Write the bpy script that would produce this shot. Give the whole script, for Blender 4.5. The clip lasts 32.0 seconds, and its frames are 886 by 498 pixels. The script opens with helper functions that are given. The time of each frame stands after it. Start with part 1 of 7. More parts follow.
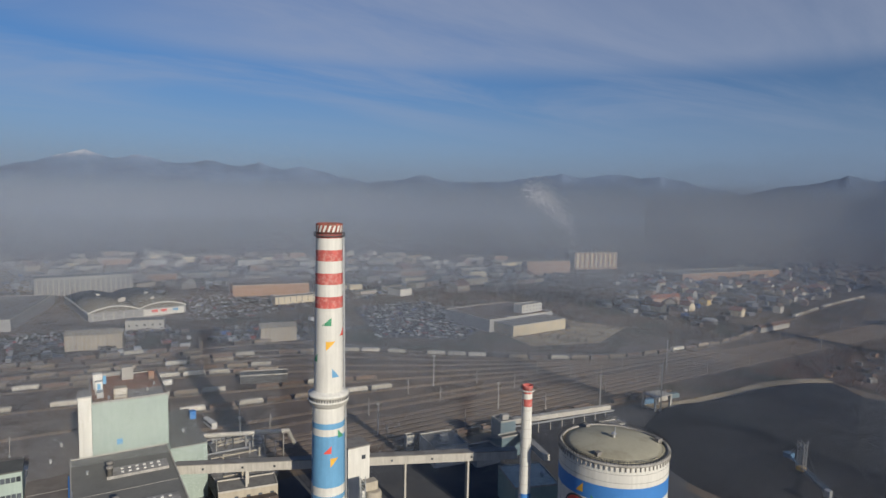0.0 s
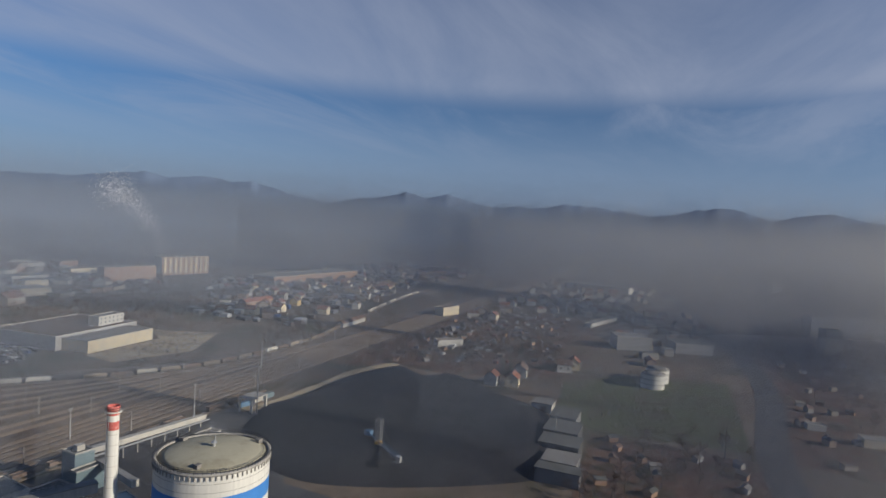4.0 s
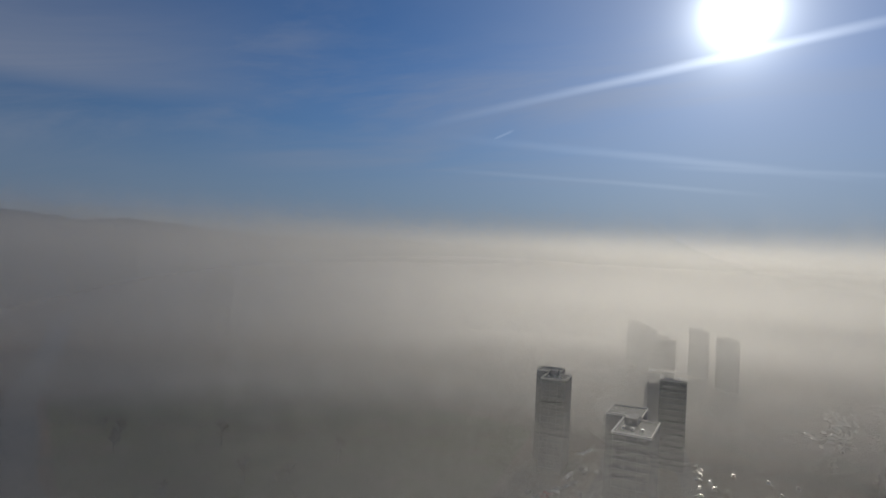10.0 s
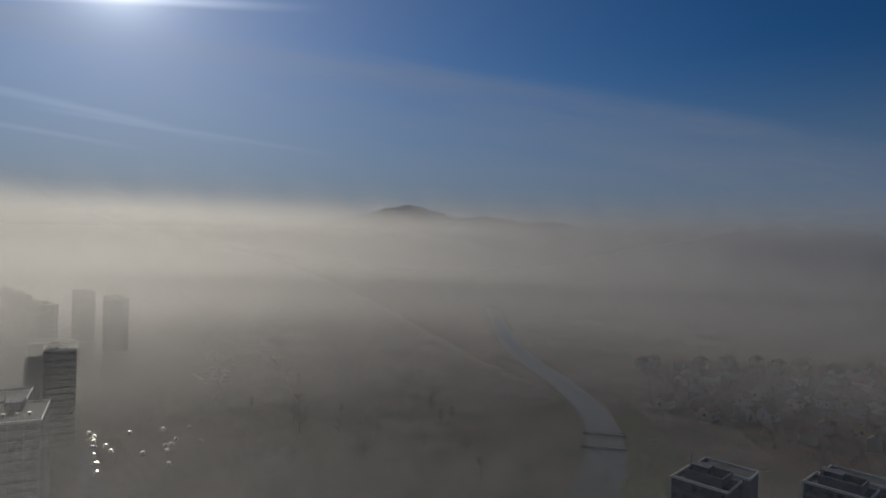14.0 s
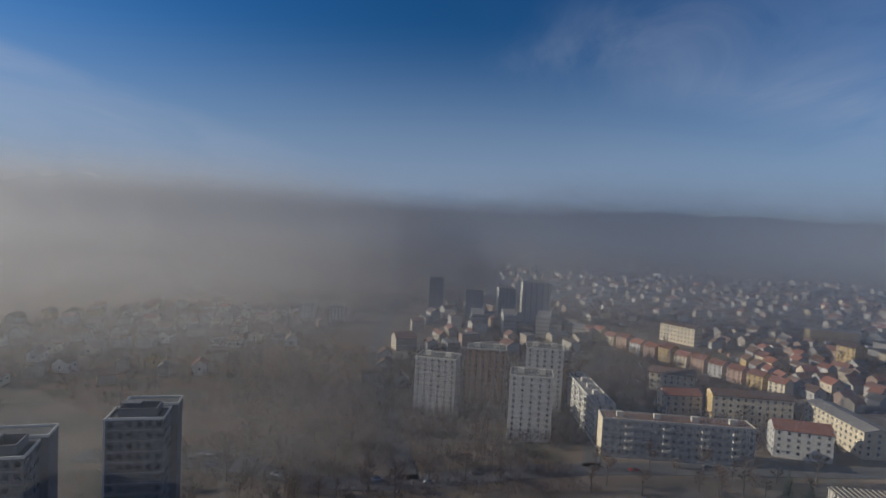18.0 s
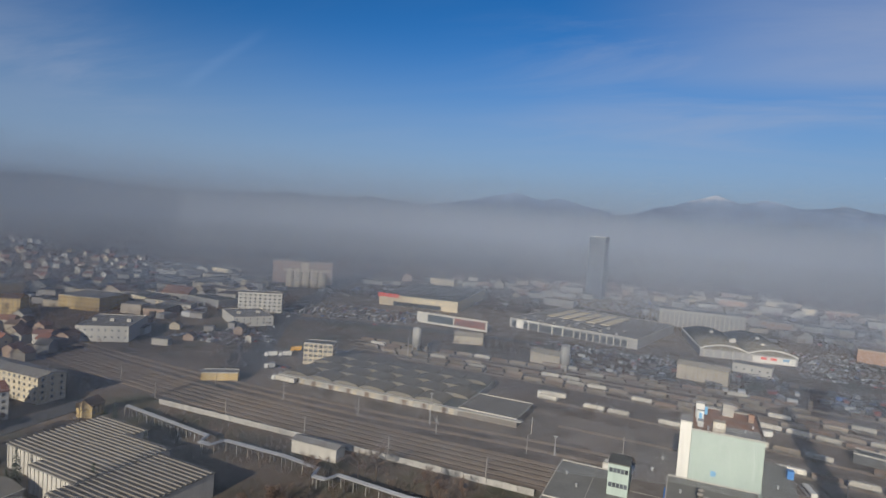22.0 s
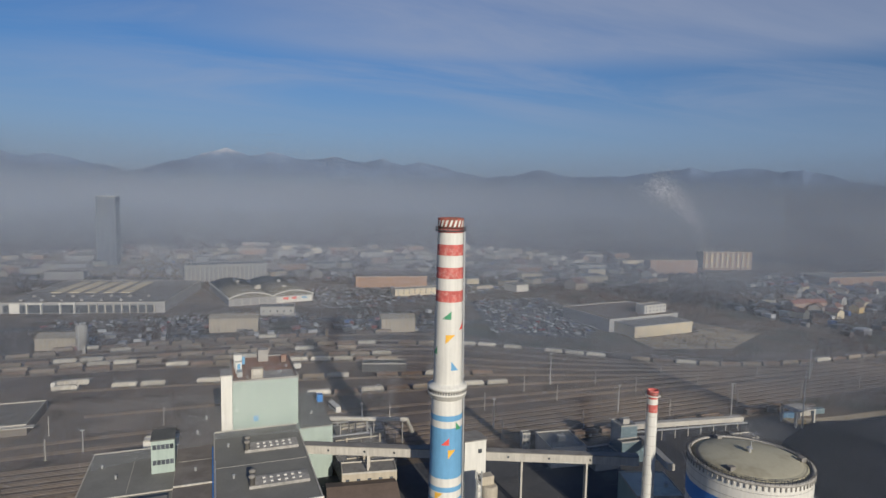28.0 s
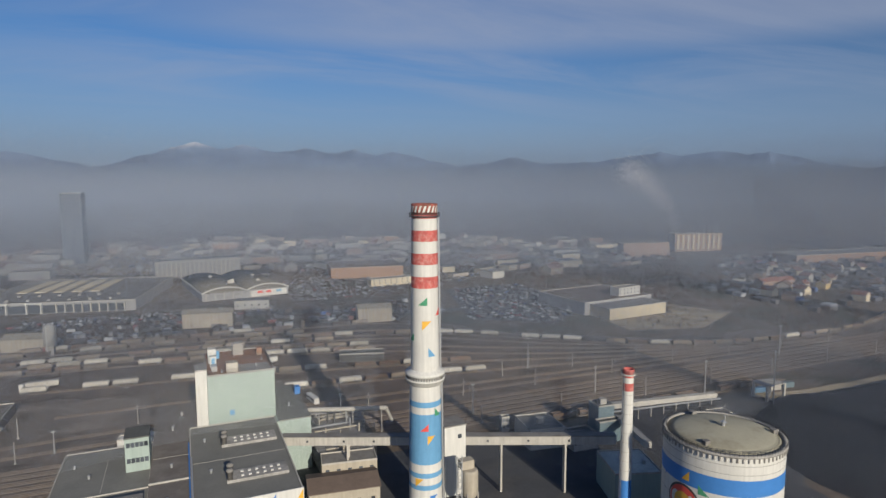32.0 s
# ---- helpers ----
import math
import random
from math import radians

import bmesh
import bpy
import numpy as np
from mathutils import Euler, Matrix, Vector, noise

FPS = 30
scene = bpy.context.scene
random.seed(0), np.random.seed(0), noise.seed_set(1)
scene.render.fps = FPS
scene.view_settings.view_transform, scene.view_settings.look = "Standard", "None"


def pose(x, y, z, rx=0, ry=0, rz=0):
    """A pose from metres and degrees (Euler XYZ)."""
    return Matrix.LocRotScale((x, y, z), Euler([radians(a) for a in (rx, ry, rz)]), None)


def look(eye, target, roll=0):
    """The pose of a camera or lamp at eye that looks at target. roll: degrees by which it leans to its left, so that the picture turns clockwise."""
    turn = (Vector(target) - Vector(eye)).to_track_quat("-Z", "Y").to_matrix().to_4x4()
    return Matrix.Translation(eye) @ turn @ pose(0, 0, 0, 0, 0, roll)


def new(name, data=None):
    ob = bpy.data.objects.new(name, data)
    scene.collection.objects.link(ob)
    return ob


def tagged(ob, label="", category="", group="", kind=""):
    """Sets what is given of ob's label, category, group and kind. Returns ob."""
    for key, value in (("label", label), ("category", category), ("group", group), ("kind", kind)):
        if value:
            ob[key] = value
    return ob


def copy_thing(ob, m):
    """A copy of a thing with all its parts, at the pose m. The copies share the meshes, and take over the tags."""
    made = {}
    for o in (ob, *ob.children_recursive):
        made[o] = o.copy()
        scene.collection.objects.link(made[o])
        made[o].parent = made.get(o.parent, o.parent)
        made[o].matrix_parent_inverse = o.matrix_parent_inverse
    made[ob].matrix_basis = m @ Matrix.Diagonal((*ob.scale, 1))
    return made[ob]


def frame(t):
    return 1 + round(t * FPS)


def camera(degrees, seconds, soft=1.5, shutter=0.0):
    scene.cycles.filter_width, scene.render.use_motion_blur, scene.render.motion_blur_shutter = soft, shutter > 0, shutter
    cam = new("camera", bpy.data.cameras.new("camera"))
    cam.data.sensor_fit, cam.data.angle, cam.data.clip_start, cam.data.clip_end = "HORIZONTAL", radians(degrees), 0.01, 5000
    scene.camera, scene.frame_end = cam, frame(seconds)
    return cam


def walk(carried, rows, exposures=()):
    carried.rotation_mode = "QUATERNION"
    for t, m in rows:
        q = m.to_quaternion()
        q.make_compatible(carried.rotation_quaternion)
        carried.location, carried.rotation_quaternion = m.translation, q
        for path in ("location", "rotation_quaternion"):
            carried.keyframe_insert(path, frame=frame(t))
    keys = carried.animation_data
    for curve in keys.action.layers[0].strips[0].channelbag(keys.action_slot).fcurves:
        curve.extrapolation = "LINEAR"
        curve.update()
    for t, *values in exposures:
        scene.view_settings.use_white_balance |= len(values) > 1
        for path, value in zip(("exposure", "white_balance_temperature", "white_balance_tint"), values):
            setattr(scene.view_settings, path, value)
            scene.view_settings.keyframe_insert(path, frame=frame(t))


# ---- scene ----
cam = camera(72.01, 32.0)
# seconds, x, y, z in metres, then yaw, pitch and roll in degrees
FLIGHT = [
    (0, -1.35, -0.99, 109.96, 328.37, -4.68, -1.12),
    (0.5, -1.41, -0.86, 109.84, 326.08, -4.58, -1.49),
    (1, -1.33, -0.44, 109.75, 322.60, -4.50, -1.85),
    (1.5, -1.55, 0.17, 109.52, 318.51, -4.33, -2.33),
    (2, -1.88, 0.69, 109.43, 314.16, -4.11, -2.79),
    (2.5, -2.60, 0.92, 109.39, 309.38, -3.92, -3.18),
    (4.5, -3.14, 1.61, 109.50, 284.68, -2.31, -3.85),
    (5, -2.89, 1.73, 109.60, 278.04, -1.99, -4.17),
    (5.5, -2.38, 1.53, 109.73, 271.10, -1.63, -4.53),
    (6, -1.92, 1.21, 109.86, 263.69, -1.24, -4.86),
    (6.5, -1.69, 1.37, 109.96, 256.52, -0.86, -5.06),
    (7, -1.70, 1.86, 110.07, 248.99, -0.47, -5.18),
    (7.5, -1.77, 2.37, 110.12, 241.99, -0.18, -5.21),
    (8, -1.66, 3.04, 110.11, 234.53, -0.02, -4.80),
    (8.5, -1.65, 3.44, 110.07, 227.72, 0.08, -4.51),
    (9, -0.94, 3.24, 109.90, 220.57, 0.08, -4.14),
    (9.5, 0.36, 2.85, 109.68, 213.98, 0.18, -4.00),
    (10, 1.40, 2.49, 109.49, 206.45, 0.64, -2.92),
    (10.5, 2.58, 1.95, 109.93, 199.40, 0.47, -2.69),
    (11, 3.78, 1.57, 110.59, 192.17, 0.17, -2.66),
    (11.5, 5.07, 1.58, 110.79, 185.54, 0.04, -2.67),
    (12, 5.31, 1.51, 111.22, 178.94, -0.18, -3.07),
    (12.5, 5.20, 1.58, 111.25, 172.57, -0.34, -2.98),
    (13, 5.10, 1.64, 111.32, 165.64, -0.54, -2.97),
    (13.5, 6.00, 1.82, 111.09, 159.02, -0.85, -2.53),
    (15.5, 6.98, 0.47, 111.21, 131.60, -2.24, -1.68),
    (16, 6.98, 0.74, 110.94, 123.85, -2.46, -1.92),
    (16.5, 6.46, 0.94, 110.43, 116.80, -2.66, -1.91),
    (17, 5.31, 0.74, 109.77, 108.78, -2.94, -2.13),
    (17.5, 4.00, -0.35, 109.21, 101.09, -3.09, -2.54),
    (18, 3.28, -1.50, 108.95, 92.21, -3.21, -2.89),
    (18.5, 2.28, -2.54, 109.16, 83.63, -3.31, -3.08),
    (19, 0.94, -3.06, 109.46, 74.79, -3.39, -3.19),
    (19.5, 0.15, -3.01, 109.44, 67.02, -3.46, -3.51),
    (20, 0.02, -2.83, 109.31, 58.52, -3.41, -3.83),
    (20.5, 0.15, -3.34, 109.04, 50.36, -3.40, -3.91),
    (21, 0.09, -3.56, 108.61, 40.77, -3.30, -4.02),
    (21.5, -0.45, -4.02, 108.31, 31.77, -3.16, -4.04),
    (22, -0.74, -4.09, 108.58, 22.58, -3.08, -4.15),
    (22.5, -1.01, -4.10, 109.10, 14.13, -3.00, -4.24),
    (23, -2.13, -3.44, 109.49, 5.00, -3.02, -4.31),
    (23.5, -3.25, -2.80, 110.12, -4.10, -3.03, -4.22),
    (24, -3.58, -1.95, 110.55, -13.14, -3.15, -4.00),
    (24.5, -3.32, -1.16, 110.46, -16.61, -3.42, -3.60),
    (25, -3.15, -0.71, 110.37, -17.79, -3.87, -3.16),
    (25.5, -3.03, -0.39, 110.28, -18.44, -4.21, -2.80),
    (27.5, -2.39, 0.40, 109.96, -20.33, -5.21, -1.46),
    (28, -2.28, 0.60, 109.93, -20.74, -5.36, -1.22),
    (28.5, -2.06, 0.81, 109.87, -21.07, -5.51, -1.01),
    (29, -1.92, 1.01, 109.79, -21.44, -5.63, -0.83),
    (29.5, -1.82, 1.30, 109.77, -21.78, -5.76, -0.60),
    (30, -1.53, 1.47, 109.68, -22.07, -5.90, -0.43),
    (30.5, -1.47, 1.60, 109.41, -22.38, -6.01, -0.22),
    (31, -1.41, 1.50, 109.16, -22.65, -6.11, -0.10),
    (31.5, -1.47, 1.46, 108.88, -22.95, -6.23, 0.06),
    (32, -1.51, 1.33, 108.68, -23.18, -6.32, 0.12),
]
walk(cam, [(t, pose(x, y, z, 90 + pitch, roll, yaw)) for t, x, y, z, yaw, pitch, roll in FLIGHT],
     exposures=[(0.0, 0.02), (2.5, 0.04), (4.5, 0.14), (5.5, 0.28), (6.0, 0.28), (7.0, 0.12), (8.0, -0.1), (9.0, -0.38), (10.5, -0.76), (12.0, -0.95), (13.5, -1.02), (15.5, -0.6), (16.0, -0.5), (17.0, -0.16), (18.0, 0.16), (19.0, 0.25), (20.0, 0.44), (22.0, 0.2), (24.0, 0.04), (32.0, 0.02)])

# ---- sky, sun and haze ----
SUN_AZ, SUN_EL = radians(181.4), radians(21.0)
SUN_DIR = Vector((-math.sin(SUN_AZ) * math.cos(SUN_EL), math.cos(SUN_AZ) * math.cos(SUN_EL), math.sin(SUN_EL)))


def link(tree, a, b):
    tree.links.new(a, b)


def node(tree, kind, **values):
    n = tree.nodes.new(kind)
    for key, value in values.items():
        if key in n.inputs:
            n.inputs[key].default_value = value
    return n


def maths(tree, op, a, b=None, clamp=False):
    n = tree.nodes.new("ShaderNodeMath")
    n.operation, n.use_clamp = op, clamp
    for i, v in enumerate((a, b)):
        if v is None:
            continue
        if isinstance(v, (int, float)):
            n.inputs[i].default_value = v
        else:
            link(tree, v, n.inputs[i])
    return n.outputs[0]


def span(tree, value, a, b, c=0.0, d=1.0, smooth=True):
    n = tree.nodes.new("ShaderNodeMapRange")
    n.interpolation_type = "SMOOTHSTEP" if smooth else "LINEAR"
    link(tree, value, n.inputs[0])
    for i, v in enumerate((a, b, c, d)):
        n.inputs[i + 1].default_value = v
    return n.outputs[0]


def mix_colour(tree, fac, a, b, how="MIX"):
    n = tree.nodes.new("ShaderNodeMix")
    n.data_type, n.blend_type = "RGBA", how
    for i, v in ((0, fac), (6, a), (7, b)):
        if isinstance(v, (int, float)):
            n.inputs[i].default_value = v
        elif isinstance(v, tuple):
            n.inputs[i].default_value = (*v[:3], 1)
        else:
            link(tree, v, n.inputs[i])
    return n.outputs[2]


world = bpy.data.worlds.new("winter_sky")
scene.world = world
world.use_nodes = True
wt = world.node_tree
wt.nodes.clear()
sky = wt.nodes.new("ShaderNodeTexSky")
sky.sky_type, sky.sun_disc = "NISHITA", False
sky.sun_elevation, sky.sun_rotation = SUN_EL, radians(180)
sky.altitude, sky.air_density, sky.dust_density, sky.ozone_density = 300, 1.0, 0.15, 4.0
coord = wt.nodes.new("ShaderNodeTexCoord")
sep = wt.nodes.new("ShaderNodeSeparateXYZ")
link(wt, coord.outputs["Generated"], sep.inputs[0])
# thin cirrus drawn out along one wind direction, seen on a plane high above
up = maths(wt, "MAXIMUM", sep.outputs[2], 0.03)
comb = wt.nodes.new("ShaderNodeCombineXYZ")
link(wt, maths(wt, "DIVIDE", sep.outputs[0], maths(wt, "ADD", up, 0.10)), comb.inputs[0])
link(wt, maths(wt, "DIVIDE", sep.outputs[1], maths(wt, "ADD", up, 0.10)), comb.inputs[1])
turn = wt.nodes.new("ShaderNodeMapping")
link(wt, comb.outputs[0], turn.inputs[0])
turn.inputs["Rotation"].default_value = (0, 0, radians(24))
turn.inputs["Scale"].default_value = (0.5, 1.3, 1)
streak = node(wt, "ShaderNodeTexNoise", Scale=0.8, Detail=8.0, Roughness=0.6, Distortion=0.6)
link(wt, turn.outputs[0], streak.inputs["Vector"])
wide = node(wt, "ShaderNodeTexNoise", Scale=0.3, Detail=2.0, Distortion=0.4)
link(wt, comb.outputs[0], wide.inputs["Vector"])
# the broad veil of cirrus lies over one half of the sky
half = wt.nodes.new("ShaderNodeVectorMath")
half.operation = "DOT_PRODUCT"
link(wt, coord.outputs["Generated"], half.inputs[0])
half.inputs[1].default_value = (0.8, 0.35, 0.0)
cirrus = maths(wt, "MULTIPLY", span(wt, streak.outputs[0], 0.36, 0.72), span(wt, maths(wt, "ADD", wide.outputs[0], maths(wt, "MULTIPLY", half.outputs["Value"], 0.22)), 0.36, 0.64))
cirrus = maths(wt, "MULTIPLY", cirrus, span(wt, sep.outputs[2], 0.06, 0.17))
# a broad even sheet with a clean lower edge on that side
level = maths(wt, "ADD", sep.outputs[2], maths(wt, "MULTIPLY", half.outputs["Value"], 0.03))
sheet = maths(wt, "MULTIPLY", span(wt, level, 0.195, 0.245), span(wt, level, 0.30, 0.52, 1.0, 0.25))
sheet = maths(wt, "MULTIPLY", sheet, maths(wt, "MULTIPLY", span(wt, half.outputs["Value"], 0.1, 0.6), span(wt, streak.outputs[0], 0.2, 0.75, 0.45, 1.0)))
cirrus = maths(wt, "MAXIMUM", maths(wt, "MULTIPLY", cirrus, 0.6), sheet)


def contrail(normal, width, centre, reach, strength):
    """A vapour trail along part of a great circle."""
    n = wt.nodes.new("ShaderNodeVectorMath")
    n.operation = "DOT_PRODUCT"
    link(wt, coord.outputs["Generated"], n.inputs[0])
    n.inputs[1].default_value = Vector(normal).normalized()
    c = wt.nodes.new("ShaderNodeVectorMath")
    c.operation = "DOT_PRODUCT"
    link(wt, coord.outputs["Generated"], c.inputs[0])
    c.inputs[1].default_value = Vector(centre).normalized()
    off = maths(wt, "ABSOLUTE", maths(wt, "ADD", n.outputs["Value"], maths(wt, "MULTIPLY", maths(wt, "SUBTRACT", streak.outputs[0], 0.5), width * 1.6)))
    body = maths(wt, "MULTIPLY", span(wt, off, 0.0, width, 1.0, 0.0), span(wt, c.outputs["Value"], math.cos(radians(reach)), math.cos(radians(reach * 0.3))))
    return maths(wt, "MULTIPLY", body, strength)


def toward_sky(az, el):
    a, e = radians(az), radians(el)
    return Vector((-math.sin(a) * math.cos(e), math.cos(a) * math.cos(e), math.sin(e)))


TRAILS = []
for az0, el0, az1, el1, width, reach, strength in ((207.0, 12.4, 166.5, 19.5, 0.011, 24, 0.8), (202.1, 11.1, 200.6, 11.8, 0.003, 1.2, 0.9), (206, 11.0, 172, 7.6, 0.010, 20, 0.35), (205, 8.0, 181, 6.6, 0.006, 16, 0.35), (186, 8.8, 164, 7.2, 0.007, 14, 0.3), (46, 9.5, 40, 14.5, 0.012, 5, 0.15)):
    p, q = toward_sky(az0, el0), toward_sky(az1, el1)
    TRAILS.append(contrail(p.cross(q), width, p + q, reach, strength))
trails = TRAILS[0]
for q in TRAILS[1:]:
    trails = maths(wt, "MAXIMUM", trails, q)
# a sheet of high cloud with a clean upper edge that slants down to the west
edge_a, edge_b = toward_sky(152, 15.5), toward_sky(106, 5.9)
below = wt.nodes.new("ShaderNodeVectorMath")
below.operation = "DOT_PRODUCT"
link(wt, coord.outputs["Generated"], below.inputs[0])
below.inputs[1].default_value = edge_a.cross(edge_b).normalized() * (1 if edge_a.cross(edge_b).z < 0 else -1)
about_veil = wt.nodes.new("ShaderNodeVectorMath")
about_veil.operation = "DOT_PRODUCT"
link(wt, coord.outputs["Generated"], about_veil.inputs[0])
about_veil.inputs[1].default_value = toward_sky(146, 8)
under = maths(wt, "ADD", below.outputs["Value"], maths(wt, "MULTIPLY", maths(wt, "SUBTRACT", streak.outputs[0], 0.5), 0.03))
veil = maths(wt, "MULTIPLY", span(wt, under, -0.006, 0.025), span(wt, under, 0.03, 0.26, 1.0, 0.15))
veil = maths(wt, "MULTIPLY", veil, span(wt, about_veil.outputs["Value"], math.cos(radians(48)), math.cos(radians(8))))
veil = maths(wt, "MULTIPLY", veil, span(wt, streak.outputs[0], 0.3, 0.65, 0.3, 1.0))
cirrus = maths(wt, "MAXIMUM", cirrus, maths(wt, "MULTIPLY", veil, 0.5))
clear = wt.nodes.new("ShaderNodeHueSaturation")
clear.inputs["Saturation"].default_value = 1.25
link(wt, mix_colour(wt, 1.0, sky.outputs[0], (0.94, 0.95, 1.09), "MULTIPLY"), clear.inputs["Color"])
# the sky is deepest a quarter turn from the sun
toward = wt.nodes.new("ShaderNodeVectorMath")
toward.operation = "DOT_PRODUCT"
link(wt, coord.outputs["Generated"], toward.inputs[0])
toward.inputs[1].default_value = SUN_DIR
across = maths(wt, "POWER", maths(wt, "SUBTRACT", 1.0, maths(wt, "MULTIPLY", toward.outputs["Value"], toward.outputs["Value"])), 3.0)
deep = mix_colour(wt, maths(wt, "MULTIPLY", across, 0.3), clear.outputs[0], (0.0, 0.0, 0.0))
# pale moist air low over the horizon
low = mix_colour(wt, span(wt, sep.outputs[2], -0.02, 0.30, 0.9, 0.0), deep, (2.8, 3.8, 5.7))
clouded = mix_colour(wt, maths(wt, "MULTIPLY", cirrus, 0.75), low, (4.6, 5.2, 6.8))
# the sun itself with its aureole
near_sun = maths(wt, "MAXIMUM", toward.outputs["Value"], 0.0)
glow = maths(wt, "MULTIPLY", trails, maths(wt, "ADD", 1.6, maths(wt, "MULTIPLY", maths(wt, "POWER", near_sun, 60.0), 9.0)))
for power, gain in ((2600.0, 130.0), (700.0, 24.0), (200.0, 7.0), (28.0, 2.6), (6.0, 2.2)):
    glow = maths(wt, "ADD", glow, maths(wt, "MULTIPLY", maths(wt, "POWER", near_sun, power), gain))
lit = wt.nodes.new("ShaderNodeMix")
lit.data_type, lit.blend_type = "RGBA", "ADD"
lit.inputs[0].default_value = 1.0
link(wt, clouded, lit.inputs[6])
glow_colour = wt.nodes.new("ShaderNodeCombineColor")
for i, k in enumerate((0.9, 0.96, 1.0)):
    link(wt, maths(wt, "MULTIPLY", glow, k), glow_colour.inputs[i])
link(wt, glow_colour.outputs[0], lit.inputs[7])
back = wt.nodes.new("ShaderNodeBackground")
back.inputs["Strength"].default_value = 0.068
link(wt, lit.outputs[2], back.inputs["Color"])
out = wt.nodes.new("ShaderNodeOutputWorld")
link(wt, back.outputs[0], out.inputs[0])

sun = new("sun", bpy.data.lights.new("sun", "SUN"))
sun.data.energy, sun.data.angle, sun.data.color = 4.2, radians(0.6), (1.0, 0.925, 0.79)
sun.matrix_world = look(SUN_DIR * 900, (0, 0, 0))

# ---- materials ----
MATS = {}


def surface(name, colour, rough=0.8, metal=0.0, vary=0.25, size=6.0, fine=0.7, bump=0.15, stain=None, streaks=0.0, each=0.0):
    """A weathered surface: base colour broken up at two sizes, stains of a second colour, fine relief."""
    if name in MATS:
        return MATS[name]
    m = bpy.data.materials.new(name)
    m.use_nodes = True
    t = m.node_tree
    b = t.nodes["Principled BSDF"]
    geo = t.nodes.new("ShaderNodeNewGeometry")
    spot = t.nodes.new("ShaderNodeMapping")
    link(t, geo.outputs["Position"], spot.inputs[0])
    big = node(t, "ShaderNodeTexNoise", Scale=1.0 / size, Detail=5.0, Roughness=0.65)
    small = node(t, "ShaderNodeTexNoise", Scale=1.0 / fine, Detail=4.0, Roughness=0.7)
    link(t, spot.outputs[0], big.inputs["Vector"])
    link(t, spot.outputs[0], small.inputs["Vector"])
    level = maths(t, "ADD", span(t, big.outputs[0], 0.25, 0.75, 1 - vary, 1 + vary, False),
                  span(t, small.outputs[0], 0.25, 0.75, -0.5 * vary, 0.5 * vary, False))
    if each:
        info = t.nodes.new("ShaderNodeObjectInfo")
        level = maths(t, "MULTIPLY", level, span(t, info.outputs["Random"], 0, 1, 1 - each, 1 + each, False))
    if streaks:
        run = t.nodes.new("ShaderNodeMapping")
        run.inputs["Scale"].default_value = (1.2, 1.2, 0.06)
        link(t, geo.outputs["Position"], run.inputs[0])
        drip = node(t, "ShaderNodeTexNoise", Scale=1.0, Detail=4.0)
        link(t, run.outputs[0], drip.inputs["Vector"])
        level = maths(t, "MULTIPLY", level, span(t, drip.outputs[0], 0.35, 0.7, 1.0, 1.0 - streaks, False))
    grey = t.nodes.new("ShaderNodeCombineColor")
    for i in range(3):
        link(t, level, grey.inputs[i])
    base = colour
    if stain:
        blot = node(t, "ShaderNodeTexNoise", Scale=1.7 / size, Detail=6.0, Roughness=0.6)
        shift = t.nodes.new("ShaderNodeMapping")
        shift.inputs["Location"].default_value = (37, 11, 5)
        link(t, geo.outputs["Position"], shift.inputs[0])
        link(t, shift.outputs[0], blot.inputs["Vector"])
        base = mix_colour(t, span(t, blot.outputs[0], 0.45, 0.68), colour, stain)
    link(t, mix_colour(t, 1.0, base, grey.outputs[0], "MULTIPLY"), b.inputs["Base Color"])
    b.inputs["Roughness"].default_value, b.inputs["Metallic"].default_value = rough, metal
    b.inputs["Specular IOR Level"].default_value = 0.3
    if bump:
        rise = node(t, "ShaderNodeBump", Strength=bump, Distance=0.3)
        link(t, small.outputs[0], rise.inputs["Height"])
        link(t, rise.outputs[0], b.inputs["Normal"])
    MATS[name] = m
    return m


EARTH = surface("winter_earth", (0.132, 0.102, 0.077), 0.95, size=60, fine=4, vary=0.5, stain=(0.055, 0.055, 0.034))
BALLAST = surface("track_ballast", (0.155, 0.125, 0.104), 0.95, size=25, fine=1.2, vary=0.3, stain=(0.075, 0.06, 0.05))
YARD = surface("worn_yard", (0.2, 0.166, 0.136), 0.9, size=30, fine=2.0, vary=0.3, stain=(0.092, 0.076, 0.062))
ASPHALT = surface("asphalt", (0.07, 0.071, 0.075), 0.85, size=20, fine=1.0, vary=0.25, stain=(0.085, 0.082, 0.08))
COAL = surface("coal", (0.02, 0.02, 0.023), 0.8, size=18, fine=1.0, vary=0.5, bump=0.6)
FIELD = surface("dry_field", (0.38, 0.31, 0.21), 0.95, size=30, fine=2.0, vary=0.25, stain=(0.22, 0.18, 0.12))
TRACKBED = surface("track_bed", (0.185, 0.148, 0.118), 0.95, size=14, fine=0.8, vary=0.3, stain=(0.17, 0.14, 0.115))
PLANT_ROOF = surface("felt_roof", (0.19, 0.185, 0.165), 0.8, size=12, fine=0.8, vary=0.16, stain=(0.19, 0.185, 0.165))
BROWN_FELT = surface("brown_felt_roof", (0.165, 0.145, 0.128), 0.85, size=10, fine=0.8, vary=0.18, stain=(0.2, 0.18, 0.16))
TEAL = surface("blue_grey_sheet", (0.15, 0.205, 0.225), 0.65, size=5, fine=0.5, vary=0.12, streaks=0.15)
SAGE_ROOF = surface("sage_sheet_roof", (0.5, 0.53, 0.47), 0.7, size=6, fine=0.6, vary=0.14, stain=(0.4, 0.42, 0.38))
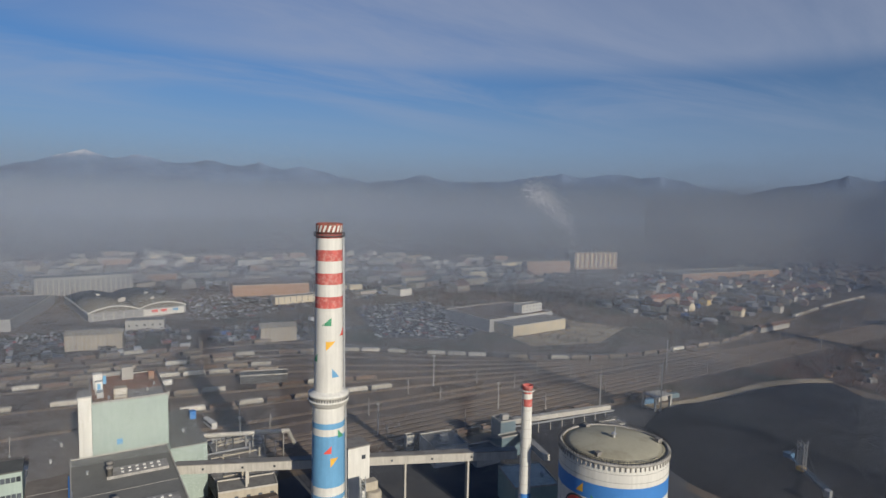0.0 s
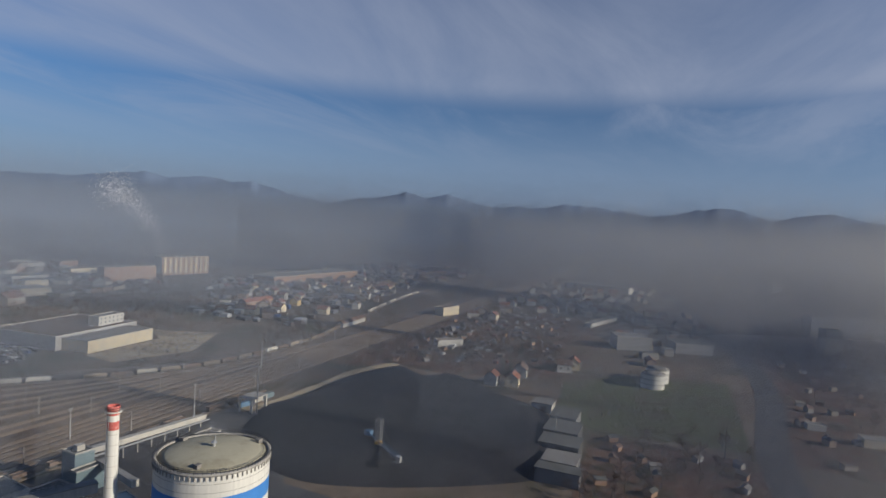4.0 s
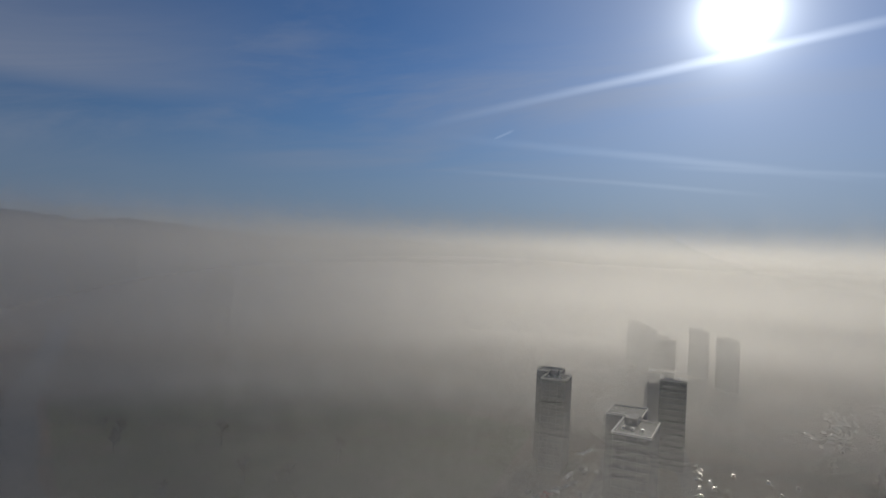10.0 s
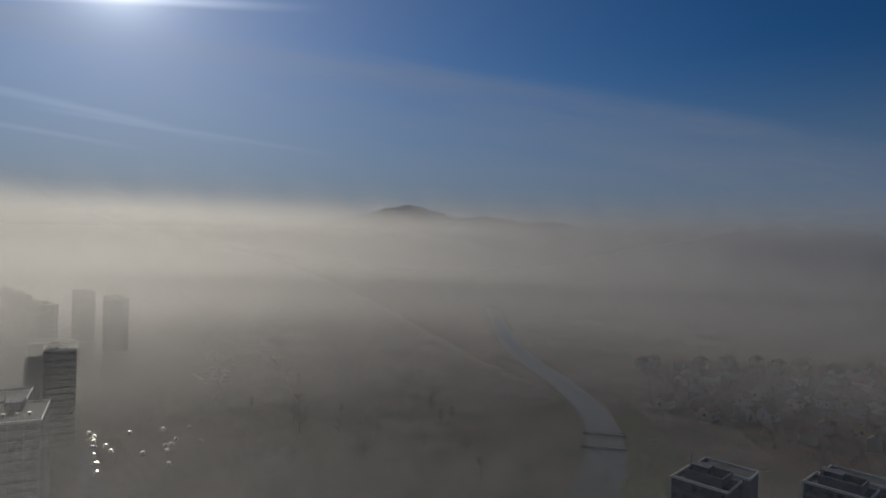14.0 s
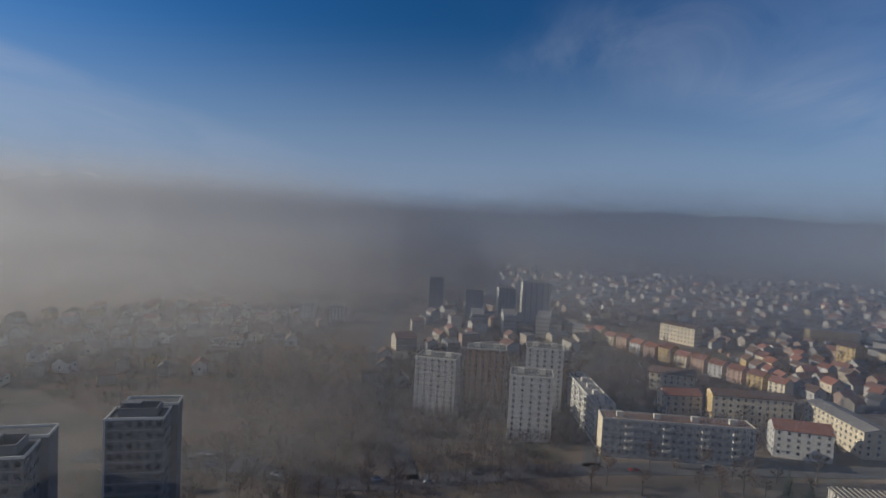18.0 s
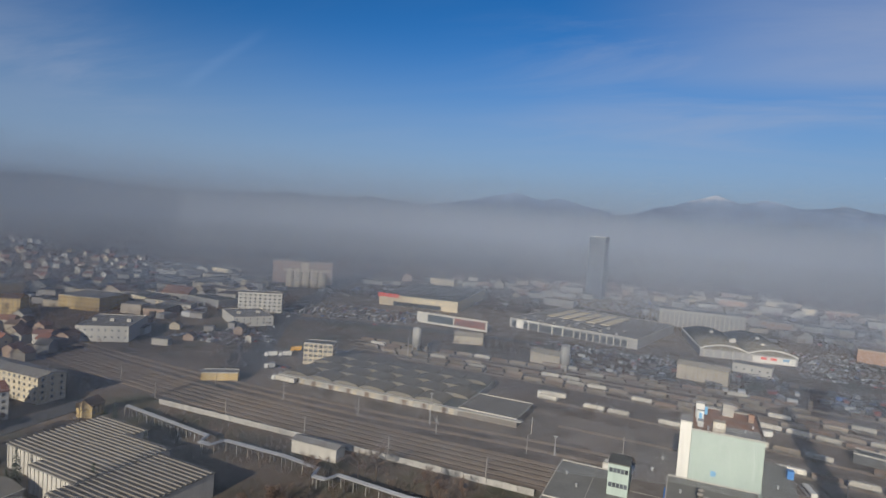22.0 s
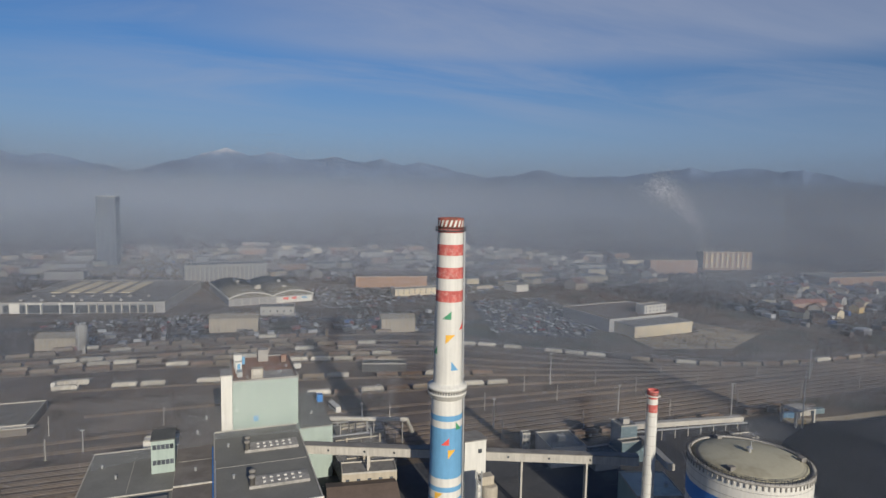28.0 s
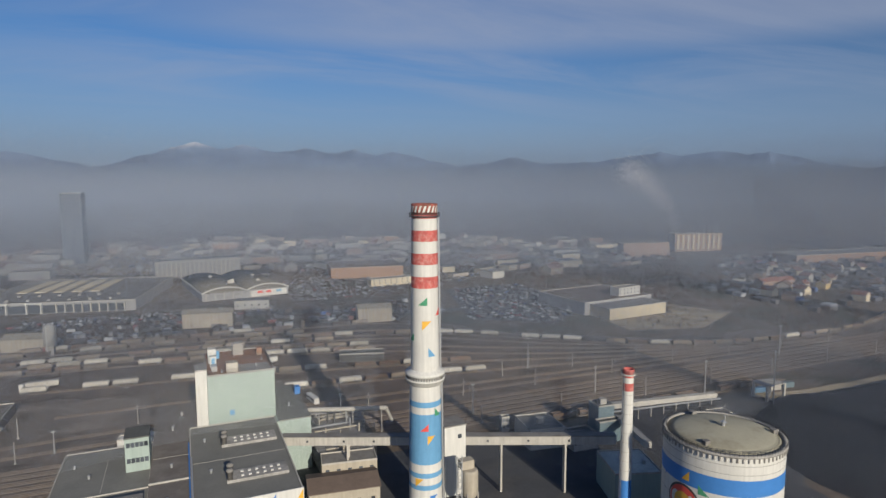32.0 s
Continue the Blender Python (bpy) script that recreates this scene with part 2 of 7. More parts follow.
GRASS = surface("winter_grass", (0.075, 0.085, 0.035), 0.95, size=25, fine=1.5, vary=0.35, stain=(0.09, 0.075, 0.045))
SOIL = surface("garden_soil", (0.1105, 0.065, 0.0455), 0.95, size=18, fine=1.5, vary=0.5, stain=(0.05, 0.05, 0.028))
CONCRETE = surface("concrete", (0.36, 0.34, 0.31), 0.85, size=5, fine=0.4, vary=0.18, stain=(0.26, 0.25, 0.23), streaks=0.2)
PALE = surface("pale_concrete", (0.47, 0.44, 0.385), 0.8, size=4, fine=0.4, vary=0.15, streaks=0.22)
STEEL_RAIL = surface("rail_steel", (0.2, 0.16, 0.13), 0.45, 0.7, size=5, fine=0.5)
WHITE = surface("white_paint", (0.64, 0.62, 0.565), 0.6, size=5, fine=0.5, vary=0.06, streaks=0.14, bump=0.05)
RED = surface("red_paint", (0.5, 0.115, 0.1), 0.7, size=2.2, fine=0.5, vary=0.22, stain=(0.56, 0.26, 0.22), bump=0.05, streaks=0.1)
RUST_RED = surface("rusty_red_paint", (0.34, 0.1, 0.075), 0.8, size=2.0, fine=0.4, vary=0.3, stain=(0.16, 0.085, 0.06), streaks=0.2)
BLUE = surface("blue_paint", (0.14, 0.33, 0.52), 0.6, size=5, fine=0.5, vary=0.08, streaks=0.1, bump=0.05)
DEEP_BLUE = surface("deep_blue_paint", (0.055, 0.2, 0.5), 0.6, size=5, fine=0.5, vary=0.08, bump=0.05)
ORANGE = surface("orange_paint", (0.72, 0.4, 0.06), 0.6, size=2, fine=0.4, vary=0.1, bump=0.05)
GREEN = surface("green_paint", (0.07, 0.28, 0.15), 0.6, size=2, fine=0.4, vary=0.1, bump=0.05)
SCARLET = surface("scarlet_paint", (0.66, 0.09, 0.07), 0.6, size=2, fine=0.4, vary=0.1, bump=0.05)
MINT = surface("mint_cladding", (0.35, 0.415, 0.37), 0.6, size=6, fine=0.5, vary=0.07, streaks=0.12, bump=0.08)
BITUMEN = surface("bitumen_roof", (0.105, 0.106, 0.098), 0.85, size=9, fine=0.6, vary=0.25, stain=(0.11, 0.108, 0.1))
RUST_ROOF = surface("rusty_deck", (0.3, 0.165, 0.11), 0.85, size=5, fine=0.5, vary=0.3, stain=(0.22, 0.17, 0.13))
GALV = surface("galvanised_steel", (0.5, 0.5, 0.49), 0.4, 0.6, size=4, fine=0.5, vary=0.12)
DARK_STEEL = surface("dark_steel", (0.09, 0.09, 0.09), 0.6, 0.4, size=3, fine=0.3, vary=0.2)
BEIGE = surface("beige_cladding", (0.42, 0.37, 0.29), 0.75, size=5, fine=0.5, vary=0.15, streaks=0.15)
BROWN_ROOF = surface("brown_sheet_roof", (0.14, 0.105, 0.085), 0.7, size=6, fine=0.5, vary=0.2)
TANK_ROOF = surface("tank_dome", (0.4, 0.37, 0.275), 0.8, size=14, fine=0.7, vary=0.1, stain=(0.31, 0.28, 0.2))
RIB_ROOF = surface("grey_brown_sheet_roof", (0.15, 0.135, 0.115), 0.75, size=6, fine=0.5, vary=0.2, stain=(0.2, 0.185, 0.16))
TAN_RIB = surface("tan_sheet_rib", (0.2, 0.178, 0.148), 0.7, size=5, fine=0.5, vary=0.2)
GREY_ROOF = surface("grey_sheet_roof", (0.22, 0.208, 0.19), 0.7, size=7, fine=0.6, vary=0.18, stain=(0.17, 0.155, 0.14))
PALE_SHEET = surface("pale_beige_sheet_roof", (0.36, 0.32, 0.25), 0.75, size=5, fine=0.5, vary=0.15, stain=(0.28, 0.25, 0.2))
VAULT = surface("ribbed_vault", (0.165, 0.148, 0.12), 0.8, size=9, fine=0.6, vary=0.15, stain=(0.125, 0.116, 0.1))
WAGON_WHITE = surface("wagon_white", (0.5, 0.465, 0.4), 0.7, size=3, fine=0.4, vary=0.15, streaks=0.3, each=0.3)
WAGON_RUST = surface("wagon_rust", (0.14, 0.098, 0.076), 0.85, size=3, fine=0.4, vary=0.3, each=0.35)
WAGON_GREY = surface("wagon_grey", (0.2, 0.165, 0.13), 0.8, size=3, fine=0.4, vary=0.25, each=0.35)
WATER = surface("river_water", (0.035, 0.04, 0.038), 0.3, size=30, fine=3.0, vary=0.2, bump=0.08)
TWIG = surface("bare_twigs", (0.1, 0.066, 0.05), 0.9, size=10, fine=1.0, vary=0.35, bump=0, each=0.35)
BARK = surface("bark", (0.06, 0.045, 0.035), 0.95, size=2, fine=0.3, vary=0.3)
NEEDLE = surface("conifer_needles", (0.022, 0.036, 0.02), 0.8, size=3, fine=0.4, vary=0.4, bump=0)
TILE_RED = surface("red_tiles", (0.2, 0.088, 0.062), 0.85, size=4, fine=0.4, vary=0.25, each=0.3)
TILE_BROWN = surface("brown_tiles", (0.12, 0.075, 0.055), 0.85, size=4, fine=0.4, vary=0.25, each=0.3)
PLASTER = {
    "white": surface("white_plaster", (0.44, 0.425, 0.39), 0.85, size=5, fine=0.5, vary=0.1, streaks=0.12, each=0.12),
    "cream": surface("cream_plaster", (0.58, 0.5, 0.36), 0.85, size=5, fine=0.5, vary=0.1, streaks=0.12, each=0.12),
    "gold": surface("golden_plaster", (0.5, 0.37, 0.18), 0.85, size=5, fine=0.5, vary=0.1, streaks=0.12, each=0.12),
    "grey": surface("grey_plaster", (0.29, 0.285, 0.28), 0.85, size=5, fine=0.5, vary=0.1, streaks=0.14, each=0.12),
    "salmon": surface("salmon_plaster", (0.36, 0.25, 0.19), 0.85, size=5, fine=0.5, vary=0.1, streaks=0.12, each=0.15),
    "tan": surface("tan_brick", (0.3, 0.19, 0.13), 0.85, size=4, fine=0.3, vary=0.15, streaks=0.1, each=0.1),
}
GLASS = surface("window_glass", (0.07, 0.078, 0.09), 0.12, size=3, fine=0.5, vary=0.3, bump=0, each=0.5)
CAR = {k: surface("car_" + k, c, 0.4, 0.0, size=3, fine=0.5, vary=0.05, bump=0, each=0.15) for k, c in
       (("white", (0.55, 0.55, 0.55)), ("silver", (0.42, 0.43, 0.45)), ("black", (0.02, 0.02, 0.022)),
        ("blue", (0.04, 0.08, 0.2)), ("red", (0.35, 0.03, 0.03)), ("grey", (0.13, 0.13, 0.14)))}
TYRE = surface("tyre", (0.02, 0.02, 0.02), 0.9, size=1, fine=0.2)
# the haze of distance is put into this blue base colour
MOUNTAIN = surface("mountain_haze_blue", (0.17, 0.225, 0.32), 0.95, size=300, fine=40, vary=0.3, bump=0)
# snow lies on the highest ground
mm = MOUNTAIN.node_tree
paint = mm.nodes["Principled BSDF"].inputs["Base Color"]
hazed = paint.links[0].from_socket
spot = mm.nodes.new("ShaderNodeNewGeometry")
tall = mm.nodes.new("ShaderNodeSeparateXYZ")
link(mm, spot.outputs["Position"], tall.inputs[0])
drift = node(mm, "ShaderNodeTexNoise", Scale=0.012, Detail=6.0, Roughness=0.7)
link(mm, spot.outputs["Position"], drift.inputs["Vector"])
line = maths(mm, "ADD", tall.outputs[2], maths(mm, "MULTIPLY", maths(mm, "SUBTRACT", drift.outputs[0], 0.5), 190.0))
link(mm, mix_colour(mm, span(mm, line, 325, 385), hazed, (0.4, 0.41, 0.45)), paint)


# ---- mesh tools ----
class Shape:
    """Collects corners and faces of one mesh."""

    def __init__(self):
        self.v, self.f = [], []

    def box(self, x0, y0, z0, x1, y1, z1):
        n = len(self.v)
        self.v += [(x0, y0, z0), (x1, y0, z0), (x1, y1, z0), (x0, y1, z0), (x0, y0, z1), (x1, y0, z1), (x1, y1, z1), (x0, y1, z1)]
        self.f += [tuple(n + i for i in q) for q in ((0, 3, 2, 1), (4, 5, 6, 7), (0, 1, 5, 4), (1, 2, 6, 5), (2, 3, 7, 6), (3, 0, 4, 7))]
        return self

    def prism(self, corners, z0, z1):
        n, k = len(self.v), len(corners)
        self.v += [(x, y, z0) for x, y in corners] + [(x, y, z1) for x, y in corners]
        self.f += [tuple(n + i for i in reversed(range(k))), tuple(n + k + i for i in range(k))]
        self.f += [(n + i, n + (i + 1) % k, n + k + (i + 1) % k, n + k + i) for i in range(k)]
        return self

    def lathe(self, rings, x=0.0, y=0.0, sides=24, caps=True):
        """Rings of (radius, height) round an upright axis."""
        n = len(self.v)
        for r, z in rings:
            self.v += [(x + r * math.cos(2 * math.pi * i / sides), y + r * math.sin(2 * math.pi * i / sides), z) for i in range(sides)]
        for j in range(len(rings) - 1):
            for i in range(sides):
                a, b = n + j * sides + i, n + j * sides + (i + 1) % sides
                self.f.append((a, b, b + sides, a + sides))
        if caps:
            self.f.append(tuple(n + i for i in reversed(range(sides))))
            self.f.append(tuple(n + (len(rings) - 1) * sides + i for i in range(sides)))
        return self

    def bar(self, a, b, w, h=None, sides=4):
        """A straight bar from a to b."""
        a, b, h = Vector(a), Vector(b), h or w
        way = (b - a).normalized()
        side = way.cross(Vector((0, 0, 1)))
        side = Vector((1, 0, 0)) if side.length < 1e-3 else side.normalized()
        top = side.cross(way).normalized()
        n = len(self.v)
        for p in (a, b):
            for i in range(sides):
                q = 2 * math.pi * (i + 0.5) / sides
                k = math.sqrt(2) if sides == 4 else 1.0
                self.v.append(tuple(p + side * (math.cos(q) * w / 2 * k) + top * (math.sin(q) * h / 2 * k)))
        self.f.append(tuple(n + i for i in range(sides)))
        self.f.append(tuple(n + sides + i for i in reversed(range(sides))))
        self.f += [(n + (i + 1) % sides, n + i, n + sides + i, n + sides + (i + 1) % sides) for i in range(sides)]
        return self

    def gable(self, x0, y0, x1, y1, z0, z1, along="x", over=0.4, thick=0.25):
        """A pitched roof of two slabs."""
        if along == "x":
            m = (y0 + y1) / 2
            prof = [(y0 - over, z0), (m, z1), (y1 + over, z0), (y1 + over, z0 + thick), (m, z1 + thick * 1.3), (y0 - over, z0 + thick)]
            ends = [[(x, a, b) for a, b in prof] for x in (x0 - over, x1 + over)]
        else:
            m = (x0 + x1) / 2
            prof = [(x1 + over, z0), (m, z1), (x0 - over, z0), (x0 - over, z0 + thick), (m, z1 + thick * 1.3), (x1 + over, z0 + thick)]
            ends = [[(a, y, b) for a, b in prof] for y in (y0 - over, y1 + over)]
        n = len(self.v)
        self.v += ends[0] + ends[1]
        self.f += [(n, n + 1, n + 4, n + 5), (n + 1, n + 2, n + 3, n + 4), (n + 11, n + 10, n + 7, n + 6), (n + 10, n + 9, n + 8, n + 7)]
        self.f += [(n + (i + 1) % 6, n + i, n + 6 + i, n + 6 + (i + 1) % 6) for i in range(6)]
        return self

    def barn(self, x0, y0, x1, y1, h, rise, along="x"):
        """A house body with both gables."""
        if along == "x":
            m = (y0 + y1) / 2
            ends = [[(x, y0, 0), (x, y1, 0), (x, y1, h), (x, m, h + rise), (x, y0, h)] for x in (x0, x1)]
        else:
            m = (x0 + x1) / 2
            ends = [[(x1, y, 0), (x0, y, 0), (x0, y, h), (m, y, h + rise), (x1, y, h)] for y in (y0, y1)]
        n = len(self.v)
        self.v += ends[0] + ends[1]
        self.f += [(n + 4, n + 3, n + 2, n + 1, n), (n + 5, n + 6, n + 7, n + 8, n + 9)]
        self.f += [(n + i, n + (i + 1) % 5, n + 5 + (i + 1) % 5, n + 5 + i) for i in range(5)]
        return self

    def vault(self, w, d, h, rise, thick=0.0, steps=14):
        """An arched roof over a hall that runs back from its front."""
        n = len(self.v)
        arc = [(w * i / steps, h + rise * math.sin(math.pi * i / steps) ** 0.8 if 0 < i < steps else h) for i in range(steps + 1)]
        for y in (0, d):
            self.v += [(x, y, z) for x, z in arc]
        k = steps + 1
        self.f += [(n + i, n + i + 1, n + k + i + 1, n + k + i) for i in range(steps)]
        self.f += [tuple(n + i for i in reversed(range(k))), tuple(n + k + i for i in range(k))]
        return self

    def mesh(self, name, material, smooth=False):
        me = bpy.data.meshes.new(name)
        me.from_pydata(self.v, [], self.f)
        me.update()
        if smooth:
            me.polygons.foreach_set("use_smooth", [len(p.vertices) == 4 for p in me.polygons])
        me.materials.append(material)
        return me


def thing(name, label, category, x=0.0, y=0.0, z=0.0, turn=0.0, group="", kind=""):
    ob = new(name)
    ob.empty_display_size = 0.5
    ob.matrix_basis = pose(x, y, z, 0, 0, turn)
    return tagged(ob, label, category, group, kind)


def part(name, shape, material, parent, label="", smooth=False, at=None, turn=0.0):
    """One mesh object under a thing or a part; shape is a Shape or a mesh that others share."""
    me = shape.mesh(name, material, smooth) if isinstance(shape, Shape) else shape
    ob = new(name, me)
    ob.parent = parent
    if at:
        ob.matrix_basis = pose(*at, 0, 0, turn)
    return tagged(ob, label)


def solo(name, shape, material, label, category, x=0.0, y=0.0, z=0.0, turn=0.0, group="", kind="", smooth=False):
    """A thing of a single mesh."""
    ob = new(name, shape.mesh(name, material, smooth) if isinstance(shape, Shape) else shape)
    ob.matrix_basis = pose(x, y, z, 0, 0, turn)
    return tagged(ob, label, category, group, kind)


def ribbon(points, width, z0, z1):
    """A strip of that width along a bending line."""
    s = Shape()
    pts = [Vector(p) for p in points]
    left, right = [], []
    for i, p in enumerate(pts):
        way = (pts[min(i + 1, len(pts) - 1)] - pts[max(i - 1, 0)]).normalized()
        side = Vector((-way.y, way.x)) * width / 2
        left.append(p + side)
        right.append(p - side)
    n = len(pts)
    s.v = [(p.x, p.y, z) for z in (z0, z1) for row in (left, right) for p in row]
    for i in range(n - 1):
        a, b, c, d = i, i + 1, n + i + 1, n + i
        s.f += [(a, b, c, d), (2 * n + d, 2 * n + c, 2 * n + b, 2 * n + a), (b, a, 2 * n + a, 2 * n + b), (d, c, 2 * n + c, 2 * n + d)]
    return s


def bend(points, steps=6):
    """A smooth line through the points."""
    pts = [Vector(p) for p in points]
    res = []
    for i in range(len(pts) - 1):
        p0, p1, p2, p3 = pts[max(i - 1, 0)], pts[i], pts[i + 1], pts[min(i + 2, len(pts) - 1)]
        for k in range(steps):
            q = k / steps
            res.append(0.5 * (2 * p1 + (p2 - p0) * q + (2 * p0 - 5 * p1 + 4 * p2 - p3) * q * q + (3 * p1 - p0 - 3 * p2 + p3) * q ** 3))
    return res + [pts[-1]]

# ---- ground, distance and haze ----
def polar_sheet(radii, sides, height):
    s = Shape()
    s.v.append((0, 0, height(0, 0)))
    for r in radii:
        for i in range(sides):
            a = 2 * math.pi * i / sides
            s.v.append((r * math.cos(a), r * math.sin(a), height(r, a)))
    s.f += [(0, 1 + i, 1 + (i + 1) % sides) for i in range(sides)]
    for j in range(len(radii) - 1):
        a, b = 1 + j * sides, 1 + (j + 1) * sides
        s.f += [(a + i, b + i, b + (i + 1) % sides, a + (i + 1) % sides) for i in range(sides)]
    return s


solo("ground", polar_sheet([60, 120, 200, 300, 420, 600, 850, 1200, 1800, 2600, 3600, 4900], 96, lambda r, a: -0.05), EARTH,
     "brown winter ground with dry grass and bare earth", "ground", kind="structure")


def zone(name, corners, material, label, category="ground", z=0.0):
    return solo(name, Shape().prism(corners, -0.3, z), material, label, category, kind="structure")


zone("rail_yard_ground", [(-900, 320), (-600, 282), (-260, 237), (420, 236), (1500, 236), (1500, 275), (700, 285), (480, 300), (300, 325),
                          (215, 375), (150, 470), (-130, 480), (-262, 400), (-270, 300), (-600, 330), (-900, 365)], BALLAST,
     "brown gravel of the wide railway yard", "gravel", 0.02)
zone("freight_yard", [(-262, 291), (-75, 287), (-60, 300), (60, 300), (60, 335), (-80, 345), (-130, 398), (-262, 398)], YARD,
     "worn grey paved freight yard", "pavement", 0.08)
zone("plant_yard", [(-130, 120), (-60, 226), (120, 226), (262, 222), (285, 208), (200, 142), (195, 60), (60, 40), (-90, 60)], ASPHALT,
     "dark paved yard of the heating plant", "pavement", 0.06)
zone("parking_lot", [(206, 430), (262, 392), (330, 440), (322, 560), (240, 560)], ASPHALT, "dark asphalt car park full of cars", "car park", 0.05)
zone("bare_field", [(300, 379), (370, 384), (391, 418), (416, 366), (352, 334), (297, 350)], FIELD, "pale bare gravel field", "field", 0.06)
zone("market_forecourt", [(-430, 470), (-130, 560), (-60, 560), (120, 560), (140, 720), (-260, 700), (-450, 640)], YARD,
     "grey asphalt round the shops", "pavement", 0.05)
zone("bare_building_site", [(-210, 860), (60, 760), (120, 900), (60, 1150), (-260, 1100)], FIELD, "pale bare building land", "field", 0.05)
zone("allotment_ground", [(255, 35), (330, 38), (330, -45), (250, -48), (190, -45), (190, 30)], SOIL, "reddish garden soil of allotments", "garden", 0.05)
zone("meadow", [(335, 60), (430, 70), (470, 40), (500, -40), (345, -42), (338, 0)], GRASS, "short dull green winter meadow", "grass", 0.04)
zone("garden_land", [(380, 230), (700, 235), (760, 110), (600, 60), (440, 75), (402, 145), (405, 190)], SOIL, "brown overgrown garden land", "garden", 0.03)
zone("woodland_floor", [(120, -130), (200, -150), (300, -200), (370, -250), (290, -340), (170, -330), (100, -260)], SOIL, "reddish bare woodland floor in fog", "ground", 0.03)
zone("suburb_gardens", [(-255, -120), (-330, -250), (-420, -410), (-640, -320), (-650, -110), (-460, -60), (-300, -50)], SOIL, "dark winter gardens between the houses", "garden", 0.03)
zone("eastern_gardens", [(338, -62), (700, -76), (800, -330), (610, -350), (440, -232), (330, -150)], SOIL, "brown allotment land along the road", "garden", 0.03)
zone("south_meadow", [(60, -128), (260, -160), (420, -250), (330, -420), (120, -380), (96, -200)], GRASS, "dull green meadow under the fog", "grass", 0.035)
zone("river_meadow", [(-140, -160), (-175, -190), (-240, -280), (-300, -300), (-230, -170)], GRASS, "dull green meadow by the river", "grass", 0.04)

RIVER = bend([(900, -560), (600, -360), (440, -245), (352, -195), (260, -145), (120, -112), (0, -120), (-110, -155), (-192, -213), (-256, -285),
              (-296, -370), (-350, -520), (-500, -800)])
solo("river", ribbon(RIVER, 20, -0.3, 0.1), WATER, "narrow grey river reflecting the sky", "river", kind="structure")
ROADS = [
    ("road", bend([(-243, -160), (-243, -94), (-234, -37), (-262, 53), (-274, 143), (-282, 215)]), 13),
    ("road", bend([(-246, 240), (-262, 300), (-310, 385), (-365, 488), (-471, 763), (-560, 1050)]), 26),
    ("road", bend([(215, -60), (252, -56), (341, -52), (526, -66), (793, -40), (1200, 20)]), 17),
    ("road", bend([(-480, 440), (-300, 505), (-120, 535), (60, 520), (200, 470), (330, 470), (480, 520)]), 12),
    ("road", bend([(40, -420), (22, -330), (10, -240), (0, -150)]), 9),
    ("road", bend([(-240, -20), (-330, -40), (-430, -62), (-560, -75), (-760, -82)]), 10),
    ("road", bend([(92, -160), (70, -240), (62, -300), (75, -420)]), 7),
    ("road", bend([(-265, 60), (-420, 95), (-620, 150)]), 8),
]
for name, line, width in ROADS:
    solo(name, ribbon(line, width, -0.3, 0.12), ASPHALT, "dark grey asphalt road", "road", kind="structure")

# mountains: a ridge of overlapping summits, snow on the highest
SUMMITS = [(72.6, 1.2, 6), (65, 1.1, 8), (55.6, 1.0, 8), (36, 1.1, 8), (29.5, 1.25, 6), (16, 2.5, 4.5), (12, 2.25, 4), (-1.3, 3.3, 4.2), (-5, 3.15, 5),
           (-10.5, 2.9, 6), (-15, 2.8, 5), (-18.5, 2.7, 4), (-29.5, 2.1, 4), (-36, 1.7, 8), (-42.5, 2.4, 6), (-46.8, 2.5, 6), (-51, 2.4, 3), (-65, 2.3, 4), (-69, 2.3, 4),
           (-81, 2.1, 8), (-93, 2.6, 4), (-101, 2.45, 4), (-111, 2.15, 5), (-118, 1.9, 6), (-126, 1.7, 9), (156, 2.8, 4), (149, 2.0, 5), (143, 1.7, 4), (-150, 1.2, 12)]


def ridge(az, low):
    e = low
    for a, el, w in SUMMITS:
        d = (az - a + 180) % 360 - 180
        e = max(e, el - abs(d) * el * 0.36 / w)
    rough = 0.0
    for f, k in ((0.35, 0.3), (0.8, 0.2), (1.9, 0.1), (4.3, 0.05)):
        rough += k * (0.5 - abs(noise.noise((az * f, 3.1 + f, 0))) * 1.6)
    return e + 0.6 * rough * min(1.0, e / 1.5)


def ridge_shape(far, near, gain, low, a0=-180.0, a1=180.0, step=0.25):
    s = Shape()
    n = int((a1 - a0) / step)
    for i in range(n + 1):
        az = a0 + i * step
        x, y = -math.sin(radians(az)), math.cos(radians(az))
        top = 110 + far * math.tan(radians(max(ridge(az, low) * gain, 0.2)))
        broad = 110 + far * math.tan(radians(max(sum(ridge(az + d, low) for d in (-6, -4, -2, 0, 2, 4, 6)) / 7 * gain, 0.2)))
        for k, q in enumerate((1.0, 0.93, 0.8, 0.55, 0.0)):
            r = far + (near - far) * (1 - q)
            blend = min(k / 2, 1.0)
            s.v.append((x * r, y * r, (top * (1 - blend) + min(broad, top * 1.1) * blend) * q))
    for i in range(n):
        a, b = i * 5, i * 5 + 5
        s.f += [(a + k, a + k + 1, b + k + 1, b + k) for k in range(4)]
    return s


solo("mountain_range", ridge_shape(4500, 3500, 1.0, 0.35), MOUNTAIN, "mountain range on the horizon, painted haze blue", "mountains", kind="structure", smooth=True)


FOG = bpy.data.materials.new("ground_fog")
FOG.use_nodes = True
ft = FOG.node_tree
ft.nodes.clear()
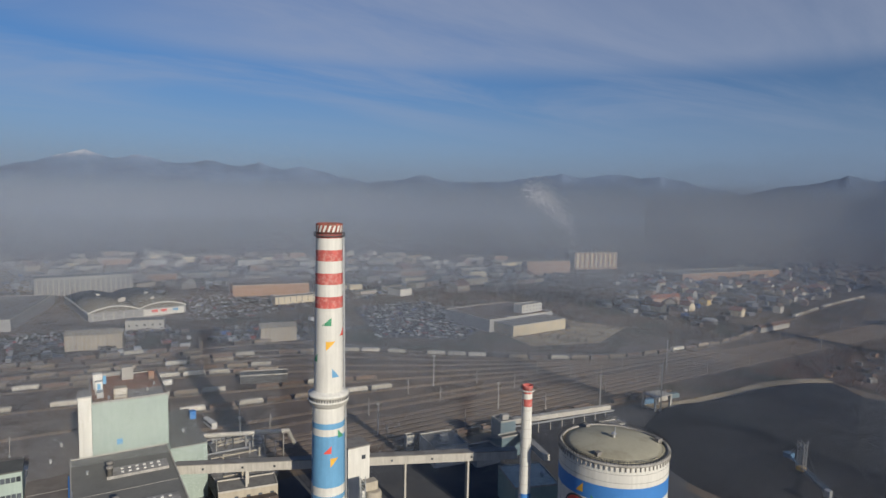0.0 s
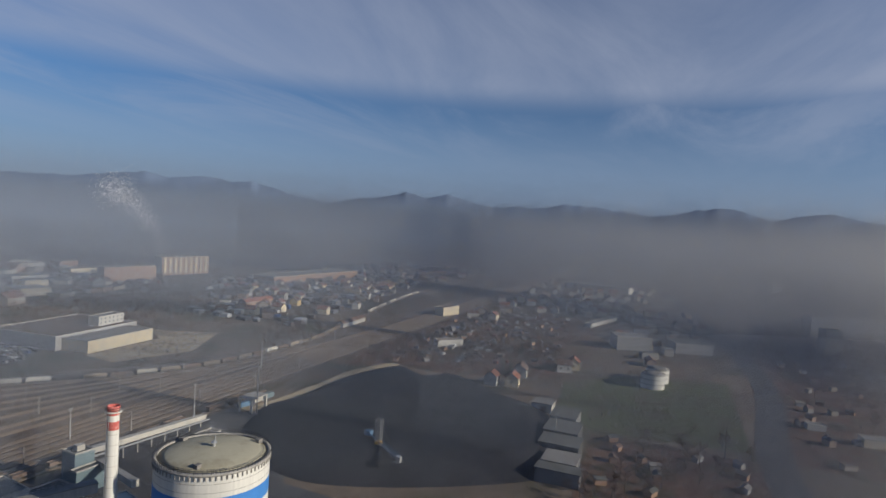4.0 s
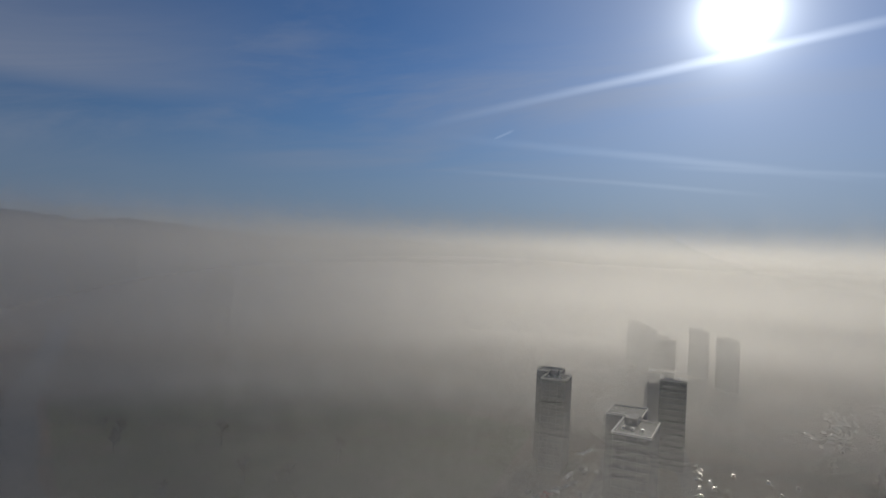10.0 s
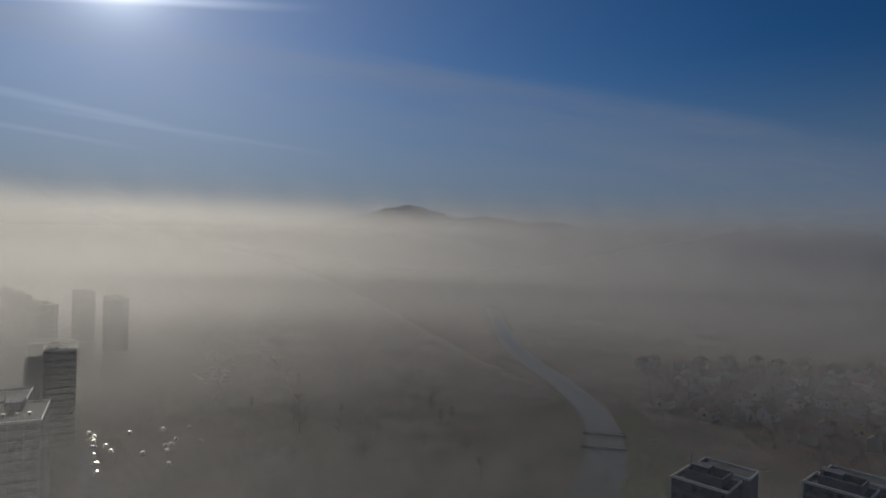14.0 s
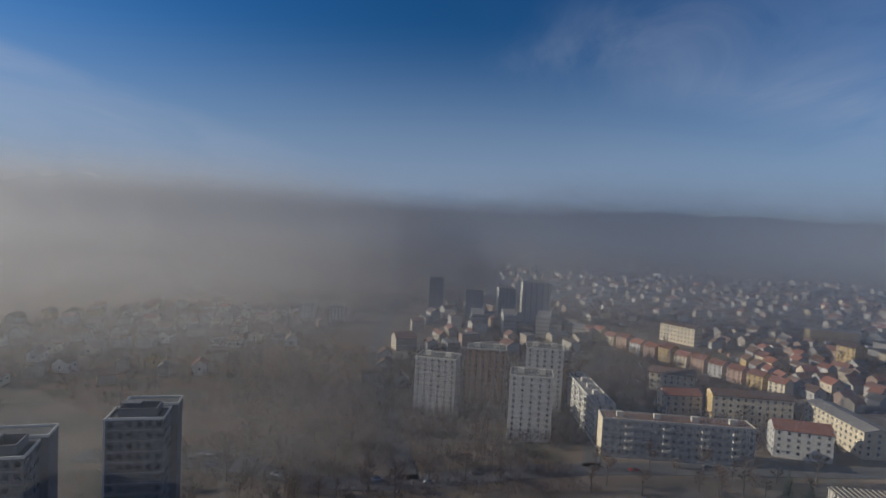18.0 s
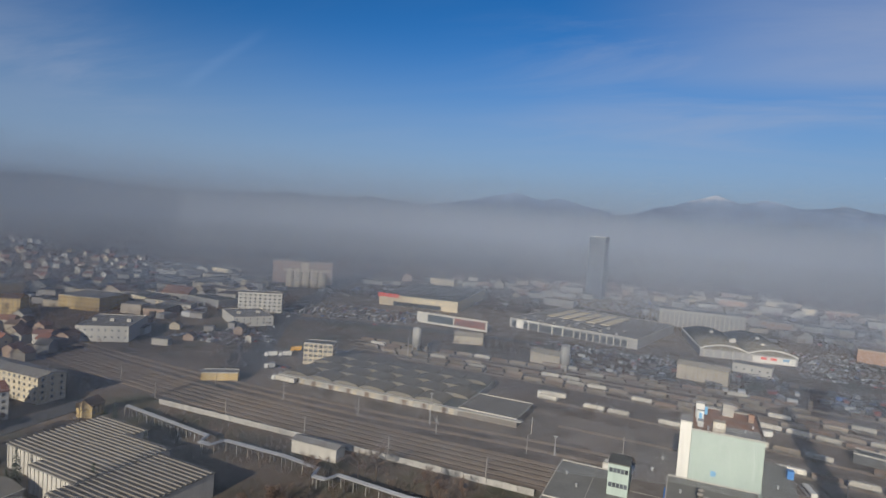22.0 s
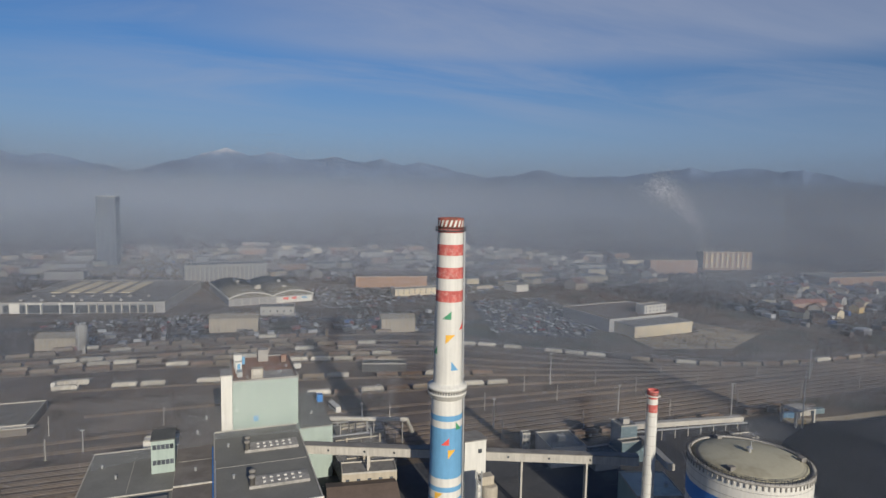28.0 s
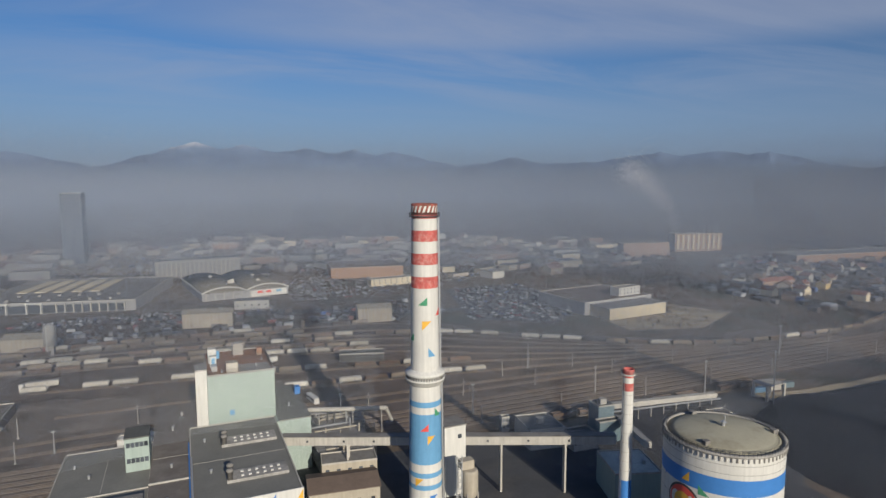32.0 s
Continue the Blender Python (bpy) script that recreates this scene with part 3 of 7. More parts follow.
# strong refraction steers sunlight inward to the camera; the rest goes sideways and back
ahead = node(ft, "ShaderNodeBsdfRefraction", Color=(1.0, 0.985, 0.94, 1), Roughness=0.7, IOR=2.2)
onward = node(ft, "ShaderNodeBsdfTranslucent", Color=(0.9, 0.89, 0.86, 1))
backward = node(ft, "ShaderNodeBsdfDiffuse", Color=(0.55, 0.635, 0.77, 1))
sideways = node(ft, "ShaderNodeMixShader", Fac=0.42)
link(ft, onward.outputs[0], sideways.inputs[1])
link(ft, backward.outputs[0], sideways.inputs[2])
scatter_all = node(ft, "ShaderNodeMixShader", Fac=0.55)
link(ft, ahead.outputs[0], scatter_all.inputs[1])
link(ft, sideways.outputs[0], scatter_all.inputs[2])
fog_out = ft.nodes.new("ShaderNodeOutputMaterial")
link(ft, scatter_all.outputs[0], fog_out.inputs[0])


def haze(radius, amount, top, seed, sunward=1.0, west=1.0, swell=0.0, fineness=2600, slant=0.0, north=0.15):
    """Haze as a ring round the camera: fine mist threads, denser low, thinning upwards."""
    sides, gap = 100, radius / fineness
    # the threads climb round the bank, each bank at its own slant
    climb = int(round(math.tan(radians(slant)) * 2 * math.pi * 0.83 / sides * fineness / 2)) * 2
    rows = int(top / gap) + 2 * abs(climb)
    a = np.arange(sides) * 2 * np.pi / sides
    # density per bearing fits the camera's view: thickest south-south-east, own depth over western suburbs
    az = np.degrees(a) - 90
    toward = np.maximum(np.cos(np.radians(az - 220)), 0) ** 2.2 if radius < 1000 else np.maximum(np.cos(np.radians(az - 190)), 0) ** 1.2
    beside = np.exp(-(((az - 105 + 180) % 360 - 180) / 34) ** 2)
    about = (1 + (sunward - 1) * toward) * (1 + (west - 1) * beside)
    if radius < 1000:
        about *= 1 - 0.35 * np.exp(-(((az - 155 + 180) % 360 - 180) / 30) ** 2)
        about *= 1 - 0.3 * np.exp(-(((az - 272 + 180) % 360 - 180) / 26) ** 2)
    elif radius > 3000:
        # thinned in the west to fit the camera's view, where the ring looks dark
        about *= 1 - 0.75 * np.exp(-(((az - 92 + 180) % 360 - 180) / 11) ** 2)
    wobble = np.array([1 + 0.05 * noise.noise((math.cos(q) * 1.6, math.sin(q) * 1.6, seed * 3.7)) for q in a])
    cx, cy = np.cos(a) * radius * 0.83 * wobble, np.sin(a) * radius * 0.83 * wobble + radius * north
    z = (np.arange(rows) - abs(climb)) * gap
    lift = np.clip(z / 30, 0, 1) if radius < 1000 else np.clip(0.2 + z / 90, 0, 1)
    soft = max(60, radius * 0.045) if radius < 3000 else 330
    fade = np.clip((z - top + soft) / soft, 0, 1)
    dense = lift * lift * (3 - 2 * lift) * (1 - fade * fade * (3 - 2 * fade))
    steps = np.linspace(0, top, 24)
    patch = np.array([[noise.noise((x * 0.004, y * 0.004, q * 0.02 + seed)) for x, y in zip(cx, cy)] for q in steps])
    patch = np.array([np.interp(z, steps, patch[:, i]) for i in range(sides)]).T
    share = np.clip(amount * dense[:, None] * (1 + 0.2 * patch) * about[None, :], 0.003, 0.985)
    verts = np.empty((rows, 2, sides, 3))
    lean = np.zeros((rows, 2, sides))
    lean[:, 1, :] = (0.8, 0.9, -0.9)[int(seed * 10) % 3] * share * gap / radius
    verts[..., 0], verts[..., 1] = cx * (1 + lean), cy * (1 + lean)
    height = (z[:, None] + np.random.RandomState(int(seed * 10)).uniform(-0.45, 0.45, (rows, sides)) * gap * (1 - share)) * (1 + swell * toward)[None, :]
    verts[:, 0, :, 2], verts[:, 1, :, 2] = height - share * gap / 2, height + share * gap / 2
    first = np.arange(max(0, -climb), min(rows, rows - climb))
    i = np.arange(sides)
    j = (i + 1) % sides
    p, q = first[:, None] * 2 * sides + i[None], (first + climb)[:, None] * 2 * sides + j[None]
    quads = np.stack([p, q, q + sides, p + sides], 2).reshape(-1)
    count = len(first) * sides
    me = bpy.data.meshes.new("ground_fog")
    me.vertices.add(rows * 2 * sides)
    me.vertices.foreach_set("co", verts.reshape(-1))
    me.loops.add(len(quads))
    me.loops.foreach_set("vertex_index", quads)
    me.polygons.add(count)
    me.polygons.foreach_set("loop_start", np.arange(count) * 4)
    me.polygons.foreach_set("use_smooth", np.ones(count, dtype=bool))
    me.update(calc_edges=True)
    me.materials.append(FOG)
    return tagged(new("ground_fog", me), "thin bank of pale ground fog over the valley", "fog", kind="structure")


BANKS = ((225, 0.14, 94, 1.4, 1.0, 0.0, 3900), (320, 0.19, 104, 1.4, 1.0, 0.0, 4700), (460, 0.24, 116, 1.5, 1.0, 0.0, 3650), (640, 0.32, 130, 1.6, 1.0, 0.0, 4300), (860, 0.37, 140, 1.5, 0.9, 0.0, 3900),
         (1180, 0.44, 142, 1.5, 0.95, 0.05, 4100), (1600, 0.56, 154, 1.45, 1.15, 0.12, 3500), (2400, 0.86, 190, 1.14, 1.1, 0.12, 2600), (3600, 0.55, 400, 1.4, 1.6, 0.0, 3000))
for k, (radius, amount, top, sunward, west, swell, fineness) in enumerate(BANKS):
    haze(radius, amount, top, k * 5.3 + 1, sunward, west, swell, fineness, (0, 38, -38, 19, -19, 25, -12, 6, -3)[k], (0.15, 0.3, -0.05, 0.26, 0.02, 0.33, -0.12, 0.2, -0.04)[k])

# ---- heating plant ----
def triangle(parent, material, radius_at, az, z, w, h, lean, cx=0.0, cy=0.0):
    """A painted triangle that follows a round wall."""
    s = Shape()
    pts = [(-w / 2, -h / 2), (w / 2, -h / 2), (w / 2 if lean > 0 else -w / 2, h / 2)]
    if lean in (2, -2):
        pts = [(-w / 2, h / 2), (w / 2, h / 2), (w / 2 if lean == 2 else -w / 2, -h / 2)]
    n = 5
    a, b, c = (Vector(p) for p in pts)
    rows = []
    for i in range(n + 1):
        p, q = a.lerp(c, i / n), b.lerp(c, i / n)
        row = []
        for k in range(4):
            r = p.lerp(q, k / 3)
            rad = radius_at(z + r.y) + 0.04
            ang = az + r.x / rad
            row.append((cx + rad * math.sin(ang), cy - rad * math.cos(ang), z + r.y))
        rows.append(row)
    for row in rows:
        s.v += row
    for i in range(n):
        for k in range(3):
            o = i * 4 + k
            s.f.append((o, o + 1, o + 5, o + 4))
    return part("painted_triangle", s, material, parent)


def rail_ring(parent, radius, z, height=1.1, posts=28):
    s = Shape()
    for h in (height * 0.5, height):
        for i in range(48):
            a, b = 2 * math.pi * i / 48, 2 * math.pi * (i + 1) / 48
            s.bar((radius * math.cos(a), radius * math.sin(a), z + h), (radius * math.cos(b), radius * math.sin(b), z + h), 0.08)
    for i in range(posts):
        a = 2 * math.pi * i / posts
        s.bar((radius * math.cos(a), radius * math.sin(a), z), (radius * math.cos(a), radius * math.sin(a), z + height), 0.08)
    return part("railing", s, DARK_STEEL, parent)


def big_chimney(x, y):
    c = thing("chimney", "tall round chimney striped red and white above sky blue", "chimney", x, y)

    def rad(z):
        return 4.55 + (3.95 - 4.55) * (z - 50) / 52 if z > 48 else 5.45 + (4.95 - 5.45) * z / 46
    bands = [(0, 4, BLUE), (4, 11.2, WHITE), (11.2, 12.8, BLUE), (12.8, 15.2, WHITE), (15.2, 16.8, BLUE), (16.8, 19.6, WHITE), (19.6, 36.0, BLUE), (36.0, 38.2, WHITE),
             (38.2, 40.0, BLUE), (40.0, 45.5, WHITE), (48.6, 75.9, WHITE), (75.9, 79.5, RED), (79.5, 83.2, WHITE), (83.2, 86.7, RED), (86.7, 90.4, WHITE), (90.4, 93.8, RED), (93.8, 97.4, WHITE), (97.4, 98.6, RED)]
    bands = [(a, b, m) for a, b, m in bands]
    for a, b, m in bands:
        part("shaft_band", Shape().lathe([(rad(a), a), (rad(b), b)], sides=64, caps=False), m, c, smooth=True)
    part("cap", Shape().lathe([(3.8, 98.6), (4.0, 98.6), (4.05, 101.9), (3.5, 102.0), (3.4, 96.0)], sides=64, caps=False), RUST_RED, c, "rusty red cap with white slanting bars", True)
    for i in range(18):
        a = 2 * math.pi * i / 18
        s = Shape()
        for z, o in ((99.3, 0.0), (101.3, 0.16)):
            for da in (0, 0.17):
                q = a + o + da
                s.v.append((4.1 * math.cos(q), 4.1 * math.sin(q), z))
        s.f.append((0, 1, 3, 2))
        part("cap_bar", s, WHITE, c)
    part("flue_mouth", Shape().lathe([(3.5, 97.5), (3.42, 97.6)], sides=48), DARK_STEEL, c)
    part("top_gallery", Shape().lathe([(3.9, 97.8), (4.75, 97.9), (4.75, 98.15), (3.9, 98.2)], sides=48, caps=False), DARK_STEEL, c)
    rail_ring(c, 4.7, 98.1, 1.1, 30)
    part("platform", Shape().lathe([(4.9, 44.6), (5.4, 45.3), (6.05, 45.6), (6.05, 46.3), (6.25, 46.3), (6.25, 46.9), (5.9, 46.9), (5.9, 48.0), (6.3, 48.0), (6.3, 48.9), (5.2, 49.1), (4.6, 49.8)], sides=64, caps=False), WHITE, c, "white ring platform", True)
    for i in range(44):
        a = 2 * math.pi * i / 44
        part("platform_slot", SLOT, None, c, at=(5.95 * math.cos(a), 5.95 * math.sin(a), 46.95), turn=math.degrees(a))
    toward = math.atan2(-x, y)   # side that faces the camera; the triangles are placed to fit its view
    for m, da, z, w, h, lean in ((GREEN, -0.17, 71.9, 3.0, 2.6, 1), (ORANGE, 0.13, 64.3, 3.0, 2.9, -2), (BLUE, 0.5, 55.9, 2.5, 2.9, -1), (SCARLET, -0.07, 31.8, 2.6, 2.4, 1),
                                 (ORANGE, 0.36, 27.6, 2.5, 2.9, -2), (GREEN, 0.85, 36.6, 2.5, 2.6, -1), (ORANGE, -0.4, 13.6, 2.8, 2.8, -2), (GREEN, -1.15, 60.5, 2.4, 2.6, 1),
                                 (DEEP_BLUE, 0.5, 8.0, 2.6, 2.8, -2), (SCARLET, 1.1, 68.5, 2.4, 2.6, 1)):
        triangle(c, m, rad, toward + da, z, w, h, lean)
    ladder = Shape()
    a = radians(-20)
    for z in range(0, 97, 2):
        r = rad(z) + 0.4
        ladder.bar((r * math.cos(a), r * math.sin(a), z), (rad(z + 2.0) * math.cos(a) + 0.4 * math.cos(a), rad(z + 2.0) * math.sin(a), z + 2.0), 0.5, 0.12)
    part("ladder", ladder, GALV, c)
    return c


SLOT = Shape().box(-0.05, -0.22, 0, 0.06, 0.22, 0.9).mesh("platform_slot", DARK_STEEL)
big_chimney(67.5, 177.3)


def small_chimney(x, y):
    c = thing("chimney", "slim white steel chimney with red bands and a blue foot", "chimney", x, y)
    rad = lambda z: 2.0 - 0.45 * z / 51
    for a, b, m in ((0, 17, DEEP_BLUE), (17, 45.3, WHITE), (45.3, 47.7, RED), (47.7, 49.4, WHITE), (49.4, 50.3, RED)):
        part("shaft_band", Shape().lathe([(rad(a), a), (rad(b), b)], sides=32, caps=False), m, c, smooth=True)
    part("crown", Shape().lathe([(1.5, 50.3), (1.62, 50.3), (1.7, 52.0), (1.5, 52.0), (1.45, 49.8)], sides=32, caps=False), RED, c, smooth=True)
    part("flue_mouth", Shape().lathe([(1.45, 50.9), (1.4, 50.95)], sides=24), DARK_STEEL, c)
    part("gallery", Shape().lathe([(1.5, 50.2), (2.3, 50.25), (2.3, 50.5), (1.5, 50.5)], sides=32, caps=False), WHITE, c, "white ring gallery")
    rail_ring(c, 2.2, 50.5, 1.1, 12)
    for z in range(20, 46, 3):
        part("seam", Shape().lathe([(rad(z), z), (rad(z) + 0.04, z), (rad(z) + 0.04, z + 0.12), (rad(z), z + 0.12)], sides=32, caps=False), PALE, c)
    s = Shape()
    for k in range(50):
        z = k
        s.bar((-rad(z) - 0.35, -0.5, z), (-rad(z) - 0.35, -0.5, z + 1.02), 0.1)
        s.bar((-rad(z) - 0.35, 0.1, z), (-rad(z) - 0.35, 0.1, z + 1.02), 0.1)
        s.bar((-rad(z) - 0.35, -0.5, z), (-rad(z) - 0.35, 0.1, z), 0.08)
        s.bar((-rad(z) - 0.9, -0.2, z), (-rad(z) - 0.3, -0.2, z), 0.1)
    part("ladder", s, GALV, c, "caged steel ladder")
    return c


small_chimney(121.3, 144.9)


def storage_tank(x, y, r, h):
    c = thing("storage_tank", "huge white round tank with blue band and grey dome", "storage tank", x, y)
    part("wall_below", Shape().lathe([(r, 0), (r, h - 11.2)], sides=96, caps=False), WHITE, c, smooth=True)
    part("blue_band", Shape().lathe([(r + 0.02, h - 11.2), (r + 0.02, h - 6.6)], sides=96, caps=False), DEEP_BLUE, c, smooth=True)
    part("wall_above", Shape().lathe([(r, h - 6.6), (r, h)], sides=96, caps=False), WHITE, c, smooth=True)
    part("dome", Shape().lathe([(r - 0.9, h - 0.2), (r * 0.8, h + 0.55), (r * 0.6, h + 1.1), (r * 0.4, h + 1.5), (r * 0.2, h + 1.75), (0.05, h + 1.85)], sides=96), TANK_ROOF, c, "stained grey-beige domed roof", True)
    part("gutter", Shape().lathe([(r, h - 0.6), (r + 0.35, h - 0.5), (r + 0.35, h + 0.15), (r - 0.9, h + 0.15), (r - 0.9, h - 0.2)], sides=96, caps=False), CONCRETE, c, smooth=True)
    bracket = Shape().box(-0.1, -0.13, -1.5, 0.34, 0.13, 0.0).mesh("rim_bracket", CONCRETE)
    for i in range(72):
        a = 2 * math.pi * i / 72
        part("rim_bracket", bracket, None, c, at=(r * math.cos(a), r * math.sin(a), h - 0.2), turn=math.degrees(a))
    for z in (h - 26, h - 21, h - 16, h - 5.2, h - 2.8):
        part("seam", Shape().lathe([(r, z), (r + 0.05, z), (r + 0.05, z + 0.12), (r, z + 0.12)], sides=96, caps=False), CONCRETE, c)
    rail_ring(c, r + 0.3, h + 0.1, 1.15, 90)
    rail_ring(c, r - 0.8, h + 0.1, 1.0, 60)
    part("vent", Shape().lathe([(0.5, h + 1.6), (0.5, h + 3.0), (0.9, h + 3.0), (0.1, h + 3.6)], sides=12), GALV, c)
    part("vent_pipe", Shape().bar((0.9, 0.4, h + 1.6), (0.9, 0.4, h + 4.6), 0.25), GALV, c)
    for ax, ay in ((-0.72, -0.3), (0.75, -0.42), (0.1, 0.8)):
        part("roof_hatch", Shape().box(r * ax - 0.9, r * ay - 0.7, h, r * ax + 0.9, r * ay + 0.7, h + 1.5), GREY_ROOF, c)
    face = math.atan2(-x, y)
    for m, da, z, w, hh, lean in ((ORANGE, -0.59, h - 8.6, 2.4, 2.8, 1), (GREEN, -0.26, h - 11.3, 3.0, 2.6, -1), (DEEP_BLUE, -1.05, h - 10.6, 2.2, 3.0, -2), (ORANGE, 0.5, h - 18, 3, 3, 1)):
        triangle(c, m, lambda z: r, face + da, z, w, hh, lean)
    for rr, m in ((5.2, DARK_STEEL), (4.6, SCARLET), (2.8, ORANGE)):
        s = Shape()
        n = 28
        off = 0.05 + (5.2 - rr) * 0.01
        s.v.append(((r + off) * math.sin(face - 0.63), -(r + off) * math.cos(face - 0.63), h - 16.5))
        for i in range(n):
            q = 2 * math.pi * i / n
            ang = face - 0.63 + rr * math.cos(q) / r
            s.v.append(((r + off) * math.sin(ang), -(r + off) * math.cos(ang), h - 16.5 + rr * math.sin(q)))
        s.f += [(0, 1 + i, 1 + (i + 1) % n) for i in range(n)]
        part("painted_disc", s, m, c)
    return c


storage_tank(137.5, 123.5, 16.0, 37.5)


def parapet(s, x0, y0, x1, y1, z, t=0.5, h=0.8):
    s.box(x0, y0, z, x1, y0 + t, z + h).box(x0, y1 - t, z, x1, y1, z + h)
    s.box(x0, y0 + t, z, x0 + t, y1 - t, z + h).box(x1 - t, y0 + t, z, x1, y1 - t, z + h)
    return s


def boiler_house():
    b = thing("boiler_house", "grey-roofed boiler house with a mint green tower on top", "power station", 0, 0)
    part("main_wall", Shape().box(-2.5, 168, 0, 26.5, 226, 22), TEAL, b)
    part("main_roof", Shape().box(-2.4, 168.1, 22, 26.4, 225.9, 22.4), PLANT_ROOF, b, "dark grey felt roof")
    part("parapet", parapet(Shape(), -2.6, 167.9, 26.6, 226.1, 22, 0.35, 0.75), PALE, b)
    part("roof_pipe", Shape().bar((-2.2, 168, 23.1), (-2.2, 200, 23.1), 0.3), GALV, b)
    part("blue_pipe", Shape().bar((-2.9, 168, 23.0), (-2.9, 212, 23.0), 0.35), DEEP_BLUE, b, "blue pipe along the roof edge")
    part("facade_cladding", Shape().box(-2.7, 167.5, 8, 26.7, 167.85, 22.9), WHITE, b, "white facade with coloured triangles")
    for x0, m in ((8, SCARLET), (15, DEEP_BLUE), (22.5, ORANGE), (1, GREEN)):
        s = Shape()
        s.v = [(x0, 167.45, 16), (x0 + 4.0, 167.45, 16), (x0 + 4.0, 167.45, 22.6)]
        s.f = [(0, 1, 2)]
        part("painted_triangle", s, m, b)
    # the two ventilation plinths with their pairs of stacks
    for y in (179, 205):
        p = part("roof_plinth", Shape().box(7, y, 22.4, 24.5, y + 6.5, 23.3), CONCRETE, b)
        for i, yy in enumerate((y + 0.8, y + 4.3)):
            part("vent_pipe", Shape().lathe([(0.8, 22.4), (0.8, 25.6), (1.05, 25.6), (1.05, 26.3), (0.3, 26.6)], 7.8 + 0.3 * i, yy, 16), GREY_ROOF, p, smooth=True)
        for i in range(12):
            part("skylight", Shape().box(11 + (i % 6) * 2.1, y + 1.5 + (i // 6) * 2.6, 23.3, 11.8 + (i % 6) * 2.1, y + 2.3 + (i // 6) * 2.6, 23.62), WHITE, p)
    # west wing, lower, with its glazed office box
    part("wing_wall", Shape().box(-40, 150, 0, -14, 226, 19), BEIGE, b)
    part("wing_roof", Shape().box(-40, 150, 19, -14, 226, 19.4), PLANT_ROOF, b, "dark grey felt roof")
    part("wing_parapet", parapet(Shape(), -40.2, 149.8, -13.9, 226.2, 19, 0.35, 0.7), PALE, b)
    part("link_wall", Shape().box(-14, 160, 0, -2.7, 226, 20.5), CONCRETE, b)
    part("link_roof", Shape().box(-14, 160, 20.5, -2.7, 226, 20.9), BROWN_FELT, b, "flat dark grey felt roof")
    part("roof_kerb", Shape().box(-14.0, 190, 20.9, -2.7, 190.5, 21.4), PALE, b)
    part("roof_kerb", Shape().box(-39.8, 192, 19.4, -14.2, 192.4, 19.8), PALE, b)
    o = part("office_box", Shape().box(-21, 205, 19.4, -14.2, 214, 30), MINT, b, "mint green office box with window bands")
    for z in (22.2, 27.2):
        for i in range(5):
            part("window", Shape().box(-20.6 + i * 1.25, 204.88, z, -19.5 + i * 1.25, 205.02, z + 1.5), GLASS, o)
    part("box_roof", Shape().box(-21.2, 204.8, 30, -14, 214.2, 30.4), BITUMEN, o)
    part("low_roof_box", Shape().box(-26, 172, 19.4, -15, 183, 22.5), GREY_ROOF, b)
    part("back_block", Shape().box(-14, 226.3, 0, 0, 258, 20), MINT, b)
    part("back_block_roof", Shape().box(-14.1, 226.4, 20, 0.1, 258.1, 20.4), BROWN_FELT, b)
    for x0, y0, x1, y1, z in ((-39.5, 170, -14.5, 170.15, 19.4), (-27, 150.5, -26.85, 225.5, 19.4), (-2, 196, 26, 196.15, 22.4), (-13.6, 208, -3, 208.15, 20.9)):
        part("roof_seam", Shape().box(x0, y0, z, x1, y1, z + 0.06), PALE, b)
    for x, y, z in ((-34, 182, 19.4), (-31, 205, 19.4), (-36, 214, 19.4), (-8, 200, 20.9), (-9, 178, 20.9), (2, 212, 22.4), (3, 188, 22.4)):
        part("roof_outlet", Shape().lathe([(0.35, z), (0.35, z + 1.0), (0.55, z + 1.0), (0.1, z + 1.3)], x, y, 10), GALV, b)
    for x, y in ((-8, 232), (-5, 246), (34, 240)):
        part("roof_outlet", Shape().lathe([(0.4, 20.4), (0.4, 21.6), (0.6, 21.6), (0.1, 22.0)], x, y, 10), GALV, b)
    # the mint tower
    tw = part("tower", Shape().box(4.2, 233, 0, 28, 266, 38), MINT, b, "windowless mint green tower")
    part("tower_base", Shape().box(3.8, 226.2, 0, 40, 266.4, 20), MINT, b)
    part("tower_base_roof", Shape().box(28.1, 226.2, 20, 40.1, 266.5, 20.4), PLANT_ROOF, b)
    part("tower_deck", Shape().box(4.6, 233.4, 38, 27.6, 265.6, 38.25), RUST_ROOF, tw, "rusty roof deck")
    part("tower_parapet", parapet(Shape(), 4.1, 232.9, 28.1, 266.1, 38, 0.35, 0.7), CONCRETE, tw)
    part("stair_shaft", Shape().box(0.2, 233.5, 0, 4.1, 242, 40.5), WHITE, b, "tall white stair shaft")
    part("shaft_cap", Shape().box(0, 233.3, 40.5, 4.3, 242.2, 40.9), CONCRETE, b)
    for x, y, w, d, h, m in ((11.0, 235, 4.2, 3.5, 3.6, BEIGE), (5.2, 250, 3, 3, 5.5, WHITE), (15, 258, 4, 4, 4.8, CONCRETE), (24, 255, 2, 2, 3.0, RUST_ROOF), (6, 238, 2, 4, 2, GALV)):
        part("roof_unit", Shape().box(x, y, 38.25, x + w, y + d, 38.25 + h), m, tw)
    part("roof_cabinet", Shape().box(5.6, 243.5, 38.25, 8.0, 246, 42.6), WHITE, tw, "white roof cabinet")
    part("cabinet_door", Shape().box(6.3, 243.42, 39.0, 7.4, 243.496, 42.0), BLUE, tw)
    for i in range(6):
        part("louvre", Shape().box(11.4, 234.9, 38.8 + i * 0.5, 14.8, 234.996, 39.05 + i * 0.5), WHITE, tw)
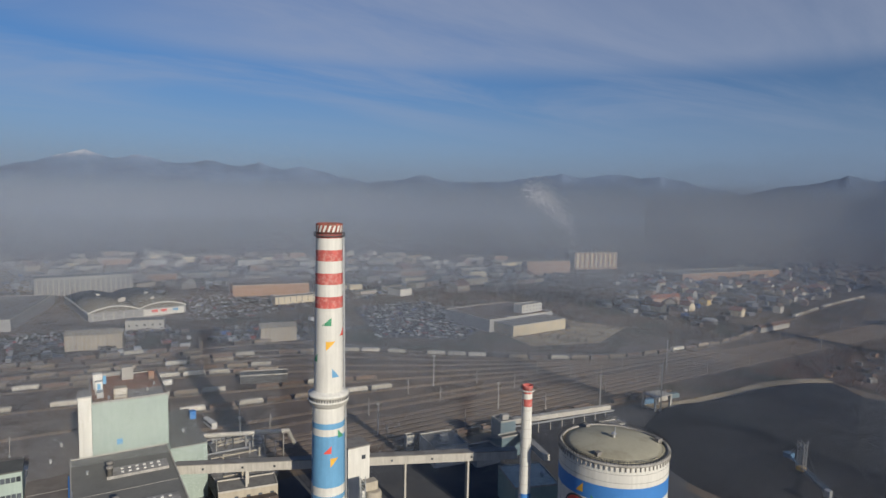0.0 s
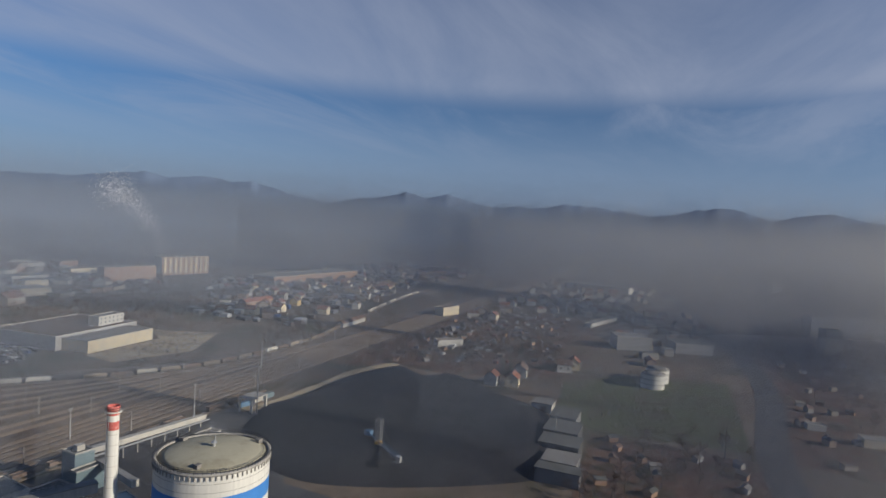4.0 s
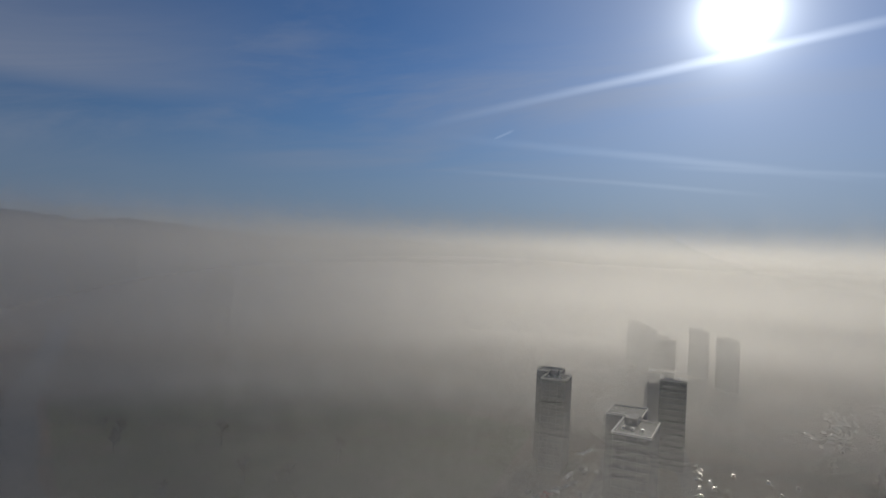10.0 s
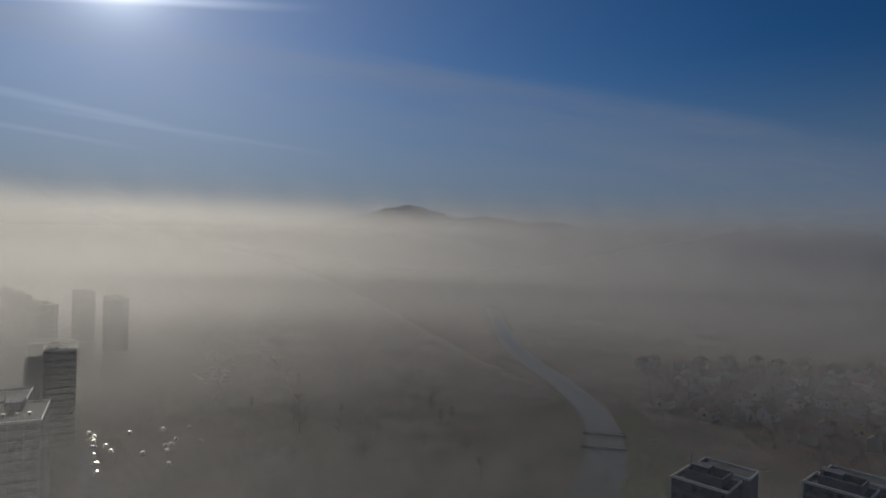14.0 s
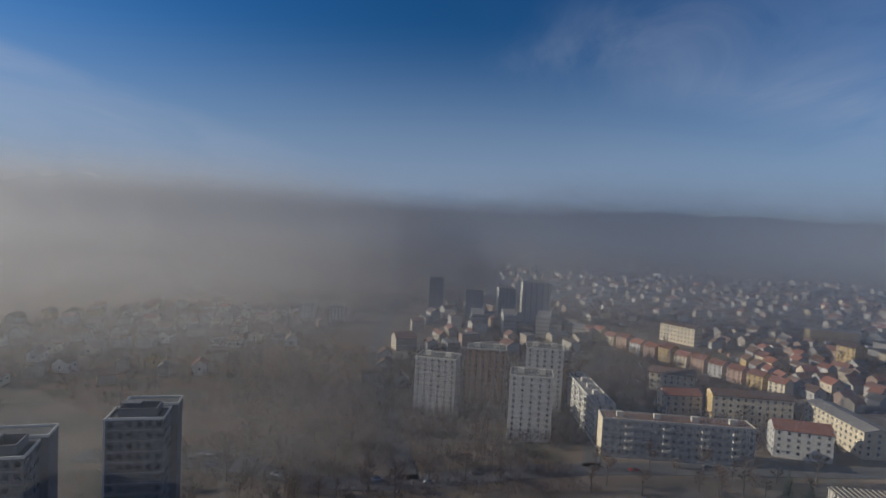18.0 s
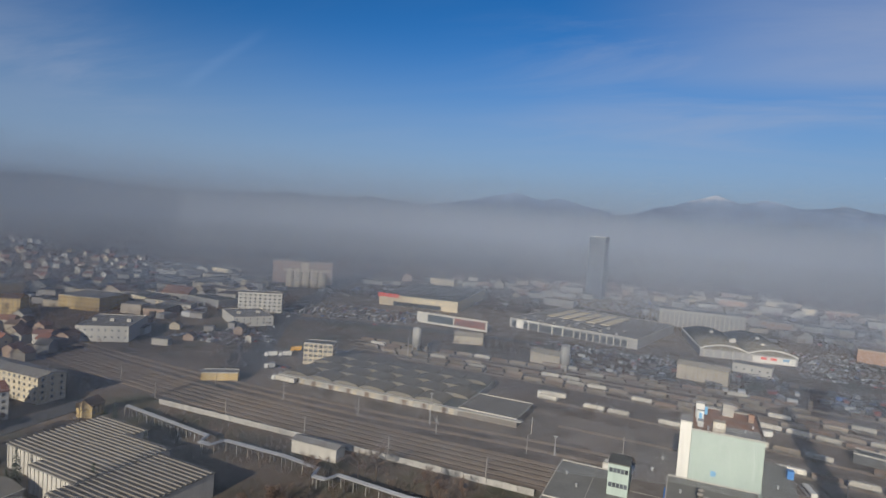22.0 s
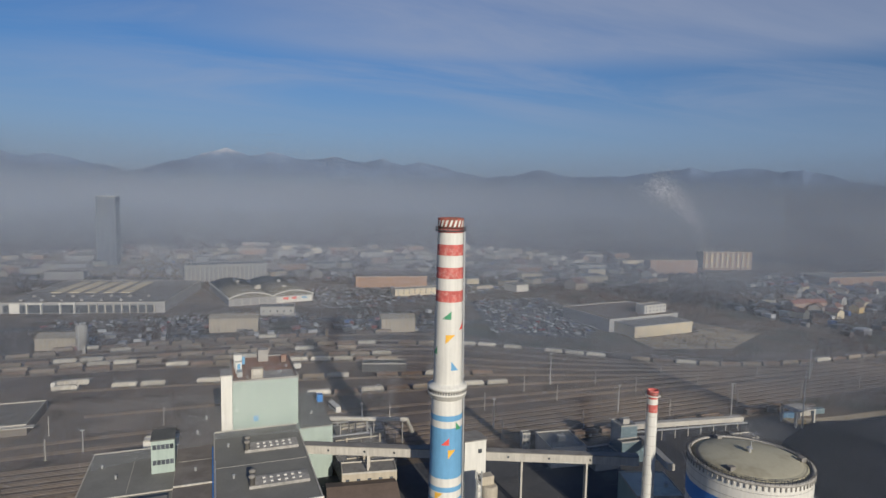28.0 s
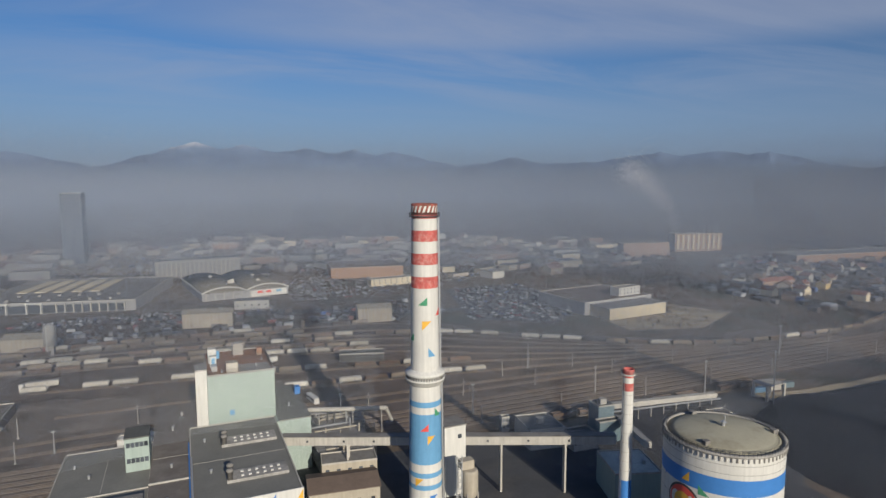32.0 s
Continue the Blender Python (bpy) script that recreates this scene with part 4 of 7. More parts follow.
    part("deck_patch", Shape().box(15.5, 233.8, 38.25, 27.0, 244, 38.32), CONCRETE, tw, "bleached part of the roof deck")
    for x, y in ((9.5, 236), (22, 240), (25, 247), (18, 262), (8, 262)):
        part("roof_outlet", Shape().lathe([(0.3, 38.25), (0.3, 39.3), (0.5, 39.3), (0.1, 39.6)], x, y, 8), GALV, tw)
    for y in (236, 240):
        part("shaft_slot", Shape().box(0.12, y, 36.5, 0.196, y + 1.2, 37.4), DARK_STEEL, b)
    part("sky_panel", Shape().box(8.3, 249.6, 40, 9.4, 250, 43), BLUE, tw)
    s = Shape()
    for i in range(14):
        s.bar((27.2, 234 + i * 2.3, 38.3), (27.2, 234 + i * 2.3, 40.2), 0.12)
        s.bar((5 + i * 1.65, 233.3, 38.3), (5 + i * 1.65, 233.3, 39.9), 0.1)
    s.bar((27.2, 234, 40.2), (27.2, 264, 40.2), 0.12).bar((27.2, 234, 39.3), (27.2, 264, 39.3), 0.12)
    s.bar((5, 233.3, 39.9), (27, 233.3, 39.9), 0.1)
    part("railing", s, DARK_STEEL, tw)
    part("door_plate", Shape().box(11.5, 232.85, 22.6, 13.3, 232.99, 24.6), BLUE, tw)
    part("blue_duct", Shape().box(38.5, 252.6, 20.4, 40.7, 255.4, 23.4), DEEP_BLUE, b)
    return b


boiler_house()


def conveyor():
    c = thing("conveyor_bridge", "long white enclosed conveyor bridge on legs", "conveyor")
    a, b = Vector((27.5, 214.4, 17.8)), Vector((134, 165.4, 19.4))
    way = (b - a).normalized()
    side = Vector((-way.y, way.x, 0)).normalized()
    part("gallery", Shape().bar(a, b, 3.2, 3.0), PALE, c, "pale sheet-clad gallery")
    part("gallery_roof", Shape().bar(a + Vector((0, 0, 1.6)), b + Vector((0, 0, 1.6)), 3.5, 0.25), GREY_ROOF, c)
    for q in (0.08, 0.19, 0.28, 0.62, 0.74, 0.86):
        p = a.lerp(b, q) - side * 1.65
        s = Shape()
        s.bar(p - way * 0.35, p + way * 0.35, 0.1, 0.7)
        part("window", s, GLASS, c)
    for q in (0.2, 0.42, 0.66, 0.85):
        p = a.lerp(b, q)
        part("leg", Shape().bar((p + side * 1.2) * 1.0 - Vector((0, 0, p.z)), p + side * 1.2, 0.7), PALE, c)
        part("leg", Shape().bar(p - side * 1.2 - Vector((0, 0, p.z)), p - side * 1.2, 0.7), PALE, c)
    part("transfer_tower", Shape().box(77.5, 185, 0, 85.5, 193, 25), WHITE, c, "white transfer tower")
    part("tower_roof", Shape().box(77.3, 184.8, 25, 85.7, 193.2, 25.4), GREY_ROOF, c)
    part("tower_window", Shape().box(82.5, 184.85, 20.6, 83.9, 185.02, 22.0), GLASS, c)
    return c


conveyor()

# ---- railway ----
TRACKS = [bend([(-900, 330 + 5 * k), (-600, 290 + 5 * k), (-345, 254 + 5 * k), (-180, 241 + 5.2 * k), (300, 240 + 5.2 * k), (900, 240 + 5.2 * k), (1500, 240 + 5.2 * k)]) for k in range(6)] + [
    bend([(-600, 322), (-345, 286), (-180, 276), (-60, 281), (120, 280), (300, 275), (520, 269)]),
    bend([(-600, 329), (-345, 293), (-180, 285), (-55, 293), (80, 292), (250, 284), (420, 277)]),
    bend([(-60, 322), (60, 318), (180, 303), (330, 281)]),
    bend([(-78, 365), (7, 356), (85, 342), (150, 328), (250, 299), (360, 282)]),
    bend([(-200, 404), (-60, 400), (50, 386), (120, 366), (200, 325), (320, 290)]),
    bend([(-240, 412), (-60, 410), (50, 398), (129, 378), (190, 345), (300, 300), (420, 284)]),
    bend([(-250, 420), (-49, 421), (60, 412), (150, 390), (230, 338), (330, 296)]),
    bend([(-250, 430), (-49, 431), (60, 424), (160, 398), (222, 355), (284, 311), (331, 293), (385, 287), (458, 289), (560, 312), (808, 352), (1265, 374)]),
    bend([(-255, 441), (-20, 442), (70, 436), (150, 415), (215, 372)]),
    bend([(-100, 452), (45, 453), (126, 446), (170, 425)]),
    bend([(90, 231), (160, 229), (230, 226.5), (300, 228)]),
]
for line in TRACKS:
    t = thing("railway_track", "pair of worn steel rails on brown ballast", "railway track", group="railway tracks", kind="structure")
    part("ballast", ribbon(line, 3.0, -0.2, 0.28), TRACKBED, t)
    for off in (-0.72, 0.72):
        pts = []
        for i, p in enumerate(line):
            way = (line[min(i + 1, len(line) - 1)] - line[max(i - 1, 0)]).normalized()
            pts.append(p + Vector((-way.y, way.x)) * off)
        part("rail", ribbon(pts, 0.16, 0.28, 0.5), STEEL_RAIL, t)


def along(line, dist):
    for i in range(len(line) - 1):
        seg = (line[i + 1] - line[i]).length
        if dist <= seg:
            way = (line[i + 1] - line[i]).normalized()
            return line[i] + way * dist, math.degrees(math.atan2(way.y, way.x))
        dist -= seg
    return None


def wagon(kind, material, label):
    w = thing("freight_wagon", label, "wagon", group="freight wagons")
    part("underframe", Shape().box(-6.3, -1.2, 0.9, 6.3, 1.2, 1.3), DARK_STEEL, w)
    for x in (-4.2, 4.2):
        part("bogie", Shape().box(x - 1.5, -1.1, 0.25, x + 1.5, 1.1, 0.9), DARK_STEEL, w)
    if kind == "covered":
        s = Shape()
        prof = [(-1.4, 1.3), (1.4, 1.3), (1.45, 2.7), (0.9, 3.5), (-0.9, 3.5), (-1.45, 2.7)]
        s.v = [(e * (6.0 if z < 1.5 else 6.2 if z < 3 else 5.2), y, z) for e in (-1, 1) for y, z in prof]
        s.f = [(5, 4, 3, 2, 1, 0), (6, 7, 8, 9, 10, 11)] + [(i, (i + 1) % 6, 6 + (i + 1) % 6, 6 + i) for i in range(6)]
        part("body", s, material, w)
        for x in (-2.05, 2.05):
            part("rib", Shape().box(x - 0.08, -1.5, 1.3, x + 0.08, 1.5, 2.7), WAGON_GREY, w)
    elif kind == "open":
        s = Shape().box(-6.2, -1.4, 1.3, 6.2, -1.25, 2.7).box(-6.2, 1.25, 1.3, 6.2, 1.4, 2.7).box(-6.2, -1.25, 1.3, -6.05, 1.25, 2.7).box(6.05, -1.25, 1.3, 6.2, 1.25, 2.7)
        part("body", s, material, w)
        part("load", Shape().box(-6.05, -1.25, 1.3, 6.05, 1.25, 2.2), WAGON_GREY, w)
    else:
        part("body", Shape().lathe([(1.3, -6.0), (1.45, -5.6), (1.45, 5.6), (1.3, 6.0)], sides=14), material, w, smooth=True)
        w.children[-1].matrix_basis = pose(0, 0, 2.7, 0, 90, 0)
        part("dome", Shape().lathe([(0.5, 4.0), (0.5, 4.4)], sides=10), material, w)
    return w


STOCK = {"w": wagon("covered", WAGON_WHITE, "white covered freight wagon on a siding"), "r": wagon("open", WAGON_RUST, "rusty brown open freight wagon"),
         "g": wagon("covered", WAGON_GREY, "dull grey covered freight wagon"), "t": wagon("tank", WAGON_GREY, "grey tank wagon on a siding"), "o": wagon("open", WAGON_GREY, "grey open goods wagon")}
for i, w in enumerate(STOCK.values()):
    w.matrix_basis = pose(-230 + i * 14.2, 430.4, 0.3)
rng = random.Random(5)
# track, first and last place along it, the wagons that stand there in turn
for track, start, text in ((9, 2, "w.ww.w.gwgw.rrwrr"), (10, 120, "rro.wrgo.wwwrg"), (11, 30, "go.rgwro.gwwo..gw.rgrow"), (12, 20, "grogwrg.orwwg.rgrog.wrg"), (13, 265, "grorgrw.rg.ww"),
                           (13, 455, "w.www.grwgrorgrwrgogrgorgwr"), (14, 10, "rgoo.rgwrogr.wgrorr.grg"), (15, 6, "gwrrgorrgwrrt.rg"), (8, 110, "wrwrg.ww"), (13, 900, "wwgww.wwgwwwwgw"), (10, 20, "gorg.rg"), (16, 52, "rrrr.rr.rr")):
    d = start
    for c in text:
        spot = along(TRACKS[track], d)
        d += 14.3
        if c == "." or spot is None:
            continue
        p, a = spot
        copy_thing(STOCK[c], pose(p.x, p.y, 0.3, 0, 0, a + rng.choice((0, 180))))


def mast():
    m = thing("catenary_mast", "slim grey railway mast with a bracket arm", "mast", group="catenary masts")
    part("pole", Shape().bar((0, 0, 0), (0, 0, 8.8), 0.32), CONCRETE, m)
    part("arm", Shape().bar((0, 0, 7.4), (0, 2.8, 7.8), 0.14).bar((0, 0, 6.4), (0, 2.8, 6.2), 0.12), GALV, m)
    part("footing", Shape().box(-0.4, -0.4, 0, 0.4, 0.4, 0.5), CONCRETE, m)
    return m


MAST = mast()
MAST.matrix_basis = pose(-300, 249, 0)
for i in range(24):
    x = -260 + i * 47 + rng.uniform(-3, 3)
    copy_thing(MAST, pose(x, 238.0, 0))
    copy_thing(MAST, pose(x + 8, 274.5, 0, 0, 0, 180))
for i in range(9):
    copy_thing(MAST, pose(-70 + i * 46, 302 - i * 1.5, 0, 0, 0, rng.choice((0, 180))))


def light_mast(x, y, h):
    m = thing("light_mast", "tall thin steel floodlight mast", "mast", x, y, group="floodlight masts")
    part("pole", Shape().lathe([(0.35, 0), (0.16, h)], sides=8), GALV, m)
    part("lamp_head", Shape().box(-0.9, -0.25, h, 0.9, 0.25, h + 0.5), GALV, m)


for x, y, h in ((263, 205, 25), (241, 227, 17), (180, 300, 18), (20, 330, 18), (-120, 285, 16), (340, 262, 18), (-53, 279, 9), (120, 250, 14), (60, 262, 14), (190, 250, 14), (-190, 402, 16), (300, 52, 16)):
    light_mast(x, y, h)

w = thing("boundary_wall", "long weathered concrete panel wall beside the tracks", "wall", kind="structure")
for i in range(60):
    x = -252 + i * 3.35
    part("panel", Shape().box(x, 232.0, 0, x + 3.2, 232.25, 2.6 + 0.08 * (i % 3)), CONCRETE, w)

# heat pipes on trestles
pl = thing("heat_pipeline", "pair of silver insulated pipes on steel trestles", "pipeline")
LOOP = [(-252, 212), (-205, 205), (-192, 203), (-190, 196), (-184, 196), (-182, 203), (-150, 203), (-132, 200), (-130, 193), (-124, 193), (-122, 199), (-90, 196), (-60, 200)]
for k in (0.0, 1.3):
    s = Shape()
    for a, b in zip(LOOP, LOOP[1:]):
        s.bar((a[0], a[1] + k, 4.2), (b[0], b[1] + k, 4.2), 0.9, sides=8)
    part("pipe", s, GALV, pl)
for i in range(34):
    q = along([Vector(p) for p in LOOP], i * 5.9)
    if q:
        part("trestle", Shape().bar((q[0].x, q[0].y - 0.6, 0), (q[0].x, q[0].y - 0.6, 3.8), 0.22).bar((q[0].x, q[0].y + 2, 0), (q[0].x, q[0].y + 2, 3.8), 0.22)
             .bar((q[0].x, q[0].y - 0.8, 3.7), (q[0].x, q[0].y + 2.2, 3.7), 0.22), CONCRETE, pl)

# ---- buildings ----
WINDOW = Shape().box(-0.65, -0.07, 0, 0.65, 0.06, 1.45).mesh("window", GLASS)
WIDE_WINDOW = Shape().box(-1.1, -0.07, 0, 1.1, 0.06, 1.5).mesh("window", GLASS)
BALCONY = Shape().box(-1.6, -1.2, 0, 1.6, 0, 0.15).box(-1.6, -1.2, 0.15, 1.6, -1.1, 1.05).box(-1.6, -1.1, 0.15, -1.5, 0, 1.05).box(1.5, -1.1, 0.15, 1.6, 0, 1.05).mesh("balcony", PALE)


def face_windows(b, x0, y0, turn, length, h, cols, rows, mesh=WINDOW, foot=1.0, skip=None, balconies=()):
    """Rows of windows along one wall that starts at (x0, y0)."""
    c, s = math.cos(radians(turn)), math.sin(radians(turn))
    step, rise = length / cols, (h - foot) / rows
    if b.location.x ** 2 + b.location.y ** 2 > 440 ** 2:   # far off: too small to tell apart
        far = Shape()
        wide = 1.1 if mesh is WIDE_WINDOW else 0.65
        for j in range(rows):
            for i in range(cols):
                u, z = (i + 0.5) * step, foot + j * rise + rise * 0.35
                far.bar((x0 + c * (u - wide), y0 + s * (u - wide), z + 0.7), (x0 + c * (u + wide), y0 + s * (u + wide), z + 0.7), 0.14, 1.45)
        tagged(part("glazing", far, GLASS, b), kind="stuff")
        return
    for j in range(rows):
        for i in range(cols):
            u = (i + 0.5) * step
            if skip and skip(i, j):
                continue
            if i in balconies and j:
                part("balcony", BALCONY, None, b, at=(x0 + c * u, y0 + s * u, foot + j * rise + 0.1), turn=turn)
            part("window", mesh, None, b, at=(x0 + c * u, y0 + s * u, foot + j * rise + rise * 0.35), turn=turn)


def block(name, label, left, right, depth, h, wall, roof=BITUMEN, rows=0, cols=0, sides=0, group="", category="building", mesh=WINDOW, huts=0, pitched=0.0, end=None, balconies=(), lift=None):
    """A building whose front foot runs from left to right as one faces it."""
    l, r = Vector(left), Vector(right)
    w = (r - l).length
    turn = math.degrees(math.atan2((r - l).y, (r - l).x))
    b = thing(name, label, category, l.x, l.y, 0, turn, group)
    run = "x" if w >= depth else "y"
    part("wall", Shape().barn(0, 0, w, depth, h, pitched, run) if pitched else Shape().box(0, 0, 0, w, depth, h), wall, b)
    # lighter end panels paint in sunlight; some are the end's own colour
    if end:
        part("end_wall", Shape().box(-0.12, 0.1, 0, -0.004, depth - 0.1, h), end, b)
    if pitched:
        part("roof", Shape().gable(0, 0, w, depth, h + 0.02, h + pitched + 0.04, run), roof, b)
    else:
        part("roof", Shape().box(0.3, 0.3, h, w - 0.3, depth - 0.3, h + 0.15), roof, b)
        part("parapet", parapet(Shape(), -0.05, -0.05, w + 0.05, depth + 0.05, h, 0.3, 0.6), PALE, b)
    for i in range(huts):
        x = w * (i + 0.5) / huts
        z = h + pitched * 0.75
        part("roof_hut", Shape().box(x - 1.5, depth * 0.45 - 1.2, z, x + 1.5, depth * 0.45 + 1.2, z + 2.4), PALE if not pitched else TILE_BROWN, b)
    if rows and cols:
        face_windows(b, 0, 0, 0, w, h, cols, rows, mesh, balconies=balconies)
        if sides:
            face_windows(b, w, 0, 90, depth, h, sides, rows, mesh)
            face_windows(b, 0, depth, -90, depth, h, sides, rows, mesh)
    return b


P = PLASTER
SLATE = surface("slate_poster", (0.06, 0.075, 0.09), 0.6, size=9, fine=2, vary=0.3, bump=0)
POSTER = surface("printed_poster", (0.2, 0.09, 0.075), 0.6, size=7, fine=2.5, vary=0.4, stain=(0.07, 0.06, 0.065), bump=0)
DARK_CLAD = surface("dark_glass_cladding", (0.07, 0.085, 0.11), 0.35, size=8, fine=0.8, vary=0.2, bump=0)
T = "apartment block"
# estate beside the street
block("apartment_block", "long grey five-storey apartment block, sunlit end painted cream", (-279, 67), (-276, 136), 12, 18, P["grey"], TILE_BROWN, 5, 20, 0, category=T, huts=4, balconies=(3, 8, 13, 17), end=P["cream"])
block("tower_block", "white eleven-storey tower block, sunlit end painted cream", (-293, 24), (-291, 45), 17, 32, P["white"], BITUMEN, 11, 5, 4, "tower blocks", "tower block", huts=2, end=P["cream"])
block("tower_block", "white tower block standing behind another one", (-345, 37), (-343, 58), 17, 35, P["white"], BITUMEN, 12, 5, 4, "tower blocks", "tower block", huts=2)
block("tower_block", "tan brick tower block, sunlit end painted salmon", (-348, 3), (-347, 26), 16, 32, P["tan"], BITUMEN, 11, 6, 3, "tower blocks", "tower block", huts=2, end=P["salmon"])
block("tower_block", "pale grey tower block with rows of small windows", (-323, -25), (-319, -3), 16, 31.5, P["grey"], BITUMEN, 11, 6, 3, "tower blocks", "tower block", huts=2)
block("apartment_block", "cream apartment block with a flat pale roof", (-354, 63), (-293, 66.5), 10, 20, P["white"], GREY_ROOF, 6, 16, 2, category=T, huts=5, balconies=(2, 5, 8, 11, 14))
block("apartment_block", "small red-roofed apartment block with a white sunlit gable", (-293, 153), (-287, 178), 13, 13.5, P["white"], TILE_RED, 4, 6, 3, category=T, pitched=3.5)
block("apartment_block", "long low cream apartment block under a grey roof", (-347, 197), (-296, 197.5), 15, 13.5, P["cream"], GREY_ROOF, 4, 13, 3, category=T, pitched=1.5)
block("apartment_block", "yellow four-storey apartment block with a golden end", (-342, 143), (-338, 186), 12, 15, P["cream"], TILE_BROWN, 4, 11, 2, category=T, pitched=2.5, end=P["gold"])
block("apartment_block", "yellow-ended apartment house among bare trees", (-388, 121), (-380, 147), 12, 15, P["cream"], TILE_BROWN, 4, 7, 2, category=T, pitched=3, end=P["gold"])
block("apartment_block", "small red-roofed block among bare trees", (-350, 119), (-352, 141), 11, 11, P["cream"], TILE_RED, 3, 5, 2, category=T, pitched=3)
block("cottage", "small bright yellow gabled house by the tracks", (-259, 199), (-262, 208), 8, 5.5, P["gold"], TILE_BROWN, 2, 3, 0, category="house", pitched=3)
for l, r, h in (((-574, -157), (-575, -144), 17), ((-575, -128), (-576, -115), 16)):
    block("apartment_block", "pale five-storey block among houses", l, r, 16, h, P["white"], BITUMEN, 5, 4, 4, "twin blocks", T)
for l, r, d, h, m, lab in (((-702, -40), (-703, -24), 14, 36, "grey", "distant slim tower block, sunlit end painted white"), ((-625, 2), (-625, 20), 15, 33, "grey", "distant dark tower block, sunlit end painted white"),
                           ((-627, 36), (-628, 54), 15, 36, "grey", "distant tower block, gridded sunlit end painted white"), ((-640, 62), (-641, 92), 16, 42, "grey", "broad dark tower block, tallest of the estate"),
                           ((-560, 8), (-560, 20), 40, 18, "grey", "low pale-roofed slab block"), ((-560, 38), (-560, 50), 40, 19, "grey", "low pale-roofed slab block"), ((-560, 68), (-558, 80), 40, 19, "white", "low pale-roofed slab block"),
                           ((-545, 100), (-543, 110), 20, 14, "cream", "small cream block, sunlit side painted white")):
    # the white ends put sunlight into the colour
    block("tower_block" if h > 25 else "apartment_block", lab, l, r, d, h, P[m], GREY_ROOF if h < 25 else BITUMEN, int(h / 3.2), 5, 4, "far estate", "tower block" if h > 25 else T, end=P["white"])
block("apartment_block", "cream four-storey block with rows of windows", (-586, 190), (-557, 212), 12, 16, P["cream"], TILE_BROWN, 4, 10, 3, category=T, pitched=2)
# terrace of red and golden houses
rng = random.Random(8)
for i in range(13):
    q = i / 12
    x, y = -575 + 165 * q, 112 + 95 * q
    block("terrace_house", "narrow terraced house with a red roof", (x, y), (x + 9.2, y + 6.5), 11, rng.uniform(8, 11), P[("salmon", "gold", "cream", "salmon", "white")[i % 5]], TILE_RED, 3, 3, 0, "terraced houses", "house", pitched=3)
# trade and industry along the tracks
block("workshop_hall", "white flat-roofed workshop hall with roof lights", (-406, 298), (-376, 318), 48, 11, P["white"], GREY_ROOF, 2, 8, 0, category="hall", huts=3)
block("office_block", "white five-storey office block with window bands", (-412, 474), (-376, 496), 16, 19, P["white"], GREY_ROOF, 5, 9, 3, category="office", mesh=WIDE_WINDOW)
block("workshop_hall", "low white hall with stepped flat roofs", (-362, 412), (-342, 440), 45, 8, P["white"], GREY_ROOF, 2, 6, 0, category="hall", huts=2)
block("apartment_block", "long golden block with even windows", (-627, 354), (-621, 401), 13, 11, P["gold"], GREY_ROOF, 3, 12, 2, category=T)
block("apartment_block", "golden gabled house by the works", (-530, 323), (-517, 331), 14, 14, P["gold"], TILE_BROWN, 4, 4, 3, category=T, pitched=3)
block("apartment_block", "golden flat-roofed works office", (-531, 374), (-491, 384), 40, 12, P["gold"], GREY_ROOF, 3, 10, 4, category="office")
block("depot_shed", "low shed with a grey roof and yellow side by the tracks", (-266, 276), (-249, 288), 9, 4.6, P["gold"], GREY_ROOF, 0, 0, category="shed", end=ORANGE)
block("office_block", "four-storey freight office with white window bands", (-243, 346), (-224, 353), 12, 14.5, P["cream"], BITUMEN, 4, 6, 3, category="office", mesh=WIDE_WINDOW)
st = block("store_hall", "large store with a red sign band and dark roof", (-338, 630), (-243, 641), 150, 12, P["cream"], BITUMEN, 0, 0, category="shop")
bb = block("billboard_wall", "long billboard wall with dark and white panels", (-254, 556), (-178, 553), 2, 10, P["white"], BITUMEN, category="billboard")
sh = block("shop_hall", "wide flat shop hall with pale roof strips", (-170, 603), (-41, 575), 130, 9, P["grey"], GREY_ROOF, 0, 0, category="shop", huts=0)
part("sign_band", Shape().box(-2, -0.35, 9.8, 24, -0.004, 14.0), SCARLET, st, "red sign band")
part("sign_panel", Shape().box(30, -0.3, 7.0, 92, -0.004, 10.6), P["cream"], st, "cream fascia panel")
part("glass_front", Shape().box(18, -0.2, 0.3, 76, -0.004, 5.2), GLASS, st)
for k in range(7):
    part("roof_light", Shape().box(6 + k * 12.4, 8, 12.15, 7.4 + k * 12.4, 140, 12.8), GREY_ROOF, st)
for x0, x1, mat in ((12, 40, SLATE), (41.5, 74, POSTER)):
    part("poster", Shape().box(x0, -0.3, 2.0, x1, -0.004, 9.0), mat, bb)
for k in range(12):
    part("post", Shape().box(2 + k * 6.4, 2.05, 0, 2.5 + k * 6.4, 2.5, 9), DARK_STEEL, bb)
for k in range(5):
    part("roof_strip", Shape().box(18 + k * 15, 50, 9.16, 27 + k * 15, 118, 9.9), P["cream"], sh, "pale roof strip")
for k in range(9):
    part("pier", Shape().box(70 + k * 6.6, -1.4, 0, 71 + k * 6.6, -0.1, 8), PALE, sh)
part("glass_front", Shape().box(3, -0.14, 0.4, 124, -0.004, 7), GLASS, sh)
for x in (22, 48):
    part("portal", Shape().box(x, -2.6, 0, x + 0.8, -0.2, 8.2).box(x + 11, -2.6, 0, x + 11.8, -0.2, 8.2).box(x - 1, -2.8, 8.2, x + 12.8, -0.2, 9.4), WHITE, sh, "white entrance portal")
part("white_wall", Shape().box(8, -0.4, 0.2, 16, -0.15, 8.4), WHITE, sh)
